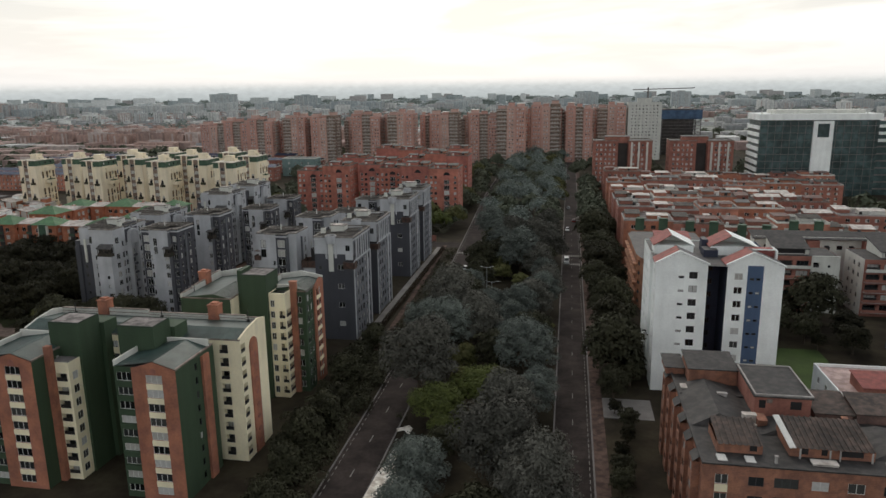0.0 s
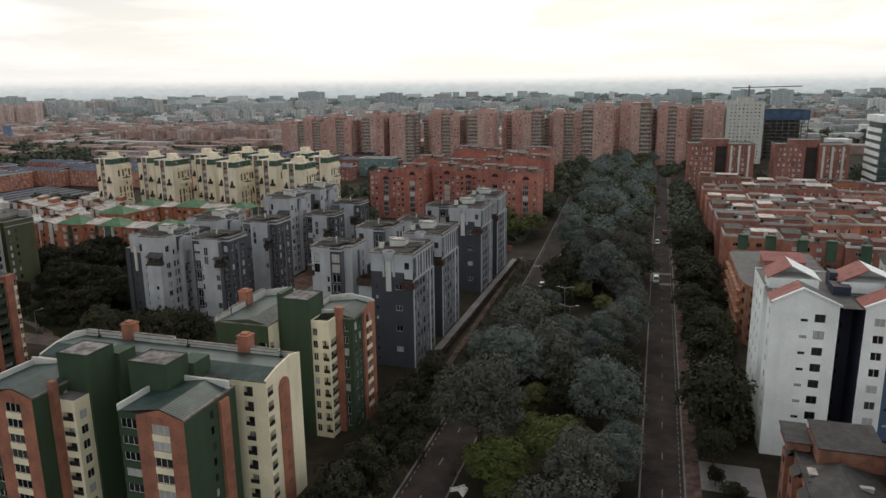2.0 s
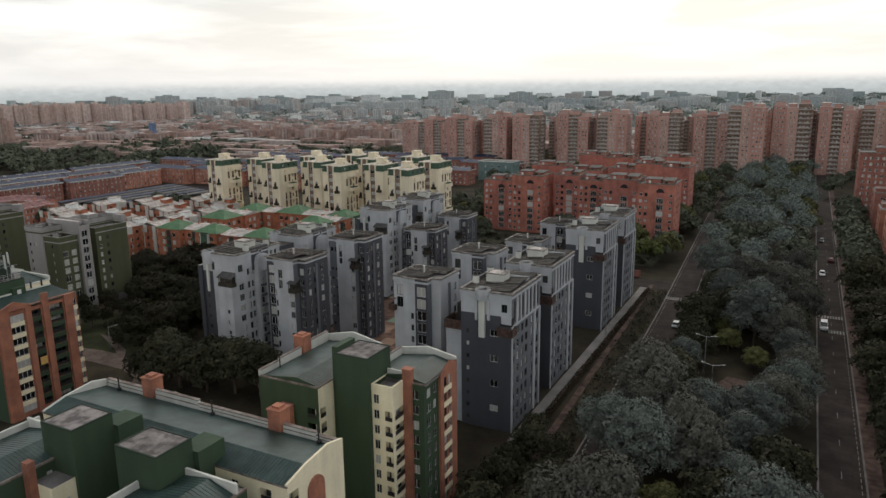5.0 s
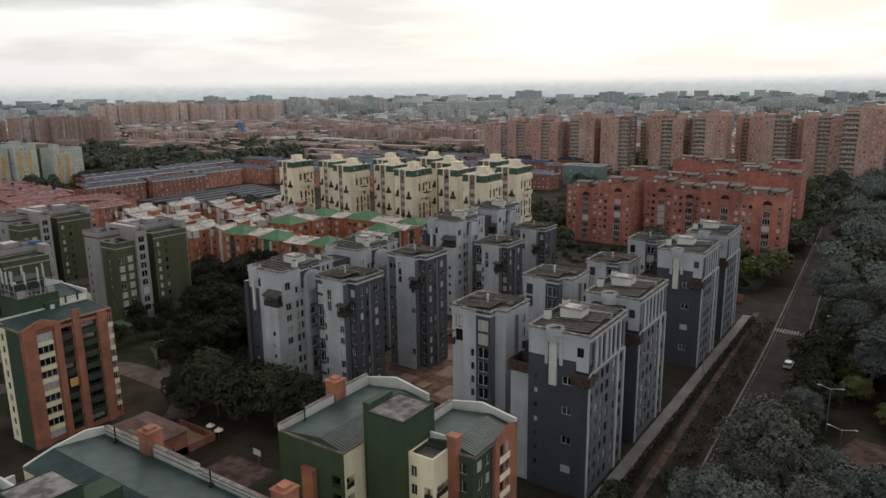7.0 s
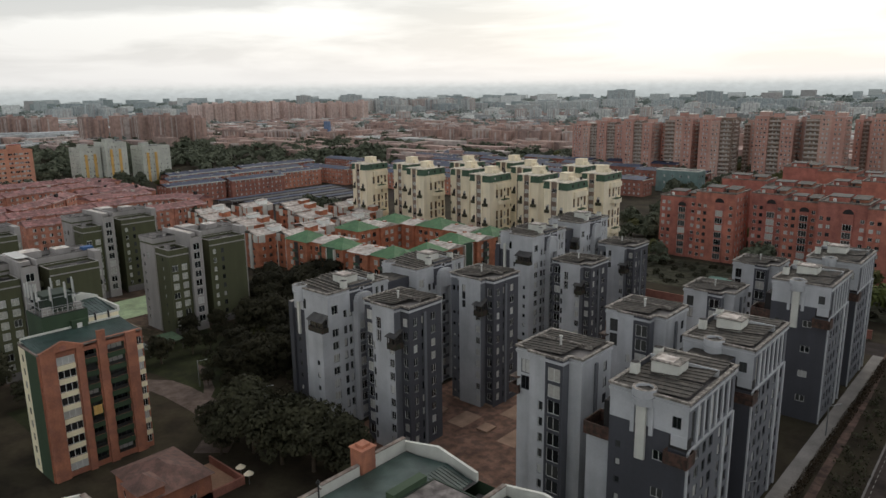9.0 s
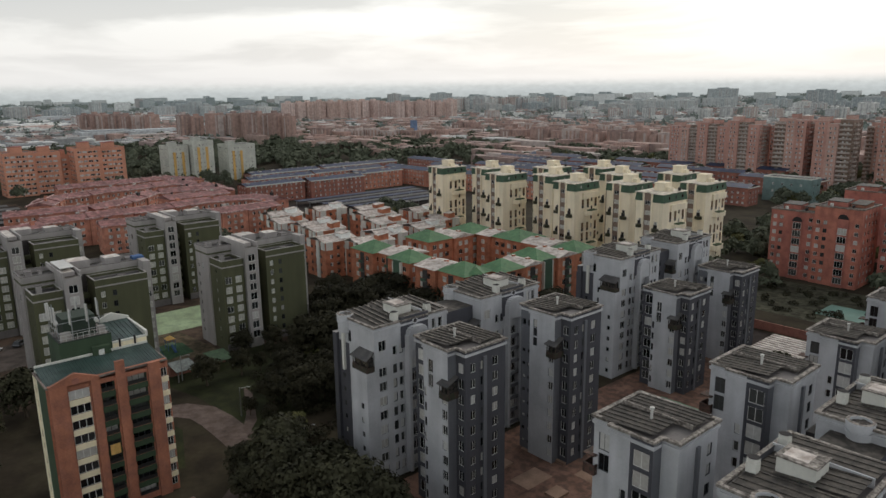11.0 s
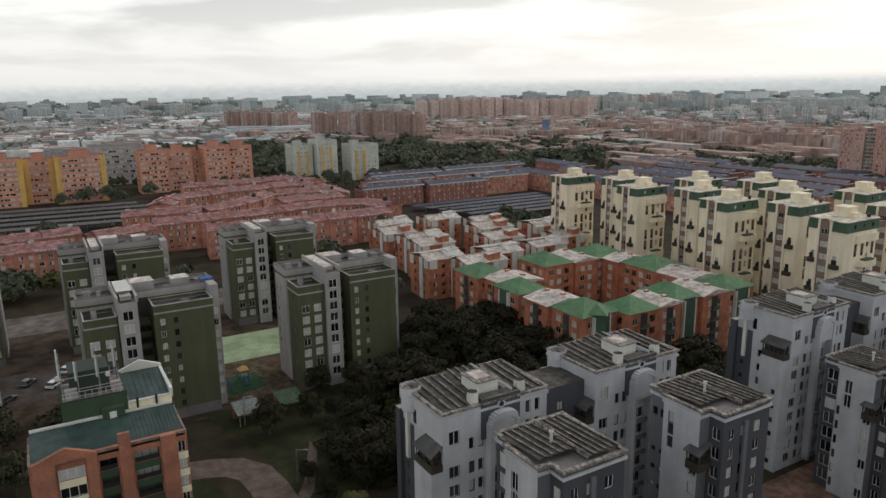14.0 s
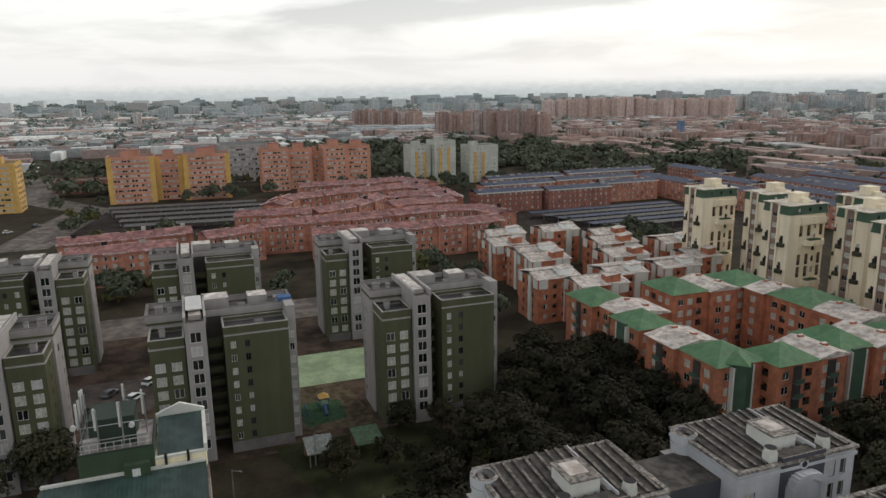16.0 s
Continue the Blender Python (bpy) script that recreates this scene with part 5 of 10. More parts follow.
for i in range(9):
    y = 4.4 + 0.8 * i
    k = Geo(); k.beam((-0.3, y, 25.6), (-0.3, y, 26.7), 0.035); k.obj("rail_post", [TANK], oB)
for z in (26.15, 26.7):
    k = Geo(); k.beam((-0.3, 4.2, z), (-0.3, 11.2, z), 0.035); k.obj("guard_rail", [TANK], oB, "pale guard rail")
for y, z in ((4.0, 29.0), (9.6, 28.4)):
    k = Geo(); k.beam((-0.2, y, z), (0.05, y, z), 0.3, n=12); k.obj("aerial_drum", [TANK], oB, "white drum aerial")
for y0, y1 in ((4.6, 6.0), (9.9, 10.9)):
    k = Geo(); k.box(-1.3, -0.6, y0, y1, 25.7, 27.0, 0, base=True); k.obj("equipment_cabinet", [CONC], oB, "pale grey equipment cabinet")

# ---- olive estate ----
# recess shade as a base colour; also used for dark roof vents
SPANDREL_D = mat("recess_shade_and_vent", rgb(64, 60, 58), 0.85)
OLV = [OLIVE, OLGREY, OLGREY, ROOF_DK, CONC]


def olive_block(label):
    b = thing("apartment_block", label, "apartment block", group="olive apartment blocks")
    g = Geo()
    F = floors(8, 2.4, 2.45)
    H = 24.4
    facade(b, g, (7.0, 0), (14.5, 0), 0, H, [(1.6, 0.7, F, 1.0, "d"), (4.0, 1.3, F[-1:], 1.5, "d")], 1, 1)
    facade(b, g, (14.5, 0), (14.5, 25), 0, H, [(24.2, 0.9, F, 1.4, "w")], 1, 1)
    facade(b, g, (14.5, 25), (7.0, 25), 0, H, [(2.0, 1.0, F, 1.3, "w"), (5.0, 1.0, F, 1.3, "w")], 1, 1, far=True)
    facade(b, g, (7.0, 25), (7.0, 0), 0, H, [(3 + 4 * i, 1.1, F, 1.3, "w") for i in range(6)], 0, 1, far=True)
    g.face([(x, y, H - 0.1) for x, y in rect(7.0, 14.5, 0, 25)], 3)
    g.obj("wall", OLV, b)
    parapet(7.0, 14.5, 0, 25, H, 0.9, 0.3, [OLGREY], b, "parapet", "grey roof parapet", out=0.15)
    g = Geo()
    facade(b, g, (14.5, 0.4), (21.4, 0.4), 0, 22.4, [(3.4, 0.7, F, 1.0, "d")], 0, 0)
    facade(b, g, (21.4, 0.4), (21.4, 6.0), 0, 22.4, [(1.5, 1.6, F[:-1], 1.7, "m"), (4.1, 1.6, F[:-1], 1.7, "m")], 0, 0)
    for y in (1.5, 4.1):
        add = new("window", joined_window(1.4, 2.6, "w")); add.parent = b; add.matrix_basis = Matrix.Translation((21.5, y + 0.0 - 0.3, 18.6)) @ Matrix.Rotation(math.radians(90), 4, "Z")
    facade(b, g, (21.4, 6.0), (14.5, 6.0), 0, 22.4, [], 0)
    g.face([(x, y, 22.0) for x, y in rect(14.5, 21.4, 0.4, 6)], 3)
    facade(b, g, (14.5, 12.4), (20.6, 12.4), 0, 23.0, [], 0, 0)
    facade(b, g, (20.6, 12.4), (20.6, 23.4), 0, 23.0, [(1.5, 0.9, F, 1.3, "m"), (3.9, 0.9, F, 1.3, "d")], 0, 0)
    facade(b, g, (20.6, 23.4), (14.5, 23.4), 0, 23.0, [(1.6, 1.4, F, 1.5, "m"), (4.2, 1.4, F, 1.5, "m")], 0, 0)
    g.face([(x, y, 22.6) for x, y in rect(14.5, 20.6, 12.4, 23.4)], 3)
    g.obj("wing", OLV, b, "olive green rendered wings")
    parapet(14.5, 21.4, 0.4, 6.0, 22.4, 0.5, 0.25, [OLIVE], b, "parapet", "olive roof edge")
    parapet(14.5, 21.4, 0.4, 6.0, 22.9, 0.14, 0.3, [CONC], b, "coping", "pale coping", out=0.05)
    parapet(14.5, 20.6, 12.4, 23.4, 23.0, 0.5, 0.25, [OLIVE], b, "parapet", "olive roof edge")
    parapet(14.5, 20.6, 12.4, 23.4, 23.5, 0.14, 0.3, [CONC], b, "coping", "pale coping", out=0.05)
    k = Geo()
    facade(b, k, (18.6, 23.4), (18.6, 25.0), 0, 25.6, [(0.8, 0.9, F, 1.4, "m")], 0, 0)
    facade(b, k, (18.6, 25.0), (14.5, 25.0), 0, 25.6, [], 0)
    facade(b, k, (14.5, 23.4), (18.6, 23.4), 0, 25.6, [], 0)
    k.face([(x, y, 25.6) for x, y in rect(14.5, 18.6, 23.4, 25.0)], 0)
    k.obj("side_wing", [OLGREY], b, "pale grey stepped wing")
    # dark panel over the recess wall, its shade put into the colour
    k = Geo(); k.box(14.6, 14.8, 9.7, 12.3, 1.0, 24.0, 0); k.obj("recess", [SPANDREL_D], b, "dark panel standing in for shade in the stair recess")
    for z in F:
        k = Geo(); k.box(14.8, 16.8, 9.8, 12.2, z - 0.5, z + 0.5, 0, base=True); k.obj("balcony", [OLIVE], b, "small olive balcony")
    k = Geo()
    facade(b, k, (14.5, 6.2), (22.2, 6.2), 0, 25.4, [], 0)
    facade(b, k, (22.2, 6.2), (22.2, 9.6), 0, 25.4, [(1.7, 1.8, floors(9, 2.4, 2.45), 1.8, "w")], 0, 1)
    facade(b, k, (22.2, 9.6), (14.5, 9.6), 0, 25.4, [(3, 0.8, F, 1.2, "d")], 0, far=True)
    k.face([(x, y, 25.0) for x, y in rect(14.5, 22.2, 6.2, 9.6)], 1)
    k.obj("stair_tower", [OLGREY, ROOF_W], b, "pale grey stair tower")
    for a in ((7.6, 20, 7.0, 9.0, 25.3, 26.2), (8.2, 12.4, 9.4, 14, H, 26.6), (7.4, 11.0, 17.5, 21.0, H, 26.0)):
        k = Geo(); k.box(*a, 0, top=1); k.obj("roof_box", [OLGREY, ROOF_W], b, "pale lift housing with white metal roof")
    for a in (rect(21.4, 21.55, 0.4, 6.0), rect(20.6, 20.75, 12.4, 23.4)):
        k = Geo(); k.prism(a, 0, 2.0, 0); k.obj("plinth", [CONC_D], b, "grey plinth")
    for a in ((14.5, 14.62, 0, 25), (7.0, 14.5, -0.12, 0), (7.0, 14.5, 25, 25.12)):
        k = Geo(); k.box(a[0], a[1], a[2], a[3], 23.5, 23.9, 0, base=True); k.obj("string_course", [OLIVE], b, "dark band below the parapet")
    for a, z in (((21.4, 21.5, 0.4, 6.0), 21.2), ((20.6, 20.7, 12.4, 23.4), 21.9), ((14.5, 21.4, 0.28, 0.4), 21.2), ((14.5, 20.6, 23.4, 23.52), 21.9)):
        k = Geo(); k.box(*a, z, z + 0.3, 0, base=True); k.obj("string_course", [OLGREY], b, "grey band below the roof edge")
    for a in ((9.6, 1.4, 1.6, 1.2), (12.2, 15.6, 1.4, 1.0), (9.2, 22.2, 2.0, 0.9), (12.6, 3.6, 0.8, 1.6), (16.4, 2.0, 1.2, -1.6), (17.2, 18.0, 1.6, -1.2)):
        z_ = H - 0.1 if a[3] > 0 else 22.1
        k = Geo(); k.box(a[0], a[0] + a[2], a[1], a[1] + a[2] * 0.8, z_, z_ + abs(a[3]), 0); k.box(a[0] - 0.1, a[0] + a[2] + 0.1, a[1] - 0.1, a[1] + a[2] * 0.8 + 0.1, z_ + abs(a[3]), z_ + abs(a[3]) + 0.1, 1, base=True)
        k.obj("roof_hatch", [OLGREY, CONC_D], b, "grey roof hatch")
    parapet(7.0, 14.5, 0, 25, H + 0.9, 0.12, 0.45, [CONC_D], b, "coping", "dark weathered coping", out=0.22)
    k = Geo(); k.box(8, 22.3, 6.1, 6.5, 25.4, 26.6, 0, base=True); k.obj("parapet", [OLGREY], b, "stepped grey parapet")
    k = Geo(); k.box(8, 22.3, 9.4, 9.8, 25.4, 26.6, 0, base=True); k.obj("parapet", [OLGREY], b, "stepped grey parapet")
    return b


ol = olive_block("olive green and grey apartment block with flat roofs")
close_far()
ol.matrix_basis = pose(-214, 172.8, 0)
for x, y in ((-213.5, 132.6), (-264.5, 172), (-264.5, 131.5)):
    oc = copy_thing(ol, pose(x, y, 0))
    if x == -213.5:
        k = Geo(); k.box(10.0, 18.6, 6.6, 9.3, 26.75, 26.9, 0, base=True); k.obj("canopy", [TANK], oc, "bright white sheet canopy")
        k = Geo(); k.box(12.4, 14.6, 22.6, 25.0, 25.4, 26.1, 0, base=True); k.obj("awning", [SKYBLUE], oc, "blue roof awning")
for x in (-214, -264.5):  # the southern pair is built the other way round
    copy_thing(ol, pose(x, 118, 0) @ Matrix.Diagonal((1, -1, 1, 1)))

# ---- cream yellow towers ----
YMAT = [YELLOW, YGREEN, ROOF_W, DARK, CONC]
PLANTER = mat("planter_box", rgb(74, 68, 54), 0.9, stain=0.5, size=0.8, second=rgb(52, 58, 38))


PLANTER_G = mat("balcony_plants", rgb(62, 80, 56), 0.9, stain=0.5, size=0.8, second=rgb(74, 92, 64))
REVEAL = mat("tan_reveal", rgb(158, 132, 104), 0.85)
SPANDREL = mat("brown_spandrel", rgb(132, 114, 102), 0.85, stain=0.3, size=3)
ROOF_C = mat("roof_cream", rgb(214, 206, 190), 0.8, stain=0.3, size=4, second=rgb(176, 168, 154))


def yellow_tower(label):
    b = thing("apartment_tower", label, "apartment tower", group="cream apartment towers")
    g = Geo()
    H, C, D, T = 29.6, 9.6, 11.6, 32.0
    F = floors(10, 1.5, 3.0)
    TALL = [1.2, 4.6, 12.4, 15.8, 23.6]
    facade(b, g, (0, 0), (2.6, 0), 0, H, [(1.5, 0.9, [8.0, 15.2, 22.4], 1.8, "d")], 0, 0)
    facade(b, g, (3.1, -0.45), (5.7, -0.45), 0, T, [(1.3, 2.2, F, 1.35, "m")], 2, 2)
    facade(b, g, (6.3, -0.9), (C, -0.9), 0, H, [(1.1, 1.0, [7.4, 14.6, 21.8], 2.0, "d")], 0, 0)
    facade(b, g, (C, -0.9), (C, D), 0, H, [(4.3, 1.1, TALL, 2.9, "b"), (7.0, 1.1, TALL, 2.9, "b"), (9.0, 0.8, F, 1.5, "d"), (11.2, 1.1, TALL, 2.9, "b")], 0, 1)
    facade(b, g, (C, D), (0, D), 0, H, [(3, 1.2, F, 1.4, "d"), (7, 1.2, F, 1.4, "w")], 0, 0, far=True)
    facade(b, g, (0, D), (0, 0), 0, H, [(3, 1.2, F, 1.4, "d"), (8, 1.2, F, 1.4, "w")], 0, 0, far=True)
    g.obj("wall", [YELLOW, REVEAL, SPANDREL], b)
    for x0, x1, y0 in ((2.6, 3.1, -0.75), (5.7, 6.3, -1.2)):
        k = Geo(); k.box(x0, x1, y0, 0.9, 0, T, 0); k.obj("pilaster", [YELLOW], b, "cream pilaster")
    for x0, x1, y0, y1 in ((0.0, 2.6, 0.0, D), (6.3, C, -0.9, D)):
        k = Geo()
        o = 0.3
        lo, hi = rect(x0 - o * (x0 < 1), x1 + o * (x1 > 5), y0 - o, y1 + o), rect(x0, x1, y0, y1)
        k.v += [(x, y, H) for x, y in lo] + [(x, y, T) for x, y in hi]
        k.f += [(3, 2, 1, 0), (4, 5, 6, 7)] + [(i, (i + 1) % 4, (i + 1) % 4 + 4, i + 4) for i in range(4)]
        k.m += [0] * 6
        k.obj("attic", [YGREEN], b, "dark green tiled attic storey")
    for y in (1.6, 5.2, 8.8):
        add = new("window", joined_window(0.8, 1.0, "d")); add.parent = b; add.matrix_basis = Matrix.Translation((C + 0.34, y, 30.3)) @ Matrix.Rotation(math.radians(90), 4, "Z")
    k = Geo(); k.box(-0.35, C + 0.35, 0.2, D + 0.35, T, T + 0.2, 0, base=True); k.box(5.4, C + 0.35, -1.5, 0.2, T, T + 0.2, 0, base=True); k.box(-0.35, 3.2, -0.6, 0.2, T, T + 0.2, 0, base=True)
    k.obj("roof", [ROOF_C], b, "pale cream flat roof slab")
    k = Geo(); k.box(3.0, 6.4, 4.6, 8.4, T + 0.2, T + 2.5, 0); k.box(2.85, 6.55, 4.45, 8.55, T + 2.5, T + 2.65, 0, base=True); k.obj("roof_box", [YELLOW], b, "cream lift housing")
    k = Geo(); k.box(6.4, 7.8, 5.2, 7.4, T + 0.2, T + 1.4, 0); k.obj("roof_box", [YELLOW], b, "cream water tank room")
    k = Geo(); k.cyl(8.4, 9.6, 0.45, T + 0.2, T + 1.1, 8, 0); k.box(1.0, 1.6, 9.0, 9.6, T + 0.2, T + 1.3, 0); k.obj("roof_vent", [SPANDREL_D], b, "small dark roof vent")
    for i, z in enumerate((7.2, 14.4, 21.6)):
        for x0, x1, y0, y1, zz in ((6.5, 8.7, -1.9, -0.9, z), (0.5, 2.3, -0.9, 0.0, z + 0.6)):
            k = Geo(); k.prism([(x0, y1), (x0, y0 + 0.3), (x0 + 0.4, y0), (x1 - 0.4, y0), (x1, y0 + 0.3), (x1, y1)], zz - 0.75, zz + 0.25, 0, base=True); k.obj("planter", [PLANTER], b, "dark balcony with hanging plants")
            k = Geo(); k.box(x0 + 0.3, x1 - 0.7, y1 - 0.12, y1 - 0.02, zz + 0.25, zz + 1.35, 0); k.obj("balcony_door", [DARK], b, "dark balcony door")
    for z in (4.6, 11.6, 22.6):
        k = Geo(); k.prism([(C, 4.2), (C + 1.1, 4.6), (C + 1.7, 6.0), (C + 1.7, D - 2.4), (C + 1.1, D - 0.9), (C, D - 0.5)], z - 1.5, z, 0, base=True); k.obj("balcony", [YELLOW], b, "cream rounded balcony")
        k = Geo(); k.box(C + 0.2, C + 1.6, 5.4, D - 2.6, z, z + 0.35, 0, base=True); k.obj("planter", [PLANTER_G], b, "green plants along the balcony edge")
    k = Geo(); k.box(C, C + 0.7, 3.0, D - 0.2, 26.9, 28.7, 0, base=True); k.obj("cornice", [YELLOW], b, "cream cornice band")
    return b


yt = yellow_tower("cream yellow apartment tower with dark green attic and white roof")
close_far()
yt.matrix_basis = pose(-254.3, 290.3, 0)
for x, y in ((-211, 289), (-229, 299), (-177.5, 288), (-195.5, 298), (-212, 316.5), (-144.3, 286.5), (-163, 297.5), (-180, 317), (-197.5, 330), (-146.3, 314.5), (-165.5, 332)):
    copy_thing(yt, pose(x - 9.6, y + 0.8, 0))

close_far()

# ---- brick slabs, row houses and towers ----


def cols(length, step, w, zs, h, style, start=None):
    n = max(1, int((length - 1.2) / step))
    s = (length - (n - 1) * step) / 2 if start is None else start
    return [(s + i * step, w, zs, h, style if len(style) == 1 else style[i % len(style)]) for i in range(n)]


def block(name, label, category, x0, x1, y0, y1, H, wall, storeys, step=3.0, win=(1.2, 1.3), group="", style="wd", far="nw", roof=None, rim=None, floor_h=None, turn=0.0, first=1.1):
    """A plain block with windows on all faces, roof slab and rim."""
    b = thing(name, label, category, (x0, y0, 0), turn, group)
    w, d = x1 - x0, y1 - y0
    g = Geo()
    F = floors(storeys, first, floor_h or (H - 1.0) / storeys)
    a = cols(w, step, win[0], F, win[1], style)
    c = cols(d, step, win[0], F, win[1], style)
    ring(b, g, 0, w, 0, d, 0, H, a, c, a, c, 0, 0, top=1, far=far)
    g.obj("wall", [wall, roof or ROOF_DK], b)
    parapet(0, w, 0, d, H, 0.6, 0.3, [rim or wall], b, "parapet", out=0.02)
    return b


def roof_house(parent, x0, x1, y0, y1, z, h, wall, roof, slope=0.7, label="rooftop room"):
    g = Geo()
    g.v += [(x0, y0, z), (x1, y0, z), (x1, y1, z), (x0, y1, z), (x0, y0, z + h), (x1, y0, z + h), (x1, y1, z + h + slope), (x0, y1, z + h + slope)]
    g.f += [(0, 1, 5, 4), (1, 2, 6, 5), (2, 3, 7, 6), (3, 0, 4, 7)]
    g.m += [0] * 4
    o = 0.25
    k = len(g.v)
    g.v += [(x0 - o, y0 - o, z + h), (x1 + o, y0 - o, z + h), (x1 + o, y1 + o, z + h + slope), (x0 - o, y1 + o, z + h + slope)]
    g.v += [(x, y, q + 0.16) for x, y, q in g.v[k:k + 4]]
    g.f += [(k + 4, k + 5, k + 6, k + 7), (k, k + 1, k + 5, k + 4), (k + 1, k + 2, k + 6, k + 5), (k + 2, k + 3, k + 7, k + 6), (k + 3, k, k + 4, k + 7)]
    g.m += [1] * 5
    return g.obj("rooftop_room", [wall, roof], parent, label)


def hip(g, x0, x1, y0, y1, z, h, m=0, o=0.5):
    x0, x1, y0, y1 = x0 - o, x1 + o, y0 - o, y1 + o
    w, d = x1 - x0, y1 - y0
    if w >= d:
        r0, r1 = (x0 + d / 2, (y0 + y1) / 2, z + h), (x1 - d / 2, (y0 + y1) / 2, z + h)
        F = [[(x0, y0, z), (x1, y0, z), r1, r0], [(x1, y0, z), (x1, y1, z), r1], [(x1, y1, z), (x0, y1, z), r0, r1], [(x0, y1, z), (x0, y0, z), r0]]
    else:
        r0, r1 = ((x0 + x1) / 2, y0 + w / 2, z + h), ((x0 + x1) / 2, y1 - w / 2, z + h)
        F = [[(x0, y0, z), (x1, y0, z), r0], [(x1, y0, z), (x1, y1, z), r1, r0], [(x1, y1, z), (x0, y1, z), r1], [(x0, y1, z), (x0, y0, z), r0, r1]]
    for q in F:
        g.face(q, m)
    g.face([(x0, y0, z - 0.02), (x0, y1, z - 0.02), (x1, y1, z - 0.02), (x1, y0, z - 0.02)], m)


# white gabled building by the road
wb = thing("apartment_block", "white apartment block with red gabled roofs and blue stripe", "apartment block", (18.1, 142.8, 0))
g = Geo()
F = floors(9, 1.6, 2.85)
H = 27.4
W3 = [WHITE, BLUEP, NAVY, ROOF_DK]
facade(wb, g, (0, 0), (9.9, 0), 0, H, [(4.9, 1.1, F, 0.5, "d"), (7.2, 1.6, F, 1.4, "d")], 0, 0, True)
facade(wb, g, (9.9, 0), (9.9, 7), 0, H, [], 2)
facade(wb, g, (9.9, 7), (13.6, 7), 0, H - 0.5, [(1.8, 1.0, F, 1.2, "d")], 2, 2)
facade(wb, g, (13.6, 7), (13.6, 0), 0, H, [], 2)
facade(wb, g, (13.6, 0), (17.4, 0), 0, H, [(2.2, 1.6, F, 1.4, "w")], 0, 0, True)
facade(wb, g, (17.4, 0), (20.4, 0), 0, H, [(0.9, 0.8, F, 0.5, "d"), (2.1, 0.8, F, 0.5, "d")], 1, 1, True)
facade(wb, g, (20.4, 0), (24.2, 0), 0, H, [], 0)
facade(wb, g, (24.2, 0), (24.2, 24), 0, H, cols(24, 4, 1.2, F, 1.3, "w"), 1, 1, far=True)
facade(wb, g, (24.2, 24), (0, 24), 0, H, cols(24.2, 4, 1.2, F, 1.3, "w"), 0, 0, far=True)
facade(wb, g, (0, 24), (0, 11), 0, H, [(2.2, 1.0, F, 1.3, "d"), (5.8, 1.0, F, 1.3, "d"), (9.5, 1.0, F, 1.3, "d")], 0, 0)
facade(wb, g, (0, 11), (1.2, 11), 0, H, [], 0)
facade(wb, g, (1.2, 11), (1.2, 6), 0, H, [(2.5, 1.2, F, 1.4, "d")], 0, 0)
facade(wb, g, (1.2, 6), (0, 6), 0, H, [], 0)
facade(wb, g, (0, 6), (0, 0), 0, H, [(3.0, 1.1, F, 1.3, "d")], 0, 0)
g.face([(x, y, H - 0.3) for x, y in rect(0, 24.2, 0, 24)], 3)
for x0, x1 in ((0, 9.9), (13.6, 24.2)):
    g.face([(x0, 0, H), (x1, 0, H), ((x0 + x1) / 2 - 0.6, 0, H + 2.6)], 0)
g.obj("wall", W3, wb)


def gable(parent, x0, x1, y0, y1, z, h, left, right, back):
    xm = (x0 + x1) / 2 - 0.6
    for q, m, n in (([(x0 - 0.3, y0 - 0.2, z), (xm, y0 - 0.2, z + h), (xm, y1, z + h), (x0 - 0.3, y1, z)], left, "roof_slope"),
                    ([(xm, y0 - 0.2, z + h), (x1 + 0.3, y0 - 0.2, z), (x1 + 0.3, y1, z), (xm, y1, z + h)], right, "roof_slope")):
        g = Geo()
        g.face(q)
        g.face([(x, y, zz - 0.16) for x, y, zz in reversed(q)])
        for i in range(4):
            a, b = q[i], q[(i + 1) % 4]
            g.face([(a[0], a[1], a[2] - 0.16), (b[0], b[1], b[2] - 0.16), b, a])
        g.obj(n, [m], parent, "red tiled roof slope")
    g = Geo()
    g.face([(x1, y1 - 0.3, z - 0.6), (x0, y1 - 0.3, z - 0.6), (x0, y1 - 0.3, z), (xm, y1 - 0.3, z + h), (x1, y1 - 0.3, z)])
    g.obj("gable", [back], parent, "white gable wall")


gable(wb, 0, 9.9, 0, 5.5, H, 2.6, ROOF_R, ROOF_DK, WHITE)
gable(wb, 13.6, 24.2, 0, 5.5, H, 2.6, ROOF_R, ROOF_DK, WHITE)
for x0, x1 in ((0.6, 8.6), (12.0, 21.4)):
    k = Geo(); k.box(x0, x1, 10, 15, H - 0.3, H + 1.6, 0, top=0); k.obj("attic", [WHITE], wb, "white attic wall")
    gable(wb, x0, x1, 10, 17, H + 1.6, 2.4, ROOF_R, WHITE, WHITE)
k = Geo(); k.box(18.6, 24.0, 6.5, 9.5, H - 0.3, H + 1.8, 0, top=1); k.obj("rooftop_room", [ROOF_R, ROOF_R], wb, "red rooftop room")
k = Geo(); k.box(18.4, 24.2, 6.3, 6.5, H + 1.8, H + 2.05, 0, base=True); k.box(23.9, 24.2, 5.4, 9.6, H - 0.3, H + 2.0, 0, base=True); k.obj("coping", [WHITE], wb, "white coping round the red roof")
k = Geo(); k.box(10.4, 13.2, 8.0, 12.0, H - 0.5, H + 1.2, 0, top=1); k.box(10.8, 12.0, 13.0, 16.0, H - 0.3, H + 2.4, 0, top=1); k.obj("stair_head", [NAVY, ROOF_DK], wb, "dark blue stair head between the gables")
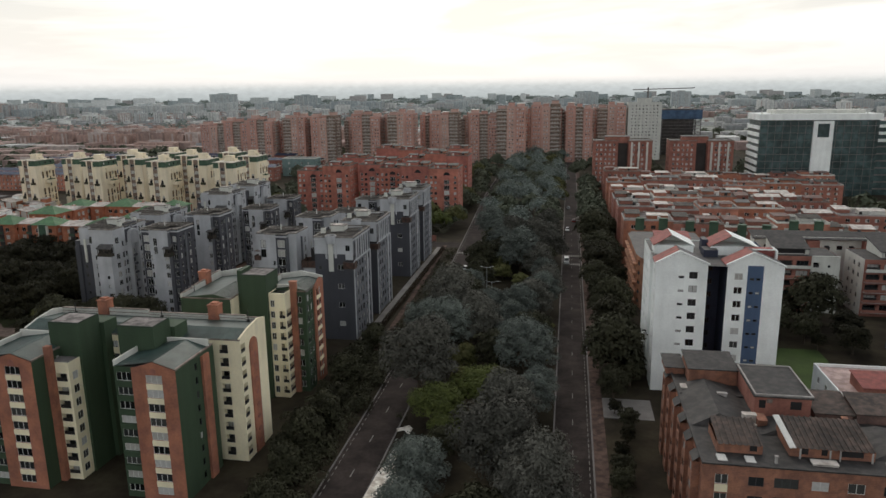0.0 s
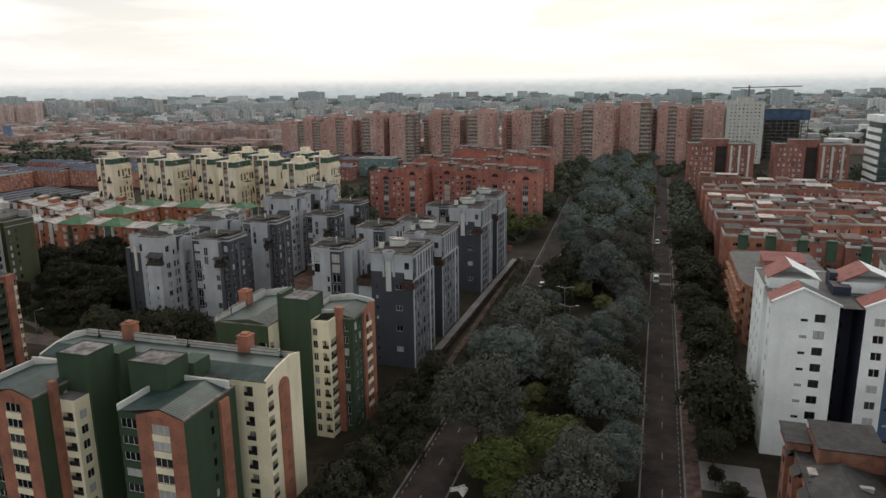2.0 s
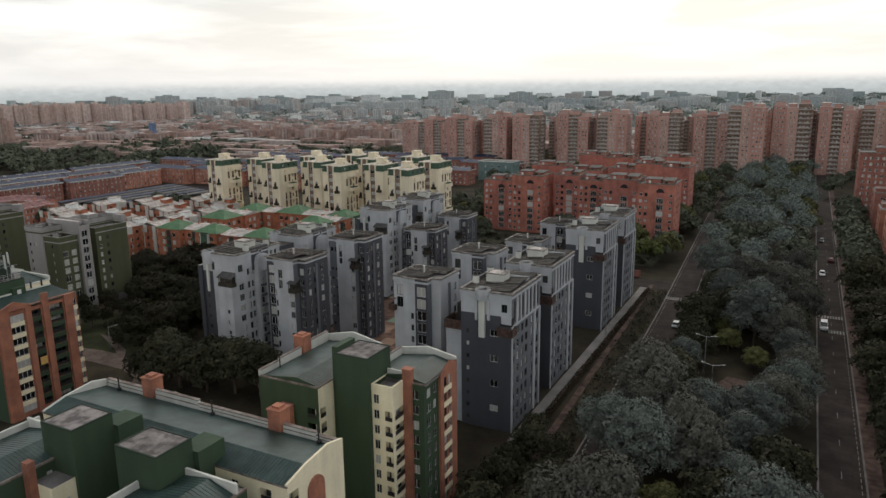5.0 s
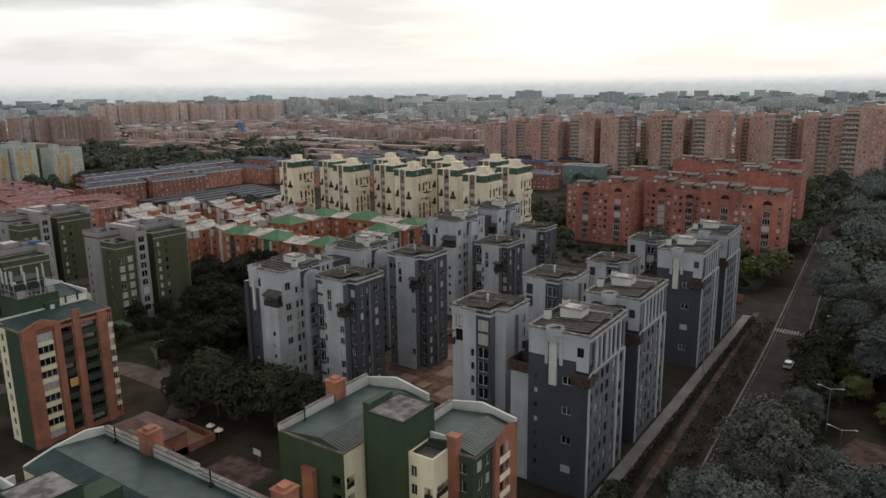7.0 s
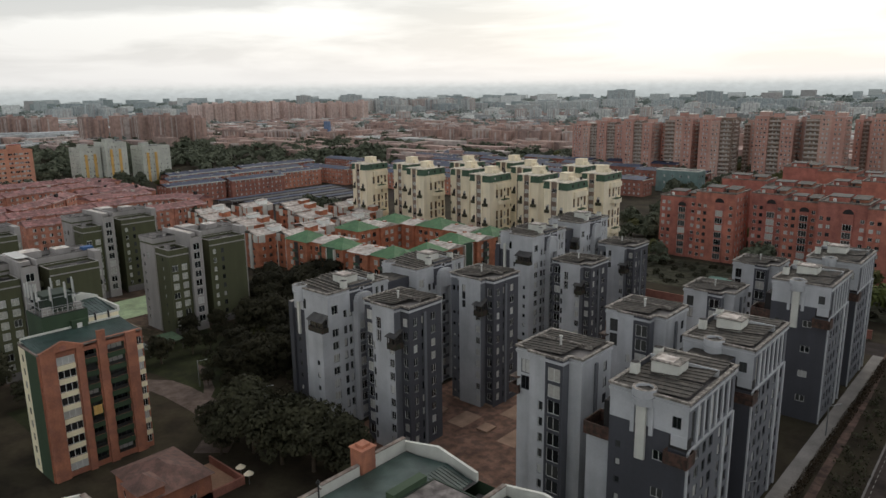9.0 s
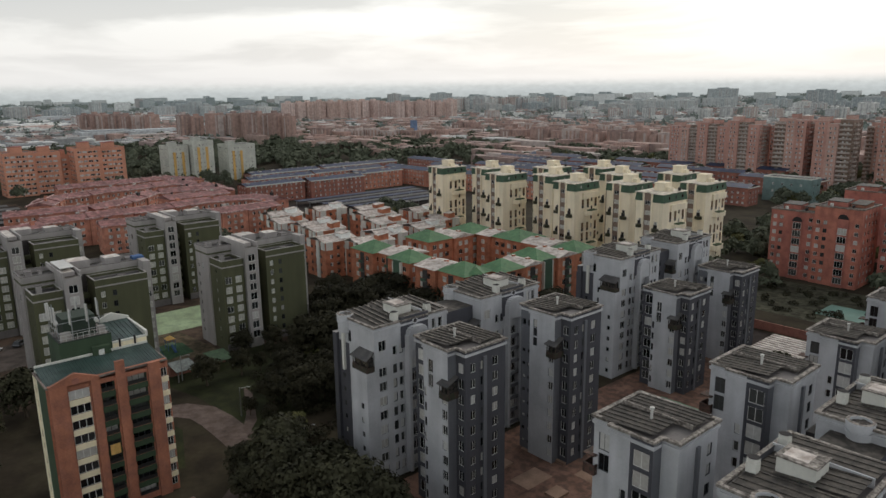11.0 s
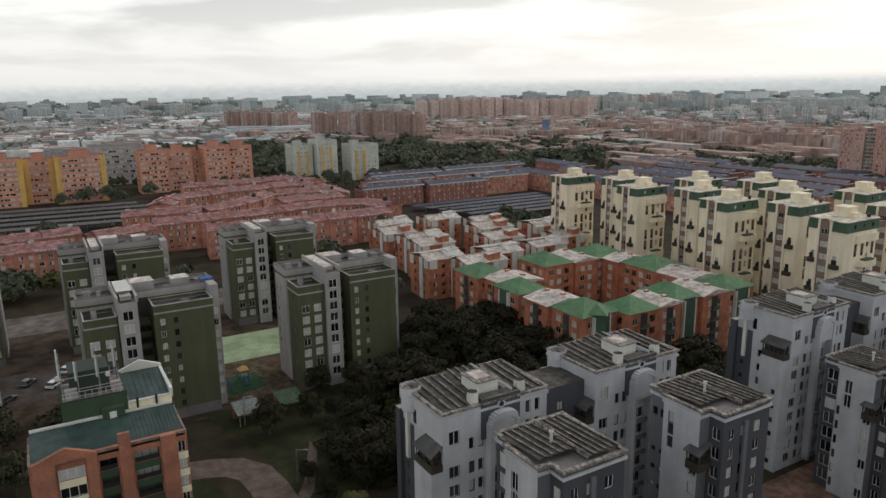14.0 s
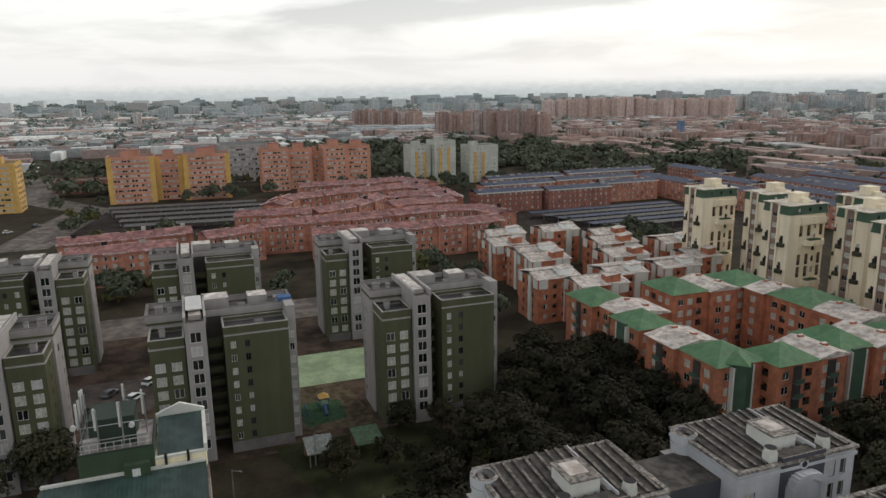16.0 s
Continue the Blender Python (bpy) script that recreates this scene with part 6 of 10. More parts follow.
for x0, x1, xm in ((0, 9.9, 4.35), (13.6, 24.2, 18.3)):
    for a_, b_ in (((x0 - 0.3, H), (xm, H + 2.6)), ((xm, H + 2.6), (x1 + 0.3, H))):
        k = Geo(); k.face([(a_[0], -0.28, a_[1] - 0.12), (b_[0], -0.28, b_[1] - 0.12), (b_[0], -0.28, b_[1] + 0.2), (a_[0], -0.28, a_[1] + 0.2)]); k.face([(a_[0], -0.28, a_[1] + 0.2), (b_[0], -0.28, b_[1] + 0.2), (b_[0], 0.25, b_[1] + 0.2), (a_[0], 0.25, a_[1] + 0.2)]); k.face([(b_[0], 0.25, b_[1] - 0.12), (a_[0], 0.25, a_[1] - 0.12), (a_[0], 0.25, a_[1] + 0.2), (b_[0], 0.25, b_[1] + 0.2)])
        k.obj("verge", [WHITE], wb, "white verge of the gable")

# brick building with dark terraces in the near corner
BROWN_T = mat("roof_sheet_brown", rgb(118, 92, 84), 0.7, stain=0.3, size=4, second=rgb(96, 78, 72))
nb = thing("apartment_block", "weathered orange brick block with dark bitumen terraces", "apartment block", (18.0, 86.2, 0))
g = Geo()
F = floors(5, 1.4, 2.7)
facade(nb, g, (0, 0), (30, 0), 0, 15, [(2.4, 1.6, F, 1.4, "w"), (6.6, 1.9, F, 1.3, "d"), (10.2, 2.9, F, 1.4, "d"), (14.2, 2.0, F, 1.3, "w"), (18.4, 2.0, F, 1.4, "w"), (22.5, 2.0, F, 1.3, "d"), (27, 2.0, F, 1.3, "w")], 0, 0, True)
facade(nb, g, (30, 0), (30, 21.5), 0, 15, [], 0)
facade(nb, g, (30, 21.5), (18, 21.5), 0, 15, [(4, 1.6, F, 1.3, "d"), (8, 1.6, F, 1.3, "w")], 0, 0, far=True)
facade(nb, g, (18, 21.5), (18, 35.3), 0, 15, [], 0)
facade(nb, g, (18, 35.3), (0, 35.3), 0, 15, [(4, 1.6, F, 1.3, "d"), (10, 1.6, F, 1.3, "w")], 0, 0, far=True)
facade(nb, g, (0, 35.3), (0, 0), 0, 15, [(2.5 + 2.35 * i, 1.5, F, 1.4, "bw"[i % 2]) for i in range(14)], 1, 1, True)
g.face([(x, y, 14.9) for x, y in ((0, 0), (30, 0), (30, 21.5), (18, 21.5), (18, 35.3), (0, 35.3))], 2)
g.obj("wall", [BRICK_N, BRICK_N, ROOF_N], nb)
for z in F:
    panel(nb, (1.6, 0), (3.2, 0), z - 1.1, 1.06, CREAM, 0.05)
parapet(0, 18, 21.5, 35.3, 14.9, 0.22, 0.35, [ROOF_N], nb, "roof_edge", "dark bitumen roof edge", out=0.12)
parapet(0, 30, 0, 21.5, 14.9, 0.2, 0.35, [ROOF_N], nb, "roof_edge", "dark bitumen roof edge", out=0.12)
for i in range(6):
    c = Geo()
    y0 = 1.6 + 5.5 * i
    facade(nb, c, (-1.0, y0 + 2.6), (-1.0, y0), 0, 14.2, [(1.3, 1.7, F, 1.4, "d")], 0, 0)
    c.face([(-1.0, y0, 0), (0, y0, 0), (0, y0, 14.2), (-1.0, y0, 14.2)], 0); c.face([(0, y0 + 2.6, 0), (-1.0, y0 + 2.6, 0), (-1.0, y0 + 2.6, 14.2), (0, y0 + 2.6, 14.2)], 0)
    c.face([(-1.0, y0, 14.2), (0, y0, 15.0), (0, y0 + 2.6, 15.0), (-1.0, y0 + 2.6, 14.2)], 1)
    c.obj("bay", [BRICK_N, ROOF_N], nb, "tan brick projecting bay")


def bitumen(x0, x1, y0, y1, z, h, ridge, label="dark patched bitumen roof slope"):
    """A low dark hipped sheet: its ridge runs along y at x = ridge."""
    k = Geo()
    a, b = (ridge, y0 + 1.4, z + h), (ridge, y1 - 1.0, z + h)
    k.face([(x0, y0, z), (x1, y0, z), a]); k.face([(x1, y0, z), (x1, y1, z), b, a]); k.face([(x1, y1, z), (x0, y1, z), b]); k.face([(x0, y1, z), (x0, y0, z), a, b])
    k.obj("roof_slope", [ROOF_N], nb, label)


bitumen(0.2, 9.0, 10.5, 25.4, 14.94, 1.5, 4.2)
bitumen(9.2, 18.0, 9.0, 14.6, 14.94, 0.9, 13.0)
bitumen(21.5, 29.6, 4.0, 13.0, 14.94, 1.0, 25.0)


def shed(x0, x1, y0, y1, h, rise, openings):
    """A brick roof shed: low front wall with openings, ribbed sheet rising to the back, pale side verge."""
    k = Geo(); k.box(x0, x1, y0, y1, 14.9, 14.9 + h, 0)
    ob = k.obj("rooftop_room", [BRICK_N], nb, "tan brick rooftop shed")
    k = Geo()
    for x in (x0, x1):
        k.face([(x, y0, 14.9 + h), (x, y1, 14.9 + h), (x, y1, 14.9 + h + rise)]); k.face([(x, y1, 14.9 + h + rise), (x, y1, 14.9 + h), (x, y0, 14.9 + h)])
    k.obj("side_gable", [BRICK_N], ob, "brick side gable")
    ribbed(x0 + 0.1, x1 - 0.1, y0 - 0.35, y1 + 0.2, 14.95 + h, 15.0 + h + rise, "y+", [ROOF_RUST], ob, "roof", 0.7, "rusty ribbed roof sheet", 0.14)
    for u, w in openings:
        k = Geo(); k.box(u, u + w, y0 - 0.04, y0, 15.3, 14.8 + h, 0, base=True); k.obj("opening", [DARK], ob, "dark opening")
    return ob


ROOF_RUST = mat("roof_sheet_rusty", rgb(60, 52, 48), 0.75, stain=0.5, size=2, second=rgb(84, 70, 63))
s1 = shed(2.3, 8.0, 3.4, 9.2, 1.25, 0.9, ((6.4, 0.9),))
s2 = shed(11.4, 21.6, 3.6, 10.2, 1.3, 1.1, ((12.6, 1.0), (15.2, 0.7), (17.6, 2.6)))
k = Geo(); k.face([(11.2, 3.2, 16.3), (12.0, 3.2, 16.35), (11.6, 10.2, 17.6), (10.8, 10.2, 17.5)]); k.face([(10.8, 10.2, 17.4), (11.6, 10.2, 17.5), (12.0, 3.2, 16.25), (11.2, 3.2, 16.2)]); k.obj("loose_sheet", [TANK], s2, "loose white roof sheet")
for x in (12.4, 16.0, 17.2, 21.0):
    k = Geo(); k.box(x, x + 0.18, 3.0, 3.18, 14.9, 16.25, 0); k.obj("post", [CONC], s2, "pale shed post")
roof_house(nb, 2.2, 9.6, 25.8, 33.0, 14.9, 2.5, BRICK_N, ROOF_N, 0.4, "orange brick rooftop room")
roof_house(nb, -0.9, 2.0, 29.5, 35.0, 14.9, 1.1, BRICK_N, ROOF_N, 0.2, "low orange brick roof hatch")
r4 = roof_house(nb, 9.7, 17.4, 15.2, 26.5, 14.9, 3.0, BRICK_R, ROOF_N, 0.2, "red brick rooftop room with dark flat roof")
for u, w in ((10.3, 0.9), (14.6, 1.5)):
    k = Geo(); k.box(u, u + w, 15.14, 15.2, 16.2, 17.4, 0, base=True); k.obj("opening", [DARK], r4, "dark window opening")
k = Geo(); k.box(11.3, 12.1, 15.12, 15.2, 17.0, 17.6, 0, base=True); k.obj("vent_panel", [COPING], r4, "tan vent panel")
parapet(9.6, 17.6, 15.0, 26.7, 18.25, 0.16, 0.2, [CONC], r4, "coping", "pale worn coping")
for a in ((18.0, 23.0, 15.0, 21.0, 1.0), (23.4, 29.0, 14.6, 20.0, 1.4)):
    roof_house(nb, a[0], a[1], a[2], a[3], 14.9, a[4], BROWN_T, ROOF_RUST, 0.9, "low room with dull red walls and rusty sheets")
for x, y in ((2.0, 1.3), (5.5, 1.3)):
    k = Geo(); k.box(x, x + 1.15, y - 0.7, y + 1.1, 14.92, 15.16, 0, base=True); k.box(x - 0.1, x + 1.25, y - 0.8, y - 0.7, 14.92, 15.2, 1, base=True); k.obj("skylight", [TANK, CONC_D], nb, "white roof skylight")
rr = random.Random(4)
for x, y, w, d, h, m in ((0.6, 22.6, 0.9, 1.6, 0.5, ROOF_W), (1.0, 24.0, 1.6, 0.6, 0.35, ROOF_W), (5.4, 19.4, 1.4, 0.5, 1.3, CONC), (7.6, 12.6, 1.8, 0.9, 1.2, ROOF_W), (9.4, 11.4, 1.2, 2.4, 1.0, BRICK_N), (6.6, 10.0, 2.2, 0.5, 0.9, COPING), (9.0, 1.2, 0.3, 0.3, 1.0, CONC), (18.6, 11.6, 1.6, 1.2, 0.9, CONC), (20.6, 12.2, 0.7, 0.7, 1.7, BRICK_N), (22.6, 2.0, 2.6, 0.9, 0.3, ROOF_W), (13.6, 1.4, 3.0, 1.2, 0.25, ROOF_W), (26.4, 1.6, 1.4, 1.4, 1.4, BRICK_N), (8.4, 33.4, 0.9, 0.9, 2.2, BRICK_N), (13.2, 28.2, 1.2, 1.2, 1.2, CONC), (24.6, 20.2, 1.4, 0.8, 1.6, COPING)):
    k = Geo(); k.box(x, x + w, y, y + d, 14.9, 14.9 + h, 0); k.box(x - 0.06, x + w + 0.06, y - 0.06, y + d + 0.06, 14.9 + h, 14.98 + h, 0, base=True)
    k.obj("roof_clutter", [m], nb, "small structure on the roof")

# low buildings and lawn beyond the white block
PALE_PINK = mat("roof_pale_pink", rgb(196, 172, 166), 0.85, stain=0.3, size=4, second=rgb(168, 146, 140))
sheet("lawn", rect(44.5, 60, 147, 172), 0.05, mat("bright_lawn", rgb(58, 76, 32), 0.95, stain=0.25, size=6), "bright green lawn in a courtyard", "lawn")
b = block("low_building", "low white building with brown roof", "building", 50.5, 72, 131, 146, 6, WHITE, 2, 4, roof=PALE_PINK)
k = Geo(); k.box(3.0, 21.5, -0.12, 0.0, 0.2, 5.2, 0, base=True); k.obj("panel", [BROWN_T], b, "dull red cladding panel")
roof_house(b, 4, 14, 0.5, 7, 6, 1.6, BRICK_R, ROOF_R, 0.8)
block("apartment_block", "steel blue apartment block seen at an angle", "apartment block", 76.5, 92, 152, 176, 20, BLUEP, 7, 3.2, rim=WHITE)

# curved tan brick block by the road
tb = thing("apartment_block", "tan brick apartment block with rounded balcony corner", "apartment block", (20, 196, 0))
g = Geo()
P = [(3.5, 0), (22, 0), (22, 44), (1.5, 44), (0, 40), (0, 8), (1.2, 3)]
F = floors(5, 1.4, 2.75)
for i in range(len(P)):
    a, c = P[i], P[(i + 1) % len(P)]
    ln = math.dist(a, c)
    facade(tb, g, a, c, 0, 15, cols(ln, 3.0, min(1.8, ln * 0.6), F, 1.4, "bd" if i > 3 or i == 0 else "w"), 0, 0, far=i in (1, 2))
g.face([(x, y, 14.7) for x, y in P], 1)
g.obj("wall", [BRICK_T, ROOF_DK], tb)
for z in F:
    k = Geo(); k.box(-0.9, 0, 6, 38, z - 0.3, z + 0.35, 0, base=True); k.obj("balcony", [BRICK_T], tb, "tan brick balcony band")
roof_house(tb, 5, 15, 5, 13, 14.7, 2.4, OFFWHITE, ROOF_D, 0.6); roof_house(tb, 7, 17, 22, 30, 14.7, 2.2, BRICK, ROOF_R, 0.8)

# white and brick zigzag block


def slope_roof(parent, x0, x1, y0, y1, za, zb, label="dark sloping sheet roof", t=0.18):
    """A thin mono-pitch roof that rises from za at the front to zb at the back."""
    k = Geo()
    P = [(x0, y0, za), (x1, y0, za), (x1, y1, zb), (x0, y1, zb)]
    k.v += P + [(x, y, z + t) for x, y, z in P]
    k.f += [(3, 2, 1, 0), (4, 5, 6, 7)] + [(i, (i + 1) % 4, (i + 1) % 4 + 4, i + 4) for i in range(4)]
    k.m += [0] * 6
    return k.obj("roof", [ROOF_N], parent, label)


def wedge(parent, name, x0, x1, y0, y1, z, za, zb, material, label):
    """A room whose top slopes from za at the front to zb at the back."""
    k = Geo()
    k.v += [(x0, y0, z), (x1, y0, z), (x1, y1, z), (x0, y1, z), (x0, y0, za), (x1, y0, za), (x1, y1, zb), (x0, y1, zb)]
    k.f += [(4, 5, 6, 7)] + [(i, (i + 1) % 4, (i + 1) % 4 + 4, i + 4) for i in range(4)]
    k.m += [0] * 5
    return k.obj(name, [material], parent, label)


def zigzag_unit(x, y, w, d, white, left=True):
    """Brick flats with deep balconies, a white stair panel, a set-back top storey and a dark sloping roof."""
    b = thing("apartment_block", "brick and white apartment block with sloped dark roof", "apartment block", (x, y, 0), group="brick and white blocks")
    g = Geo()
    F = floors(5, 1.6, 2.85)
    H = 16.0
    u = w * 0.56
    facade(b, g, (0, 0), (u, 0), 0, H, [(u * 0.28, u * 0.4, F, 1.7, "b"), (u * 0.76, u * 0.34, F, 1.7, "d")], 0, 0)
    facade(b, g, (u, -0.5), (w, -0.5), 0, H, [((w - u) * 0.16, 1.5, F, 1.4, "b"), ((w - u) * 0.62, 0.7, F, 0.7, "d")], 1, 1)
    facade(b, g, (u, 0), (u, -0.5), 0, H, [], 1)
    facade(b, g, (w, -0.5), (w, d), 0, H, cols(d, 3.4, 1.3, F, 1.3, "dw"), 0, 0, far=True)
    facade(b, g, (w, d), (0, d), 0, H, [], 0)
    facade(b, g, (0, d), (0, 0), 0, H, cols(d, 3.4, 1.3, F, 1.3, "wd"), 1, 1)
    g.face([(0, 0, H - 0.1), (w, 0, H - 0.1), (w, d, H - 0.1), (0, d, H - 0.1)], 2)
    g.obj("wall", [BRICK_R, white, ROOF_N], b)
    for z in F:
        k = Geo(); k.box(0.3, u - 0.2, -1.0, 0.0, z - 0.45, z - 0.3, 0, base=True); k.box(0.3, u - 0.2, -1.0, -0.88, z - 0.3, z + 0.5, 1, base=True); k.obj("balcony", [CONC, BRICK_R if z != F[-1] else white], b, "balcony with solid front")
    x0, x1 = (0.0, u) if left else (u * 0.6, w)
    top = wedge(b, "top_storey", x0, x1, 2.6, d - 1, H - 0.1, H + 1.7, H + 3.6, white, "white set-back top storey")
    slope_roof(top, x0 - 0.5, x1 + 0.2, 1.8, d - 0.6, H + 1.5, H + 3.7)
    k = Geo(); k.box(x0 + 0.8, x1 - 1.0, 2.5, 2.6, H + 0.2, H + 1.4, 0, base=True); k.obj("opening", [DARK], top, "dark terrace window")
    k = Geo(); k.box(u, w, -0.7, -0.3, H, H + 0.25, 0, base=True); k.obj("coping", [white], b, "white coping")
    return b


zigzag_unit(57.5, 203, 16.5, 12, OFFWHITE)
zigzag_unit(79.5, 201, 15, 14, OFFWHITE, False)
zigzag_unit(97, 204, 16, 14, OFFWHITE)
bk = block("apartment_block", "long white and brick range with dark overhanging roof", "apartment block", 56, 104, 221, 226, 17.2, OFFWHITE, 5, 3.4, (1.6, 1.3), "brick and white blocks", style="db", far="nwe")
slope_roof(bk, -0.8, 49, -1.4, 5.4, 17.3, 18.6, "long dark overhanging roof")
for x in (14.6, 30.0):
    k = Geo(); k.box(x, x + 3.2, -2.2, 0.0, 0, 17.0, 0); k.obj("brick_pier", [BRICK_R], bk, "red brick pier")

# brick estate along the road, long stepped rows
rng = random.Random(11)
for r, (y, xe, h) in enumerate(((252, 92, 15), (284, 111, 15), (314, 100, 15), (341, 100, 14), (372, 118, 14.5), (408, 142, 15))):
    x = 20
    i = 0
    while x < xe:
        w = 17 if r == 0 else rng.choice((14, 17, 20))
        hh = h + rng.choice((-1.4, -0.6, 0, 0.8)) - (1.0 if i > 3 else 0)
        wall = (BRICK, BRICK_R, BRICK_R, BRICK_P)[(i + r) % 4]
        b = block("row_block", "orange brick row of flats with stepped roof terraces", "apartment block", x, x + w, y + rng.choice((-1.2, 0, 0, 1.5)), y + 15, hh, wall, 5, 3.4, (1.6, 1.3), "brick rows by the road", far="nsew" if r else "new", style="wdd", rim=rng.choice((OFFWHITE, wall, CONC, CONC, COPING)), roof=rng.choice((ROOF_DK, DECK, BROWN_T, ROOF_D)))
        roof_house(b, 1, 6.0, 7, 13, hh, 1.3, wall, rng.choice((ROOF_W, ROOF_D, ROOF_DK, BROWN_T)), rng.choice((0.2, 0.6)))
        roof_house(b, 8.5, w - 1.5, 4.5, 8.5, hh, 1.2, rng.choice((OFFWHITE, wall, wall)), rng.choice((BROWN_T, ROOF_W, ROOF_D, ROOF_DK)), rng.choice((0.3, 0.7)))
        k = Geo(); k.box(0.3, w - 0.3, 14.0, 14.4, hh, hh + 1.0, 0); k.obj("roof_screen", [rng.choice((OFFWHITE, OFFWHITE, wall, COPING))], b, "low roof screen wall")
        for j in range(2):
            q = rng.uniform(1, w - 2)
            k = Geo(); k.cyl(q, rng.uniform(2, 4), 0.55, hh, hh + 1.2, 10, 0); k.obj("water_tank", [TANK if j else DARK], b, "round roof water tank")
        if r == 0:
            for u in (4, 12):
                k = Geo(); k.box(u, u + 3.0, -0.3, 0.0, 9.5, hh + 0.9, 0, base=True); k.cyl(u + 1.5, 0.1, 1.5, hh + 0.9, hh + 1.1, 12, 0)
                k.obj("glazed_bay", [YGREEN], b, "dark green glazed bay")
        for j in range(3):
            q = rng.uniform(1, w - 3)
            k = Geo(); k.box(q, q + rng.uniform(1.2, 3.5), 10.5, 14.2, hh, hh + rng.uniform(0.4, 1.6), 0)
            k.obj("roof_hatch", [rng.choice((ROOF_W, CONC, BRICK_R, ROOF_D))], b, "roof hatch")
        x += w
        i += 1
sheet("yard", rect(118, 170, 300, 382), 0.04, mat("beige_yard", rgb(176, 158, 128), 0.9, stain=0.25, size=12), "beige open yard", "yard")

# glass office building
ob_ = thing("office_building", "dark green glass office building with white bands", "office building", (107, 430, 0))
GLZ = mat("green_curtain_glass", rgb(62, 80, 80), 0.15, metal=0.1, stain=0.5, size=9, grain=0.05, second=rgb(84, 104, 104), spec=0.7)
k = Geo(); k.box(0, 62, 0, 26, 0, 43, 0, top=1); k.obj("glazing", [GLZ, CONC], ob_, "green curtain wall")
k = Geo(); k.box(62, 120, 8, 60, 0, 42, 0, top=1); k.obj("rear_glazing", [GLZ, CONC], ob_, "dark glazing of the rear wing")
for i, z in enumerate(range(4, 43, 4)):
    k = Geo(); k.box(-0.2, 62.2, -0.2, 26.2, z - 0.35, z - 0.1, 0, base=True); k.obj("floor_band", [CONC_D], ob_, "dark floor band")
    k = Geo(); k.box(61.8, 120.3, 7.4, 60.3, z - (1.7 if z > 30 else 0.8), z, 0, base=True); k.obj("floor_band", [WHITE if z > 30 else CONC_D], ob_, "white floor band")
    k = Geo(); k.box(-0.8, -0.2, 0.6, 26.4, z - 2.3, z - 0.2, 0, base=True); k.obj("floor_band", [WHITE], ob_, "white floor band of the end bay")
for x in range(4, 62, 4):
    k = Geo(); k.box(x - 0.1, x + 0.1, -0.24, -0.02, 0, 42, 0, base=True); k.obj("mullion", [CONC_D], ob_, "dark mullion")
k = Geo(); k.box(27.8, 38.2, -1.6, 4, 0, 42.4, 0); k.obj("stair_tower", [WHITE], ob_, "white stair tower")
k = Geo(); k.box(30.0, 36.0, -1.7, -1.6, 33.5, 41.0, 0, base=True); k.obj("tower_window", [GLZ], ob_, "tall dark window of the stair tower")
k = Geo(); k.box(-1.2, 63, -1.4, 27, 43, 46.4, 0, base=True); k.obj("roof_band", [WHITE], ob_, "white roof band")
k = Geo(); k.box(8, 56, 5, 22, 46.4, 48.4, 0); k.obj("plant_room", [OFFWHITE], ob_, "white rooftop plant room")
for x in range(0, 62, 5):
    k = Geo(); k.box(x, x + 0.5, 0.2, 0.7, 46.4, 48.0, 0); k.obj("roof_post", [OFFWHITE], ob_, "pale roof post")

# far brick, its colour paled to carry the distance haze
HAZE_B = mat("brick_far_hazed", rgb(186, 144, 132), 0.9, stain=0.15, size=12)


BRICK_S = mat("brick_slab_orange", rgb(188, 122, 104), 0.88, stain=0.25, size=6, streak=0.2, second=rgb(168, 108, 94))
BRICK_SR = mat("brick_slab_red", rgb(178, 114, 101), 0.88, stain=0.25, size=6, streak=0.2, second=rgb(160, 102, 92))


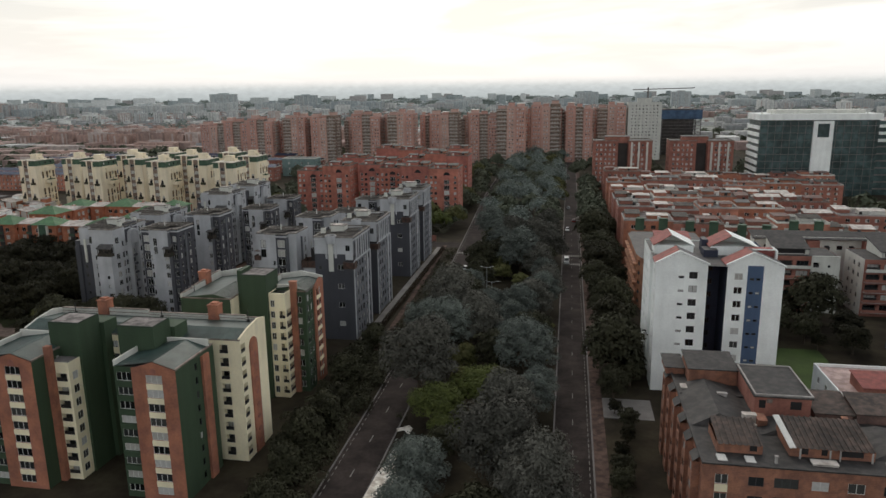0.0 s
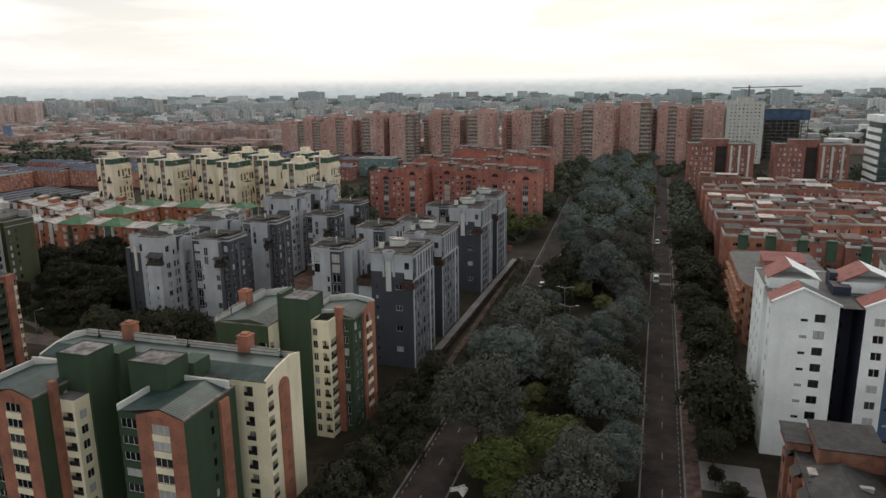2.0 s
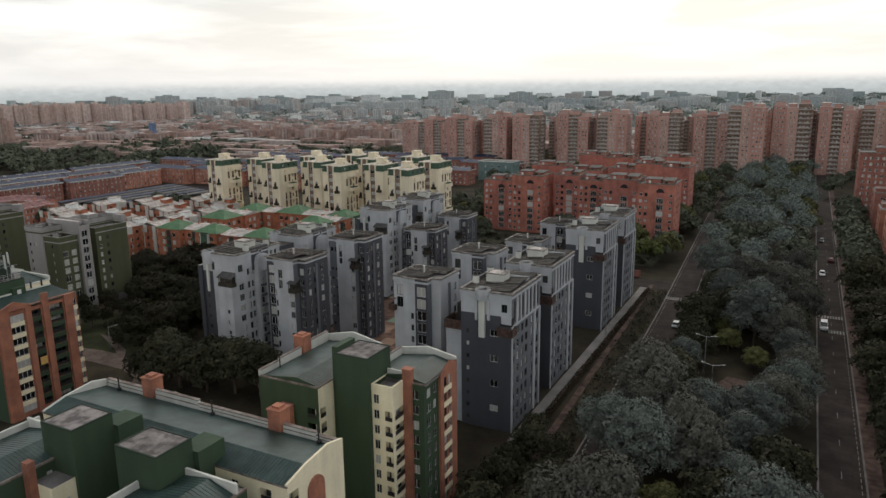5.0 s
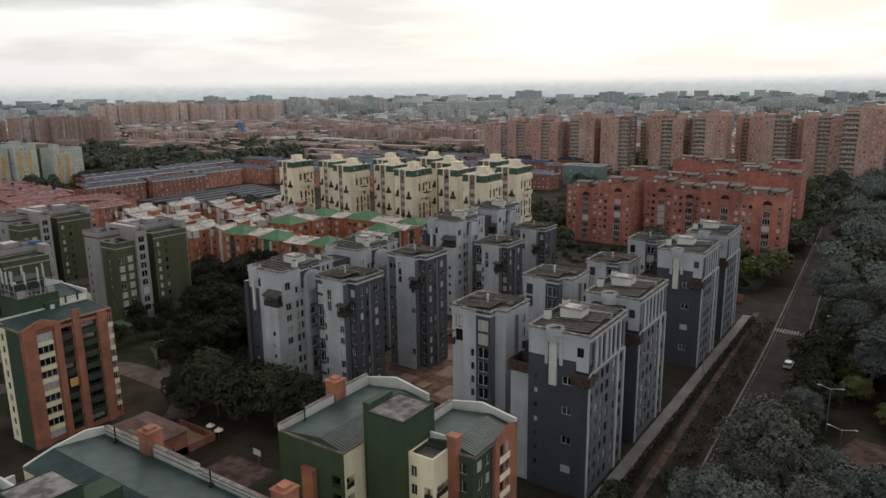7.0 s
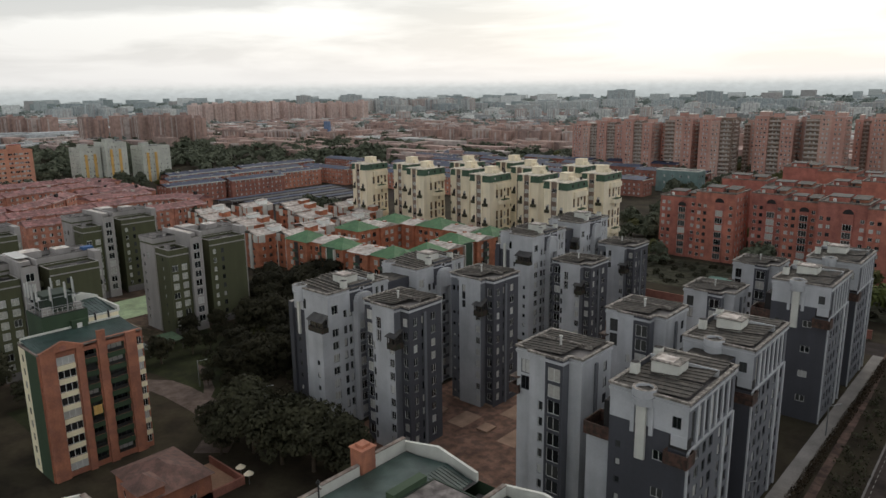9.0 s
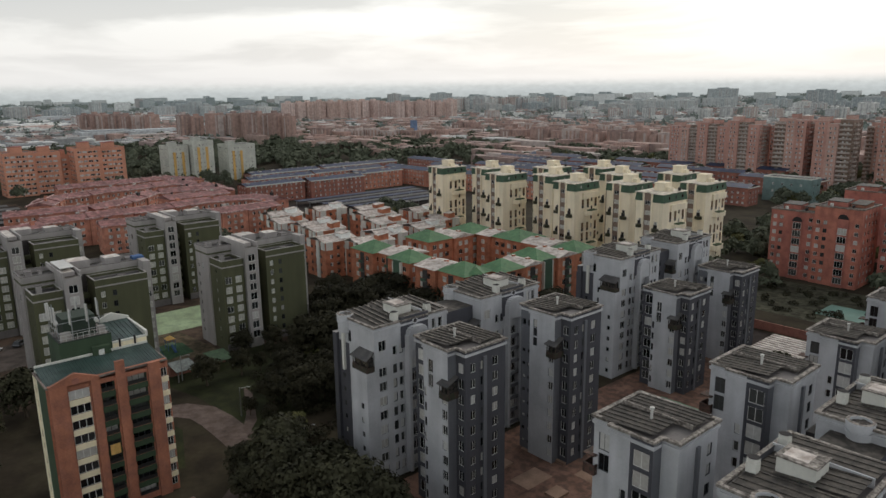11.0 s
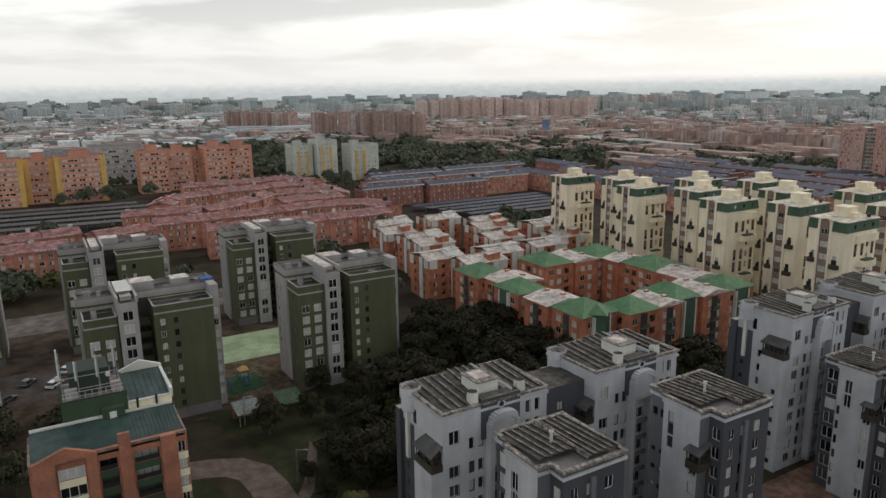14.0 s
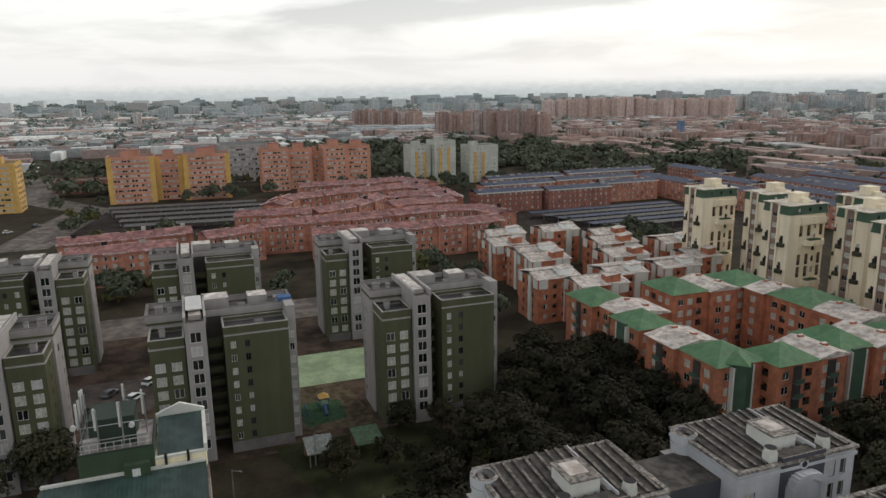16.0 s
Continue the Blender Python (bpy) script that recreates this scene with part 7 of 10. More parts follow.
def brick_slab(x0, x1, y0, y1, h, near):
    """A long brick slab of three stepped units, with arched bays and a dark roof."""
    b = thing("apartment_block", "orange red brick apartment slab with arched bays", "apartment block", (x0, y0, 0), group="brick slabs")
    w, d = x1 - x0, y1 - y0
    far = "nwe" if near else "nwes"
    n = max(2, int(w / 12))
    for i in range(n):
        a, c = w * i / n, w * (i + 1) / n
        y = (0.0, 1.6, 0.7)[(i + int(x0)) % 3]
        hh = h + (0.0, -1.6, 1.0)[(i + int(y0)) % 3]
        g = Geo()
        F = floors(9, 1.1, 2.62)
        ln = c - a
        bw = min(3.2, ln * 0.3)
        F8 = F[:8]
        so = [(1.3, 1.2, F8, 1.3, "w"), (3.4, 1.2, F8, 1.3, "d"), (ln - 1.4, 1.2, F8, 1.3, "w")]
        ring(b, g, a, c, y, d, 0, hh, so, cols(d - y, 3.0, 1.3, F, 1.3, "wwd"), cols(ln, 3.0, 1.3, F, 1.3, "wd"), cols(d - y, 3.0, 1.3, F, 1.3, "wd"), 0, 0, top=1, far=far)
        g.obj("wall", [BRICK_S if i % 2 else BRICK_SR, ROOF_N], b)
        parapet(a, c, y, d, hh, 0.45, 0.4, [COPING], b, "roof_edge", "dark weathered roof edge", out=0.25 - 0.05 * (i % 2))
        xm = a + ln * 0.62
        if near:
            k = Geo()
            k.box(xm - bw / 2, xm + bw / 2, y - 0.5, y, 0, hh - 3.2, 0, base=True)
            m_ = 10
            arc = [(xm + bw / 2 * math.cos(math.pi * j / m_), hh - 3.2 + bw / 2 * math.sin(math.pi * j / m_)) for j in range(m_ + 1)]
            q = len(k.v)
            k.v += [(px_, y - 0.5, pz) for px_, pz in arc] + [(px_, y, pz) for px_, pz in arc]
            k.f.append(tuple(q + j for j in reversed(range(m_ + 1)))); k.m.append(1)
            for j in range(m_):
                k.f.append((q + j, q + j + 1, q + m_ + 2 + j, q + m_ + 1 + j)); k.m.append(0)
            k.obj("bay", [BRICK_SR, DARK], b, "brick bay with dark arched top")
            for z in F[:7]:
                add = new("window", joined_window(round(bw - 0.6, 1), 2.1, "w")); add.parent = b; add.matrix_basis = Matrix.Translation((xm - bw / 2 + 0.3, y - 0.64, z))
        roof_house(b, a + ln * 0.15, a + ln * 0.55, y + d * 0.25, y + d * 0.6, hh, 1.5, BRICK_SR, ROOF_N, 0.3)
        roof_house(b, a + ln * 0.6, a + ln * 0.9, y + d * 0.35, y + d * 0.8, hh, 0.9, BRICK, ROOF_D, 0.5)
        for j in range(2):
            k = Geo(); k.cyl(a + ln * (0.3 + 0.45 * j), y + 1.6, 0.5, hh, hh + 1.2, 10, 0); k.obj("water_tank", [DARK if j else TANK], b, "round roof water tank")
    return b


# brick slabs north of the grey estate
for x0, x1, y0, y1, h in ((-137, -109, 340, 356, 24.0), (-106, -84, 348, 362, 25), (-82, -53, 338, 354, 24.4), (-130, -95, 384, 398, 25), (-92, -55, 388, 404, 26), (-118, -60, 425, 440, 26)):
    brick_slab(x0, x1, y0, y1, h, y0 < 360)

for x0, x1, y0 in ((15, 50, 446), (60.5, 97, 446)):
    w = x1 - x0
    b = thing("apartment_block", "pinkish brick apartment block with dark recess and white piers", "apartment block", (x0, y0, 0), group="twin brick blocks")
    g = Geo()
    F = floors(10, 1.2, 2.85)
    for a_, c_, y_, st in ((0, w * 0.42, 1.5, "wd"), (w * 0.42, w * 0.6, 4.5, "dd"), (w * 0.6, w, 0.0, "ww")):
        cs = cols(c_ - a_, 2.6, 1.3, F, 1.4, st)
        ring(b, g, a_, c_, y_, 18, 0, 30.0, cs, cols(18 - y_, 3, 1.3, F, 1.4, "w"), (), cols(18 - y_, 3, 1.3, F, 1.4, "w"), 0, 0, top=1, far="nwes")
    g.obj("wall", [BRICK_R, ROOF_DK], b)
    for u in (0.64, 0.76, 0.9):
        k = Geo(); k.box(w * u, w * u + 1.1, -0.5, 0, 0, 29.4, 0, base=True); k.obj("pier", [OFFWHITE], b, "white pier")
    # shade of the set-back bay painted as a dark panel
    k = Geo(); k.box(w * 0.43, w * 0.59, 4.3, 4.5, 1, 28.6, 0, base=True); k.obj("recess", [SPANDREL_D], b, "dark panel standing in for shade in the stair recess")
    roof_house(b, w * 0.2, w * 0.62, 5, 12, 30, 2.4, BRICK_R, ROOF_DK, 0.2)
    parapet(0, w * 0.42, 1.5, 18, 30, 0.5, 0.4, [COPING], b, "roof_edge", "weathered roof edge", out=0.2)
    parapet(w * 0.6, w, 0, 18, 30, 0.5, 0.4, [COPING], b, "roof_edge", "weathered roof edge", out=0.2)

# tall brick towers closing the view of the road
tower_list = [(-266, 560, 21, 38), (-238, 566, 20, 40), (-211, 560, 21, 40), (-180, 575, 24, 41), (-148, 570, 22, 42), (-116, 590, 24, 41), (-84, 600, 24, 40), (-60, 590, 24, 47), (-32, 606, 24, 48), (-3, 615, 22, 46), (24, 640, 24, 46)]
# tan far brick, likewise paled with haze in the base colour
HAZE_C = mat("brick_far_tan_hazed", rgb(190, 156, 144), 0.9, stain=0.15, size=12)
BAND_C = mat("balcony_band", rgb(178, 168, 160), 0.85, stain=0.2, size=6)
tower_list = [(x, y, w, h + (2.6 if x < -70 else 1.6)) for x, y, w, h in tower_list]
tower_list += [(x1 - 1, max(y0, y1) + 12, x2 - x1 + 2, min(h0, h1) - 2.4) for (x0, y0, w0, h0), (x2, y1, w1, h1), x1 in [(a, b_, a[0] + a[2]) for a, b_ in zip(tower_list, tower_list[1:])] if x2 - x1 > 2]
tower_list += [(-318, 575, 24, 36), (-292, 568, 22, 38.5), (50, 668, 14, 42)]
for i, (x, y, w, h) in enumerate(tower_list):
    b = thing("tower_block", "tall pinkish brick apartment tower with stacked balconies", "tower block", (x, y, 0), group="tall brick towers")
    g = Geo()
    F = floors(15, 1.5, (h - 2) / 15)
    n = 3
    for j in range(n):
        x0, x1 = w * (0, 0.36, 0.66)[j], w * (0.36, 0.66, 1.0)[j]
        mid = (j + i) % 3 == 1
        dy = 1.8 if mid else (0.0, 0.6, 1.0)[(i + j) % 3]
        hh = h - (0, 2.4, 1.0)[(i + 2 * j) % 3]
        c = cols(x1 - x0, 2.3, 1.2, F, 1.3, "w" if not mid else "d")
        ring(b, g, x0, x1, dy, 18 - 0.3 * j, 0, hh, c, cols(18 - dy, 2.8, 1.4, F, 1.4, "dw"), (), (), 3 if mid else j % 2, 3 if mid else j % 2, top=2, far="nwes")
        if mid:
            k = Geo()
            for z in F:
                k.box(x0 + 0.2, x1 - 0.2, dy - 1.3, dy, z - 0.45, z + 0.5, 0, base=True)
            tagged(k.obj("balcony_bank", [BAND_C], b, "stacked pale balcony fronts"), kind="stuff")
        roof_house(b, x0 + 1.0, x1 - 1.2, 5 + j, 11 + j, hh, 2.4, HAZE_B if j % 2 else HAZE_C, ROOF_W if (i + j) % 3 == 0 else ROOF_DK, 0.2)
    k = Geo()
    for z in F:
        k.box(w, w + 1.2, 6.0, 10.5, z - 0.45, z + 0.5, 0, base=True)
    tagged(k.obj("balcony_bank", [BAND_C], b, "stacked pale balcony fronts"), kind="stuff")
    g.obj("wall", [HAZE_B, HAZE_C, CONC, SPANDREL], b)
b = block("tower_block", "pale concrete apartment tower with small square windows", "tower block", 50, 78, 640, 660, 48.6, OFFWHITE, 17, 3.0, (1.4, 1.3), far="nwes", style="d")
roof_house(b, 8, 20, 5, 12, 48.6, 4.2, OFFWHITE, CONC, 0.1)
NETTING = mat("blue_netting", rgb(72, 94, 120), 0.8, stain=0.4, size=5)
cb = thing("construction_frame", "concrete building frame under construction with blue netting", "building", (80, 690, 0))
g = Geo()
for z in range(0, 42, 3):
    k = Geo(); k.box(0, 40, 0, 20, z + 2.7, z + 3.0, 0, base=True); k.obj("floor_slab", [CONC_D], cb, "bare concrete floor")
g.box(6, 34, 6, 14, 0, 42, 0)
g.obj("core", [CONC_D], cb, "bare concrete core")
for i in range(9):
    k = Geo(); k.box(i * 4.9, i * 4.9 + 0.7, 0.2, 0.9, 0, 42, 0); k.obj("column", [CONC_D], cb)
k = Geo(); k.box(-0.4, 40.4, -0.5, 20.4, 33, 41, 0); k.obj("netting", [NETTING], cb, "blue safety netting")
cr = thing("tower_crane", "tower crane over the building site", "crane", (72, 700, 0))
k = Geo(); k.beam((0, 0, 0), (0, 0, 62), 0.7); k.obj("mast", [CONC_D], cr)
k = Geo(); k.beam((-14, 0, 60), (42, 0, 61), 0.45); k.obj("jib", [CONC_D], cr)
b = block("low_building", "teal glazed low building with white frame", "building", -212, -186, 500, 512, 13, mat("paint_teal_grey", rgb(110, 132, 130), 0.5), 3, 5, rim=OFFWHITE, far="nwes")

# ---- green-roofed courtyard blocks ----
GC = [BRICK, BRICK, ROOF_W]


def courtyard_unit(x0, x1, y0, y1, kind, bays=(), H=15.2):
    """kind: 'hip' a green tiled hip, 'flat' a pale flat roof."""
    b = thing("courtyard_block", "orange brick flats with green tiled hip roof" if kind == "hip" else "orange brick flats with pale flat roof", "apartment block", (x0, y0, 0), group="green-roofed courtyard flats")
    w, d = x1 - x0, y1 - y0
    g = Geo()
    F = floors(5, 1.4, 2.75)
    sc, ec = cols(w, 2.6, 1.6, F, 1.5, "mbm"), cols(d, 2.6, 1.6, F, 1.5, "mmb")
    ring(b, g, 0, w, 0, d, 0, H, sc, ec, sc, ec, 0, 0, top=1)
    g.obj("wall", [BRICK_C, PALE_ROOF], b)
    if kind == "hip":
        g = Geo(); hip(g, 0, w, 0, d, H + 0.05, 2.6); g.obj("roof", [ROOF_GT], b, "green tiled hip roof")
    else:
        g = Geo()
        q = [(-0.4, -0.4, H + 0.1), (w + 0.4, -0.4, H + 0.1), (w + 0.4, d * 0.55, H + 1.2), (-0.4, d * 0.55, H + 1.2)]
        g.face(q); g.face([(-0.4, d * 0.55, H + 1.2), (w + 0.4, d * 0.55, H + 1.2), (w + 0.4, d + 0.4, H + 0.3), (-0.4, d + 0.4, H + 0.3)])
        g.face([(-0.4, -0.4, H + 0.0), (w + 0.4, -0.4, H + 0.0), (w + 0.4, -0.4, H + 0.1), (-0.4, -0.4, H + 0.1)])
        for x in (-0.4, w + 0.4):
            g.face([(x, -0.4, H), (x, d + 0.4, H), (x, d + 0.4, H + 0.3), (x, d * 0.55, H + 1.2), (x, -0.4, H + 0.1)])
        g.obj("roof", [PALE_ROOF], b, "pale weathered sheet roof")
        for u0, u1, v, hh in ((0.14, 0.2, 0.5, 1.6), (0.6, 0.7, 0.62, 1.4)):
            g = Geo(); g.box(w * u0, w * u1, d * v, d * v + 1.2, H + 0.2, H + hh, 0, top=1); g.obj("roof_hatch", [BRICK_C, PALE_ROOF], b, "brick roof hatch")
    for side in [q for q in "se" if q not in bays and (y0 < 230 if q == "s" else x1 > -165)]:
        u = (w if side == "s" else d) * 0.5
        # raised dark panel painted in for the shaded recess behind the balconies
        k = Geo(); k.box(u - 1.0, u + 1.0, -0.05, 0.0, 1.0, H - 0.5, 0, base=True)
        rec = k.obj("recess", [SPANDREL_D], b, "dark solid standing in for a shaded balcony recess")
        if side == "e":
            rec.matrix_basis = Matrix.Translation((w, 0, 0)) @ Matrix.Rotation(math.radians(90), 4, "Z")
        for z in F[1:]:
            k = Geo(); k.box(u - 1.1, u + 1.1, -0.8, -0.06, z - 0.9, z - 0.75, 0, base=True); k.box(u - 1.1, u + 1.1, -0.8, -0.72, z - 0.75, z + 0.05, 1, base=True); k.obj("balcony", [CONC_D, YGREEN], rec, "small balcony with green front")
    for side in bays:
        g = Geo()
        if side == "s":
            g.box(w * 0.35, w * 0.65, -0.8, 0, 0, H + 0.3, 0)
        else:
            g.box(w, w + 0.8, d * 0.3, d * 0.7, 0, H + 0.3, 0)
        g.obj("green_bay", [YGREEN], b, "dark green stair bay")
        k = Geo()
        if side == "s":
            k.box(w * 0.35 - 0.35, w * 0.35, -0.9, 0, 0, H - 0.2, 0); k.box(w * 0.65, w * 0.65 + 0.35, -0.9, 0, 0, H - 0.2, 0)
        else:
            k.box(w, w + 0.9, d * 0.3 - 0.35, d * 0.3, 0, H - 0.2, 0); k.box(w, w + 0.9, d * 0.7, d * 0.7 + 0.35, 0, H - 0.2, 0)
        k.obj("bay_trim", [OFFWHITE], b, "white trim beside the bay")
    return b


for x0, x1, y0, y1, kd, bays in (
        (-213, -202, 224, 234, "hip", ""), (-202, -192, 226, 237, "flat", ""), (-194.5, -184.5, 224, 233, "hip", "s"),
        (-182, -173.5, 224, 234, "flat", ""), (-173.5, -163, 225, 235, "hip", "e"), (-168, -159.5, 235, 244, "hip", ""), (-169, -159.5, 244, 251, "flat", ""),
        (-172, -161, 251, 259, "hip", "e"), (-171, -160, 259, 267, "flat", ""), (-170, -160, 267, 277, "hip", "e"), (-182, -171, 267, 277, "flat", ""),
        (-195, -182, 267, 279, "hip", ""), (-214, -202, 246, 256, "hip", ""), (-213, -201, 256, 264, "flat", ""), (-214, -202, 264, 276, "hip", ""), (-201, -195, 266, 276, "flat", "")):
    courtyard_unit(x0, x1, y0, y1, kd, bays)
cbay = thing("stair_bay", "dark green stair bay at the corner of the brick flats", "stair bay", (-163.4, 229.6, 0), 45)
k = Geo(); k.box(-1.7, 1.7, -1.6, 4.0, 0, 15.6, 0); k.obj("wall", [YGREEN], cbay)
k = Geo(); hip(k, -1.7, 1.7, -1.6, 4.0, 15.6, 1.5); k.obj("roof", [ROOF_GT], cbay, "green tiled roof")
sheet("courtyard", rect(-201, -172, 236, 266), 0.05, PAVING, "paved courtyard between the brick flats", "courtyard")

# ---- brick and white terraces ----


def terrace_unit(x, y, w, d, h=12.6, flip=False):
    b = thing("terrace_block", "brick and white block of flats with pale sloped roof", "apartment block", (x, y, 0), group="brick and white flats")
    g = Geo()
    F = floors(4, 1.4, 2.75)
    sc, ec = cols(w, 2.8, 1.2, F, 1.3, "bw"), cols(d, 2.8, 1.2, F, 1.3, "wb")
    ring(b, g, 0, w, 0, d, 0, h, sc, ec, sc, ec, 0, 0, top=1, far="nwes")
    g.obj("wall", [BRICK_C, PALE_ROOF], b)
    k = Geo(); k.box(w * 0.55, w * 0.7, -0.4, 0.0, 0, h + 0.3, 0); k.obj("pier", [OFFWHITE], b, "white rendered pier")
    k = Geo(); k.box(w, w + 0.4, d * 0.6, d * 0.76, 0, h + 0.3, 0); k.obj("pier", [OFFWHITE], b, "white rendered pier")
    for u0, u1 in ((0.02, 0.22), (0.78, 0.98)):
        k = Geo(); k.box(w * u0, w * u1, -0.25, 0.0, h - 2.7, h + 0.1, 0, base=True); k.obj("panel", [OFFWHITE], b, "white top-storey panel")
        k = Geo(); k.box(w, w + 0.25, d * u0, d * u1, h - 2.7, h + 0.1, 0, base=True); k.obj("panel", [OFFWHITE], b, "white top-storey panel")
    g = Geo()
    xm = w * (0.35 if flip else 0.6)
    for q in ([(-0.4, -0.4, h), (xm, -0.4, h + 1.5), (xm, d + 0.4, h + 1.5), (-0.4, d + 0.4, h)], [(xm, -0.4, h + 1.1), (w + 0.4, -0.4, h - 0.1), (w + 0.4, d + 0.4, h - 0.1), (xm, d + 0.4, h + 1.1)]):
        g.face(q)
    g.face([(xm, -0.4, h + 1.1), (xm, d + 0.4, h + 1.1), (xm, d + 0.4, h + 1.5), (xm, -0.4, h + 1.5)])
    g.obj("roof", [PALE_ROOF], b, "pale weathered sheet roof")
    roof_house(b, w * 0.62, w * 0.9, d * 0.55, d * 0.85, h, 1.9, BRICK_C if flip else WHITE, PALE_ROOF, 0.4)
    return b


for i, (x, y, w, d) in enumerate(((-247, 228, 12, 13), (-235, 236, 10, 14), (-246, 250, 13, 12), (-264, 236, 10, 13), (-276, 238, 11, 14), (-292, 236, 12, 12), (-305, 240, 11, 14), (-262, 262, 12, 13), (-246, 268, 12, 13), (-278, 268, 12, 14), (-306, 262, 12, 14), (-292, 276, 12, 13), (-272, 288, 13, 12), (-252, 284, 12, 10))):
    terrace_unit(x, y, w, d, 12.6 - 0.3 * (i % 3), bool(i % 2))

# ---- pink brick rows with tiled roofs ----


def pink_row(x0, x1, y0, y1, h=11.6, wall=None, roof=None, group="pink tiled rows"):
    b = thing("row_of_flats", "long pinkish brick row with red tiled roof and white ridge" if roof is None else "brick row with blue sheet roof", "apartment block", (x0, y0, 0), rr.uniform(-4, 5) if roof is None else 0.0, group)
    w, d = x1 - x0, y1 - y0
    g = Geo()
    F = floors(4, 1.2, 2.6)
    ring(b, g, 0, w, 0, d, 0, h, cols(w, 3, 1.3, F, 1.2, "wd"), cols(d, 3.2, 1.2, F, 1.2, "wdd"), cols(w, 3, 1.3, F, 1.2, "wd"), cols(d, 3.2, 1.2, F, 1.2, "wd"), 0, 0, far="nwes")
    g.obj("wall", [wall or BRICK_P], b)
    g = Geo()
    if w > d:
        ym = d / 2
        g.face([(-0.5, -0.5, h), (w + 0.5, -0.5, h), (w + 0.5, ym, h + 1.6), (-0.5, ym, h + 1.6)]); g.face([(-0.5, ym, h + 1.6), (w + 0.5, ym, h + 1.6), (w + 0.5, d + 0.5, h), (-0.5, d + 0.5, h)])
    else:
        xm = w / 2
        g.face([(xm, -0.5, h + 1.6), (w + 0.5, -0.5, h), (w + 0.5, d + 0.5, h), (xm, d + 0.5, h + 1.6)]); g.face([(-0.5, -0.5, h), (xm, -0.5, h + 1.6), (xm, d + 0.5, h + 1.6), (-0.5, d + 0.5, h)])
    g.obj("roof", [roof or ROOF_P], b)
    k = Geo()
    n = int(max(w, d) / 5)
    for i in range(n):
        t = (i + 0.5) * max(w, d) / n
        e0, e1, e2, e3 = rr.uniform(0.5, 1.6), rr.uniform(0.4, 1.0), rr.uniform(-2.0, 2.0), h + rr.uniform(1.0, 2.1)
        if w > d:
            k.box(t - e0, t + e0, d / 2 - e1 + e2, d / 2 + e1 + e2, h + 0.3, e3, 0)
        else:
            k.box(w / 2 - e1 + e2, w / 2 + e1 + e2, t - e0, t + e0, h + 0.3, e3, 0)
    tagged(k.obj("roof_dormers", [CONC if roof else ROOF_W], b, "small pale roof tanks"), kind="stuff")
    k = Geo(); k.box(w + 0.2, w + 0.6, -0.5, d + 0.5, h - 0.2, h + 0.3, 0, base=True); k.obj("eave", [OFFWHITE], b, "pale eave line")
    return b


PINK_EAVE = mat("pale_pink_eave", rgb(206, 182, 178), 0.8, stain=0.4, size=2, second=rgb(164, 126, 122))


def pink_segment(p, q, h=11.4, d=10.5):
    """One straight length of the winding rows: brick walls, tiled saddle roof, pale broken eaves and ridge, roof tanks."""
    ln = math.dist(p, q)
    b = thing("row_of_flats", "winding pinkish brick row with red tiled roof and pale eaves", "apartment block", (p[0], p[1], 0), math.degrees(math.atan2(q[1] - p[1], q[0] - p[0])), "pink tiled rows")
    g = Geo()
    F = floors(4, 1.2, 2.6)
    y0, y1 = -d / 2, d / 2
    n = max(1, round(ln / 16))
    for i in range(n):
        a, c = ln * i / n, ln * (i + 1) / n
        o = 0.7 if i % 2 else 0.0
        cs = cols(c - a, 2.9, 1.4, F, 1.3, "wdw")
        ring(b, g, a, c, y0 - o, y1 + o, 0, h + 0.4 * o, cs, cols(d, 3.2, 1.2, F, 1.2, "w"), cs, cols(d, 3.2, 1.2, F, 1.2, "w"), 0, 0, far="nwes")
    g.obj("wall", [BRICK_P], b)
    for i in range(n):
        a, c = ln * i / n - 0.3, ln * (i + 1) / n + 0.3
        o = 0.7 if i % 2 else 0.0
        z, lo, hi = h + 0.4 * o, y0 - o - 0.6, y1 + o + 0.6
        k = Geo()
        k.face([(a, lo, z), (c, lo, z), (c, 0, z + 1.8), (a, 0, z + 1.8)]); k.face([(a, 0, z + 1.8), (c, 0, z + 1.8), (c, hi, z), (a, hi, z)])
        for x in (a, c):
            k.face([(x, lo, z), (x, hi, z), (x, 0, z + 1.8)])
        k.obj("roof", [ROOF_P], b, "red tiled saddle roof")
        k = Geo()
        u = a
        while u < c - 1.0:
            w = min(rr.uniform(1.5, 5.0), c - u)
            for y in (lo, hi):
                if rr.random() < 0.75:
                    k.box(u, u + w, y - 0.2, y + 0.3, z - 0.3, z + rr.uniform(0.15, 0.4), 0, base=True)
            if rr.random() < 0.6:
                k.box(u, u + w, -0.25, 0.25, z + 1.75, z + 1.98, 0, base=True)
            u += w + 0.15
        tagged(k.obj("eave", [PINK_EAVE], b, "pale broken eave and ridge line"), kind="stuff")
        for j in range(1):
            u, y = rr.uniform(a + 1, c - 2), rr.uniform(-2.6, 2.6)
            k = Geo(); k.box(u, u + rr.uniform(0.8, 2.2), y, y + rr.uniform(0.7, 1.4), z + 0.6, z + rr.uniform(2.2, 3.0), 0); k.obj("roof_tank", [rr.choice((ROOF_W, CONC, BRICK_P, DARK))], b, "small roof tank")
    return b


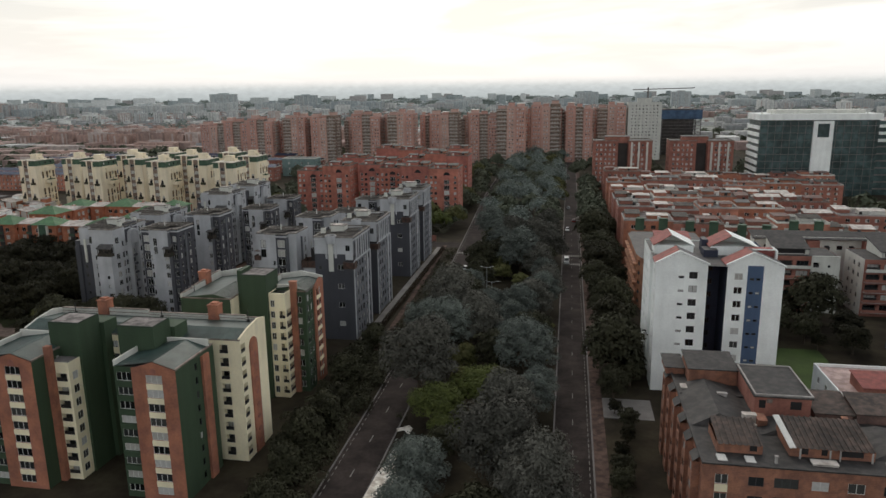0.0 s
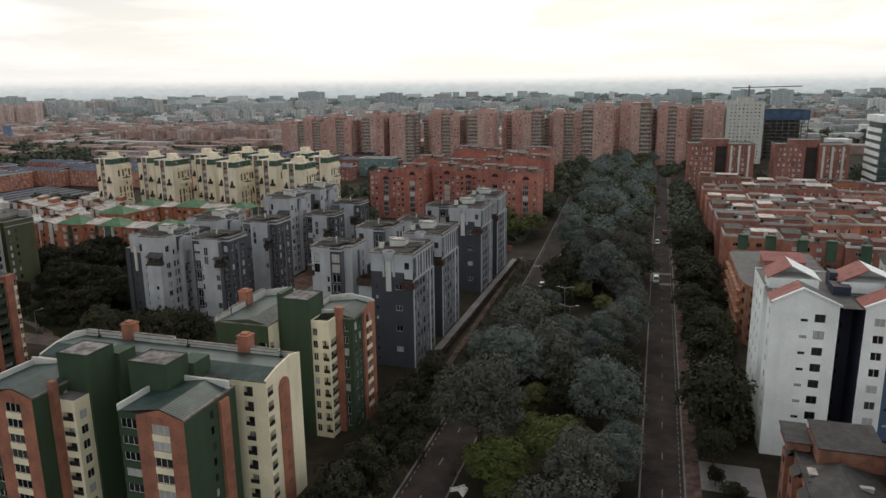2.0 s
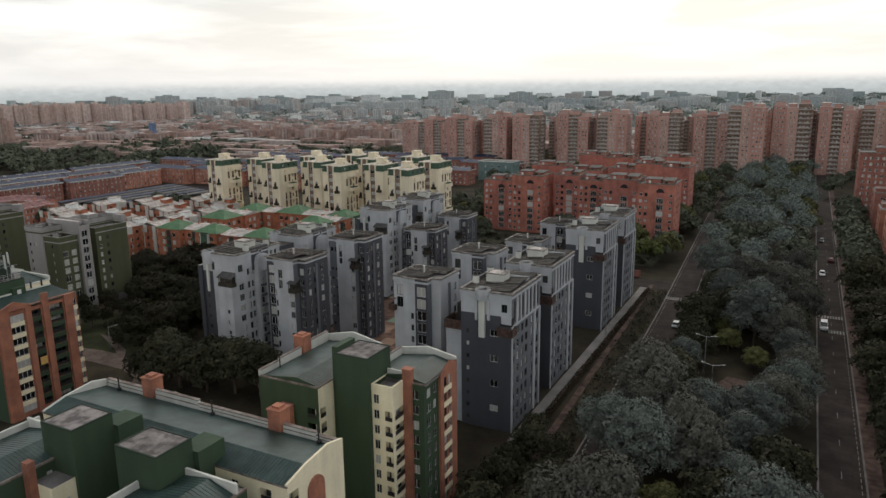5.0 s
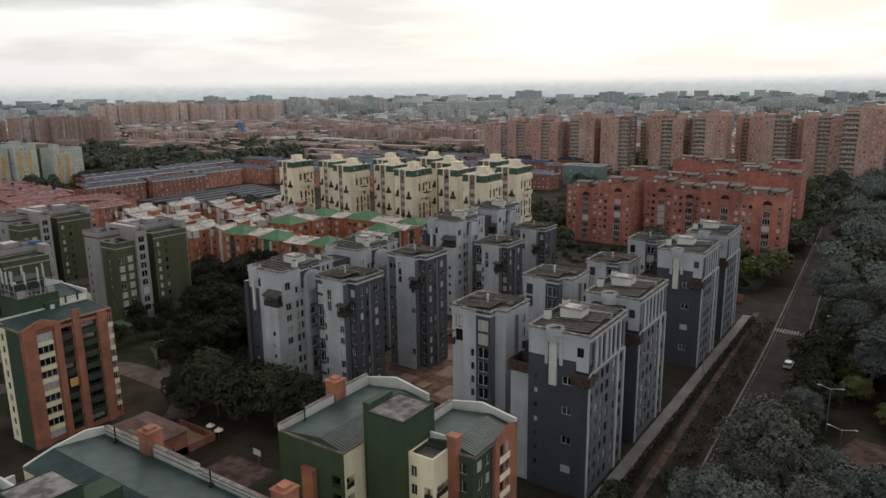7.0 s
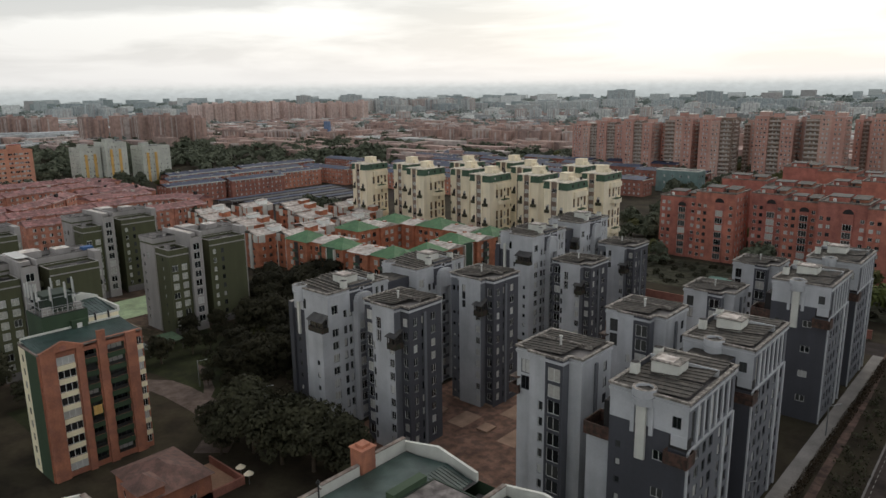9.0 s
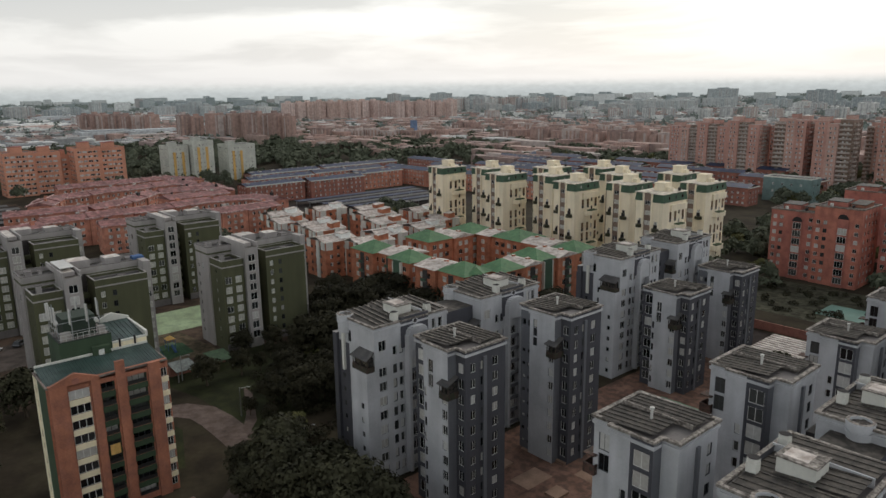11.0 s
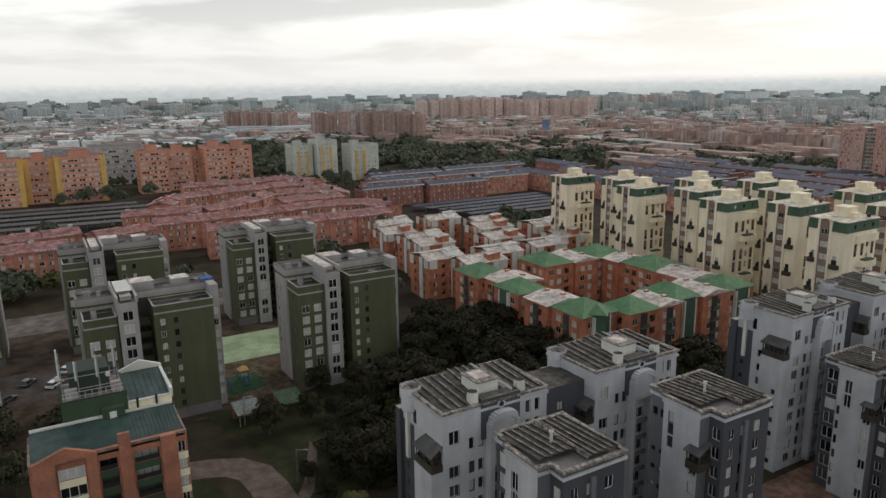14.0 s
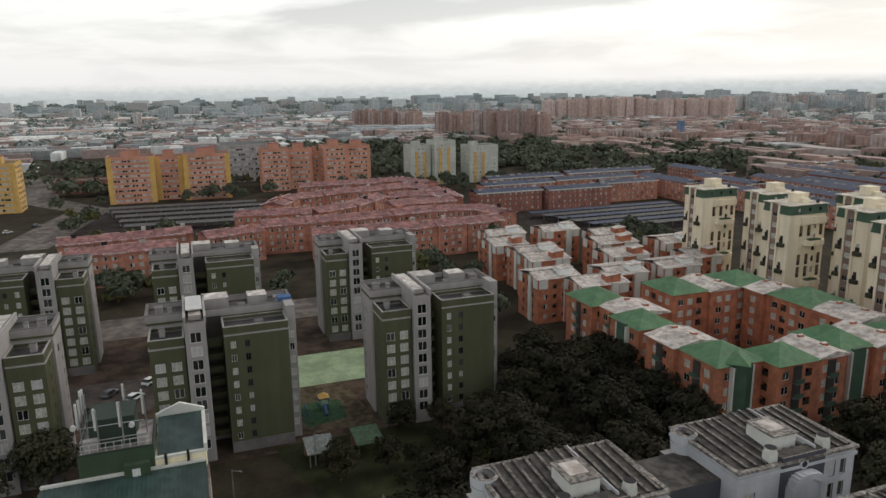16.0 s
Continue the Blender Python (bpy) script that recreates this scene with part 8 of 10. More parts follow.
for chain in (((-333, 184), (-329, 219), (-329, 243), (-331, 260)), ((-357, 168), (-357, 203), (-363, 241), (-359, 264), (-340, 268)),
              ((-386, 160), (-380, 192), (-390, 211), (-411, 230)), ((-405, 178), (-427, 189), (-437, 222), (-444, 260), (-413, 266), (-388, 261), (-383, 228)),
              ((-351, 96), (-352, 116), (-355, 141)), ((-329, 102), (-329, 136)), ((-342, 145), (-349, 166)), ((-412, 236), (-410, 258)), ((-470, 200), (-470, 262), (-446, 270))):
    for p, q in zip(chain, chain[1:]):
        pink_segment(p, q)
for a in ((-414, -402, 281, 318), (-410, -398, 320, 358), (-420, -408, 360, 396), (-440, -428, 296, 340), (-444, -432, 344, 398), (-466, -454, 310, 360), (-470, -458, 366, 430), (-436, -390, 402, 414), (-388, -344, 408, 420), (-420, -372, 430, 442), (-366, -300, 432, 444), (-340, -290, 410, 422), (-296, -250, 420, 432), (-470, -420, 450, 462), (-400, -330, 456, 468), (-320, -250, 450, 462)):
    pink_row(*a, 10.6, BRICK_R if a[0] % 4 else BRICK_P, ROOF_B, "blue-roofed rows")

for i, (x0, x1, y) in enumerate(((-384, -326, 476), (-318, -262, 480), (-400, -340, 500), (-330, -272, 506), (-262, -206, 470), (-372, -310, 526), (-300, -240, 532), (-236, -190, 520), (-350, -290, 556), (-280, -226, 562), (-440, -392, 520), (-430, -380, 548))):
    pink_row(x0, x1, y, y + 12, 9.8, BRICK_R, ROOF_B, "blue-roofed rows")
# carports
for i in range(6):
    cp = thing("carport", "long low carport with dark sheet roof", "carport", (-384 + 9 * i, 300 + 3 * i, 0), group="carports")
    k = Geo(); k.box(0, 6, 0, 84 - 6 * i, 2.7, 2.95, 0, base=True); k.obj("roof", [ROOF_DK if i % 2 else ROOF_B], cp)
    for j in range(0, 84 - 6 * i, 12):
        k = Geo(); k.box(2.8, 3.1, j, j + 0.3, 0, 2.7, 0); k.obj("post", [METAL], cp)
for i in range(5):
    cp = thing("carport", "long low carport with dark sheet roof", "carport", (-492 + 15 * i, 100 + 3 * i, 0), -4, group="carports")
    k = Geo(); k.box(0, 8, 0, 78, 2.7, 2.95, 0, base=True); k.obj("roof", [ROOF_DK], cp)
    for j in range(0, 78, 12):
        k = Geo(); k.box(3.8, 4.1, j, j + 0.3, 0, 2.7, 0); k.obj("post", [METAL], cp)
sheet("parking", [(-500, 80), (-412, 80), (-412, 184), (-500, 184)], 0.035, ASPHALT, "dark asphalt car park with carports", "car park")
sheet("parking_blue", rect(-392, -322, 292, 400), 0.035, ASPHALT, "dark asphalt car park with carports", "car park")

sheet("street_west", [(-700, 20), (-560, 40), (-505, 78), (-400, 60), (-400, 84), (-505, 100), (-560, 66), (-700, 44)], 0.04, mat("worn_street", rgb(118, 110, 104), 0.9, stain=0.4, size=9, second=rgb(92, 86, 82), spec=0.12), "worn grey street beside the car park", "road")
sheet("verge_west", [(-510, 186), (-420, 186), (-420, 176), (-500, 78), (-512, 78)], 0.03, SOIL, "bare verge beside the car park", "verge")
BRICK_O = mat("brick_pale_orange", rgb(200, 144, 120), 0.88, stain=0.2, size=8)
# ochre and orange slabs, pale towers beyond
for x0, x1, y0, y1, h, wall, trim in ((-540, -522, 98, 124, 27, BRICK_O, OCHRE), (-544, -530, 124, 140, 26, BRICK_O, OCHRE), (-540, -522, 140, 167, 27, BRICK_O, OCHRE), (-556, -538, 187.5, 205, 27, BRICK_O, None), (-560, -544, 205, 221, 26, BRICK_O, None), (-562, -548, 221, 227, 23, BRICK_O, None), (-552, -534, 227, 243, 28, BRICK_O, None), (-556, -540, 243, 260, 27, BRICK_O, None), (-530, -512, 30, 54, 27, OCHRE, OCHRE), (-600, -584, 60, 98, 8, BRICK_R, None)):
    b = block("apartment_slab", "orange brick apartment slab with ochre edges" if trim else "orange brick apartment slab", "apartment block", x0, x1, y0, y1, h, wall, max(2, int(h / 2.9)), 3.2, (2.6, 1.3), "orange slabs", far="nwes", style="w")
    if h > 20:
        roof_house(b, 5, 12, (y1 - y0) * 0.3, (y1 - y0) * 0.7, h, 3.5, wall, ROOF_R, 0.3)
    if trim:
        for q in (0.0, y1 - y0 - 3.0):
            k = Geo(); k.box(x1 - x0, x1 - x0 + 0.4, q, q + 3.0, 0, h + 0.3, 0); k.obj("edge_strip", [OCHRE], b, "ochre painted edge")
PALE = mat("paint_pale_aqua", rgb(192, 194, 184), 0.85, stain=0.15, size=6, streak=0.2)
for x0, x1, y0, y1, h in ((-548, -530, 286, 300, 26), (-542, -524, 301, 316, 29), (-540, -522, 326, 347, 25)):
    b = block("apartment_slab", "pale aqua apartment block with yellow strips", "apartment block", x0, x1, y0, y1, h, PALE, 9, 2.6, (1.0, 1.1), "pale towers", far="nwes", style="d")
    for q in (3.0, 9.0):
        k = Geo(); k.box(x1 - x0, x1 - x0 + 0.35, q, q + 1.8, 0, h - 4, 0); k.obj("edge_strip", [OCHRE], b, "yellow strip")
    roof_house(b, 4, 10, 4, 9, h, 2.5, PALE, CONC, 0.2)
b = block("office_slab", "pale concrete office slab with ribbon windows", "office building", -640, -600, 165, 200, 26, CONC, 7, 3.2, (2.8, 1.5), far="nwes", style="d")
close_far()

# ---- far city ----


def far_mat(name, stops):
    m = bpy.data.materials.new(name)
    m.use_nodes = True
    nt = m.node_tree
    N, L = nt.nodes.new, nt.links.new
    b = nt.nodes["Principled BSDF"]
    b.inputs["Roughness"].default_value = 0.85
    geo = N("ShaderNodeNewGeometry")
    ramp = N("ShaderNodeValToRGB"); ramp.color_ramp.interpolation = "CONSTANT"
    e = ramp.color_ramp.elements
    e[0].position, e[0].color = 0.0, stops[0]
    e[1].position, e[1].color = 1.0 / len(stops), stops[1]
    for i, c in enumerate(stops[2:], 2):
        k = e.new(i / len(stops)); k.color = c
    L(geo.outputs["Random Per Island"], ramp.inputs[0])
    nz = N("ShaderNodeTexNoise"); nz.inputs["Scale"].default_value = 0.25; nz.inputs["Detail"].default_value = 5
    mr = N("ShaderNodeMapRange")
    for i, v in enumerate((0.3, 0.7, 0.75, 1.2)):
        mr.inputs[i + 1].default_value = v
    L(geo.outputs["Position"], nz.inputs["Vector"]); L(nz.outputs["Fac"], mr.inputs[0])
    sc = N("ShaderNodeVectorMath"); sc.operation = "SCALE"
    L(ramp.outputs[0], sc.inputs[0]); L(mr.outputs[0], sc.inputs[3]); L(sc.outputs[0], b.inputs["Base Color"])
    return m


# distance haze is put into these wall colours, paled and greyed
FAR_BRICK = far_mat("far_brick_hazed_walls", [rgb(158, 134, 126), rgb(168, 142, 132), rgb(148, 128, 121), rgb(160, 138, 129), rgb(180, 168, 162)])
FAR_MIX = far_mat("far_mixed_hazed_walls", [rgb(160, 160, 158), rgb(154, 132, 125), rgb(190, 190, 188), rgb(136, 138, 138), rgb(156, 138, 132), rgb(150, 153, 154), rgb(214, 215, 212)])
FAR_HAZED = far_mat("far_hazed_walls", [rgb(184, 187, 186), rgb(168, 170, 170), rgb(176, 164, 158), rgb(200, 201, 198)])
FAR_ROSE = far_mat("far_rose_hazed_walls", [rgb(196, 176, 168), rgb(186, 164, 156), rgb(206, 190, 184), rgb(192, 170, 160)])
rng = random.Random(5)


def seen(x, y):
    """Bearing (degrees left of +y) and distance from the middle of the flight."""
    dx, dy = x + 40, y - 80
    return math.degrees(math.atan2(-dx, dy)), math.hypot(dx, dy)


def district(name, label, n, x0, x1, y0, y1, size, height, material, rows=False, keep=None):
    g = Geo()
    for _ in range(n):
        x, y = rng.uniform(x0, x1), rng.uniform(y0, y1)
        if keep and not keep(x, y):
            continue
        w, d, h = rng.uniform(*size), rng.uniform(*size), rng.uniform(*height)
        if rows:
            if rng.random() < 0.5:
                w *= 4
            else:
                d *= 4
        g.box(x, x + w, y, y + d, 0, h)
        if rng.random() < 0.3:
            g.box(x + w * 0.3, x + w * 0.6, y + d * 0.3, y + d * 0.6, h, h + 2.5)
    return tagged(g.obj(name, [material]), label, "far housing", kind="stuff")


near_free = lambda x, y: not (-480 < x < -20 and y < 480) and not (-10 < x < 200 and y < 720) and not (-520 < x and y < 420 and x < 0) and not (-620 < x < 60 and y < 380) and not (-300 < x < 150 and y < 700)
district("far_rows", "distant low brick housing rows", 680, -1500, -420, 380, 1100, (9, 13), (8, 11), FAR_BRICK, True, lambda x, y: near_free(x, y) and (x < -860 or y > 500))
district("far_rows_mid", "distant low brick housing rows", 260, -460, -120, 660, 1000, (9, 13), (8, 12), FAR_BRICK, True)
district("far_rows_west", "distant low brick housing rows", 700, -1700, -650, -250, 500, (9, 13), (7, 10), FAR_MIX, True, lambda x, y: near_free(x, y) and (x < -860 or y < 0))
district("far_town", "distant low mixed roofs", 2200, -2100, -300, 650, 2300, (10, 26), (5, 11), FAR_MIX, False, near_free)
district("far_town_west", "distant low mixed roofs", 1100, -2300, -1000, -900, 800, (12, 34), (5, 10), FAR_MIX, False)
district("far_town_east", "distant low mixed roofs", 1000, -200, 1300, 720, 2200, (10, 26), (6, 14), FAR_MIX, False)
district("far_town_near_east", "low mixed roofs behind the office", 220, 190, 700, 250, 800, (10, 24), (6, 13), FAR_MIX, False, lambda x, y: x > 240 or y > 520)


def far_tower(g, x, y, w, d, h):
    g.box(x, x + w, y, y + d, 0, h)
    for i in range(int(w / 5)):
        g.box(x + 5 * i + 1.2, x + 5 * i + 3.2, y - 0.6, y, 2, h - 2)
    for i in range(int(d / 5)):
        g.box(x + w, x + w + 0.6, y + 5 * i + 1.2, y + 5 * i + 3.2, 2, h - 2)
    g.box(x + w * 0.3, x + w * 0.7, y + d * 0.3, y + d * 0.7, h, h + 3)


def cluster(name, label, spots, material):
    g = Geo()
    for q in spots:
        far_tower(g, *q)
    return tagged(g.obj(name, [material]), label, "far towers", kind="stuff")




def row(name, label, n, a, b, w, d, h, material, jitter=6):
    sp = []
    for i in range(n):
        t = i / (n - 1)
        sp.append((a[0] + (b[0] - a[0]) * t + rng.uniform(-jitter, jitter), a[1] + (b[1] - a[1]) * t + rng.uniform(-2, 2), w, d, h + rng.uniform(-2.5, 2.5)))
    return cluster(name, label, sp, material)


row("far_brick_towers", "distant row of brick apartment towers", 9, (-960, 458), (-850, 545), 17, 13, 35, FAR_BRICK)
row("far_brick_towers", "distant row of brick apartment towers", 7, (-1290, 420), (-1140, 474), 22, 16, 32, FAR_BRICK)
row("far_brick_towers", "distant row of brick apartment towers", 16, (-1340, 812), (-1160, 1090), 26, 17, 41, FAR_ROSE, 10)
row("far_brick_rows", "distant mid-rise brick flats", 10, (-800, 560), (-700, 690), 30, 12, 17, FAR_BRICK, 16)
row("far_brick_rows", "distant mid-rise brick flats", 24, (-600, 690), (-230, 740), 15, 15, 20, FAR_BRICK, 8)
row("far_brick_rows", "distant mid-rise brick flats", 22, (-820, 800), (-360, 900), 20, 15, 16, FAR_BRICK, 20)
row("far_pale_towers", "distant row of apartment towers, pale with painted haze", 16, (-1500, 1410), (-1330, 1660), 24, 18, 40, FAR_HAZED, 14)
row("far_pale_towers", "distant row of apartment towers, pale with painted haze", 12, (-900, 1300), (-500, 1420), 20, 16, 24, FAR_HAZED, 20)
bt = thing("tower_block", "narrow blue painted apartment tower far off", "tower block", (-716, 650, 0))
k = Geo(); k.box(0, 7, 0, 5, 0, 27, 0); k.obj("wall", [mat("paint_pale_blue", rgb(104, 124, 154), 0.85)], bt)
k = Geo(); k.box(2, 5, 1, 4, 27, 29, 0); k.obj("roof_box", [FAR_HAZED], bt, "pale lift housing")
sp = []
for i in range(30):
    a, r = math.radians(rng.uniform(-30, 95)), rng.uniform(1400, 2300)
    sp.append((-40 - r * math.sin(a), 80 + r * math.cos(a), rng.uniform(16, 44), rng.uniform(14, 30), rng.uniform(14, 32)))
cluster("far_pale_towers", "scattered blocks before the skyline, pale with painted haze", sp, FAR_HAZED)
# long flat halls of the industrial quarter in the west
sp = []
for i in range(70):
    a, r = math.radians(rng.uniform(62, 104)), rng.uniform(1050, 2350)
    sp.append((-40 - r * math.sin(a), 80 + r * math.cos(a), rng.uniform(25, 70), rng.uniform(40, 130), rng.uniform(7, 13)))
g = Geo()
for x, y, w, d, h in sp:
    g.box(x, x + w, y, y + d, 0, h); g.box(x + w * 0.2, x + w * 0.8, y + d * 0.1, y + d * 0.9, h, h + 1.6)
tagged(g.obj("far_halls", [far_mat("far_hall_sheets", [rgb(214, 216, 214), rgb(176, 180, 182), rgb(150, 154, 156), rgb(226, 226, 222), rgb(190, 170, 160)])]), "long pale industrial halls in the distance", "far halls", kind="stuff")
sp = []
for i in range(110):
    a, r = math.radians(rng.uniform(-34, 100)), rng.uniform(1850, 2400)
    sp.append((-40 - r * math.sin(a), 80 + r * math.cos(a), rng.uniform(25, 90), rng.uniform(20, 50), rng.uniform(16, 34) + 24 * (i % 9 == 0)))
# haze is painted into the skyline walls as pale, low-contrast greys
cluster("skyline_blocks", "skyline blocks greyed with painted haze", sp, far_mat("skyline_hazed_walls", [rgb(168, 175, 176), rgb(156, 164, 166), rgb(184, 188, 187), rgb(168, 168, 166)]))

# the low city goes on to the horizon, haze painted into its walls
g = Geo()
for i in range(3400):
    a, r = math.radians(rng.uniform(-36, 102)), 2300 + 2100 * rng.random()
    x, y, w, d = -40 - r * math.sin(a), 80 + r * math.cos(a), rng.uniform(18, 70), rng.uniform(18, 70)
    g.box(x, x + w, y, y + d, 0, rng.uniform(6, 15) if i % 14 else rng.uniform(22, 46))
tagged(g.obj("far_city", [far_mat("far_city_hazed_walls", [rgb(166, 174, 175), rgb(150, 159, 160), rgb(182, 187, 186), rgb(140, 150, 150), rgb(164, 162, 160), rgb(204, 207, 206)])]), "low city in haze-paled colours reaching the horizon", "far city", kind="stuff")

# fields and roofs towards the horizon, paled by haze in the colour
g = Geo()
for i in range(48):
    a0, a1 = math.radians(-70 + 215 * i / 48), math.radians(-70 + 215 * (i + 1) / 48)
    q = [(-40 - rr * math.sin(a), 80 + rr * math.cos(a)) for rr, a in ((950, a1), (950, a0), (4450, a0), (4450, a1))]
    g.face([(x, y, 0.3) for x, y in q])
tagged(g.obj("far_ground", [mat("far_plain_hazed", rgb(156, 158, 152), 0.95, stain=0.3, size=160, grain=0.3, second=rgb(130, 136, 126))]), "distant plain with streets and fields in a haze-paled colour", "ground", kind="structure")

# hazy distance at the horizon: haze painted as a glowing, fading backdrop
m = bpy.data.materials.new("horizon_haze")
m.use_nodes = True
nt = m.node_tree
nt.nodes.clear()
N, L = nt.nodes.new, nt.links.new
o, em, geo, sep = N("ShaderNodeOutputMaterial"), N("ShaderNodeEmission"), N("ShaderNodeNewGeometry"), N("ShaderNodeSeparateXYZ")
tr, mixer = N("ShaderNodeBsdfTransparent"), N("ShaderNodeMixShader")
L(geo.outputs["Position"], sep.inputs[0])
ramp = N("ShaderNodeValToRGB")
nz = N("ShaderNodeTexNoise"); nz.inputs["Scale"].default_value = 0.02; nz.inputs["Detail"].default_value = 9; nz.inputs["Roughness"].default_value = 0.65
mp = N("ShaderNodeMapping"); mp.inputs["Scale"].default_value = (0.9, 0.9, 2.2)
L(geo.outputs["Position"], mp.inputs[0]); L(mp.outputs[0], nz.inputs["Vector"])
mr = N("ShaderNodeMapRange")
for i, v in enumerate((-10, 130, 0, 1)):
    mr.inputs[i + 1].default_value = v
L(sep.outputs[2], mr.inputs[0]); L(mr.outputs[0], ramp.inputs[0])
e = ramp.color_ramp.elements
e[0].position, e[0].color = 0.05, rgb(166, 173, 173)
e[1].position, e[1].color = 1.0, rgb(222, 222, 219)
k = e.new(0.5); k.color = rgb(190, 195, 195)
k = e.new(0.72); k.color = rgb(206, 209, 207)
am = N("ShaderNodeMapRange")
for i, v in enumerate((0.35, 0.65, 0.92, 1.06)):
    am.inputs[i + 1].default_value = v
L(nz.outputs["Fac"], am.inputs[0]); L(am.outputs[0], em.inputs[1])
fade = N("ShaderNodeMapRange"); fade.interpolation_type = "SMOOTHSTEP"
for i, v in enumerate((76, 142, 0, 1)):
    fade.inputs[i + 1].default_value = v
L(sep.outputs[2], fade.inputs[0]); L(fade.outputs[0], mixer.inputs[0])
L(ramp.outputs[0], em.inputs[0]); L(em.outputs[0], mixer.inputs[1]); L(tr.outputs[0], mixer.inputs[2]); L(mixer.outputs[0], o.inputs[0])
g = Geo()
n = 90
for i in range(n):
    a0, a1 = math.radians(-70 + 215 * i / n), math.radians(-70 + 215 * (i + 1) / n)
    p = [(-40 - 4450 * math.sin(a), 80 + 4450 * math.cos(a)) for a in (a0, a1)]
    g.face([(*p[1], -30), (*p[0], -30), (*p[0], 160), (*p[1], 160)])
tagged(g.obj("backdrop", [m]), "glowing backdrop painted as pale haze on the horizon", "backdrop", kind="structure")

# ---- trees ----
# dark leaves for far trees, lightened by haze put into the colour
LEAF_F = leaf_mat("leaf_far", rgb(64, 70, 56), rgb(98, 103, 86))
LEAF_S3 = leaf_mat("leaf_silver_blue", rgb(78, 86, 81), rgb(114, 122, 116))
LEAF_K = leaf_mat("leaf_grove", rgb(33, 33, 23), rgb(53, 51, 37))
# farthest tree belts: grey haze mixed into the leaf green
LEAF_G = leaf_mat("leaf_haze_green", rgb(104, 115, 109), rgb(136, 145, 139))


def leaf_cloud(name, blobs, count, size, material, seed, flat=0.0):
    """Many small leaf cards on and inside a set of lumps, one mesh."""
    r = np.random.RandomState(seed)
    vol = np.array([b[3] * b[3] * b[4] for b in blobs])
    n = (count * vol / vol.sum()).astype(int) + 1
    pts, nor = [], []
    for (x, y, z, rad, rz), k in zip(blobs, n):
        d = r.normal(size=(k, 3))
        d /= np.linalg.norm(d, axis=1)[:, None]
        low = d[:, 2] < -0.35
        d[low, 2] *= -0.6
        s = r.uniform(0.55, 1.0, k) ** 0.5
        s *= 1 + 0.16 * np.sin(5 * d[:, 0] + seed) * np.cos(4 * d[:, 1] + 2 * d[:, 2])
        pts.append(np.stack([x + d[:, 0] * rad * s, y + d[:, 1] * rad * s, z + d[:, 2] * rz * s], 1))
        nor.append(d)
    p, d = np.concatenate(pts), np.concatenate(nor)
    k = len(p)
    d = d + r.normal(size=(k, 3)) * 0.34 + np.array([0, 0, 0.2 + flat])
    d /= np.linalg.norm(d, axis=1)[:, None]
    t = np.cross(d, r.normal(size=(k, 3)))
    t /= np.linalg.norm(t, axis=1)[:, None]
    b = np.cross(d, t)
    sz = r.uniform(0.6, 1.3, k)[:, None] * size
    bend = d * sz * 0.25
    v = np.stack([p - t * sz - bend, p + t * sz * 0.8 - b * sz * 0.6 - bend, p + b * sz * 0.95 + t * sz * 0.2], 1).reshape(-1, 3)
    me = bpy.data.meshes.new(name)
    me.vertices.add(3 * k); me.loops.add(3 * k); me.polygons.add(k)
    me.vertices.foreach_set("co", v.ravel())
    me.loops.foreach_set("vertex_index", np.arange(3 * k))
    me.polygons.foreach_set("loop_start", np.arange(0, 3 * k, 3))
    me.polygons.foreach_set("loop_total", np.full(k, 3))
    me.materials.append(material)
    me.update(calc_edges=True)
    return me


def limb(g, a, b, r0, r1, n=7):
    a, b = Vector(a), Vector(b)
    d = (b - a).normalized()
    s = d.cross(Vector((0.3, 1, 0.1))).normalized()
    t = d.cross(s)
    k = len(g.v)
    for c, r in ((a, r0), (b, r1)):
        for i in range(n):
            w = 2 * math.pi * i / n
            g.v.append(tuple(c + r * (math.cos(w) * s + math.sin(w) * t)))
    for i in range(n):
        j = (i + 1) % n
        g.f.append((k + i, k + j, k + n + j, k + n + i)); g.m.append(0)


TREES = {}


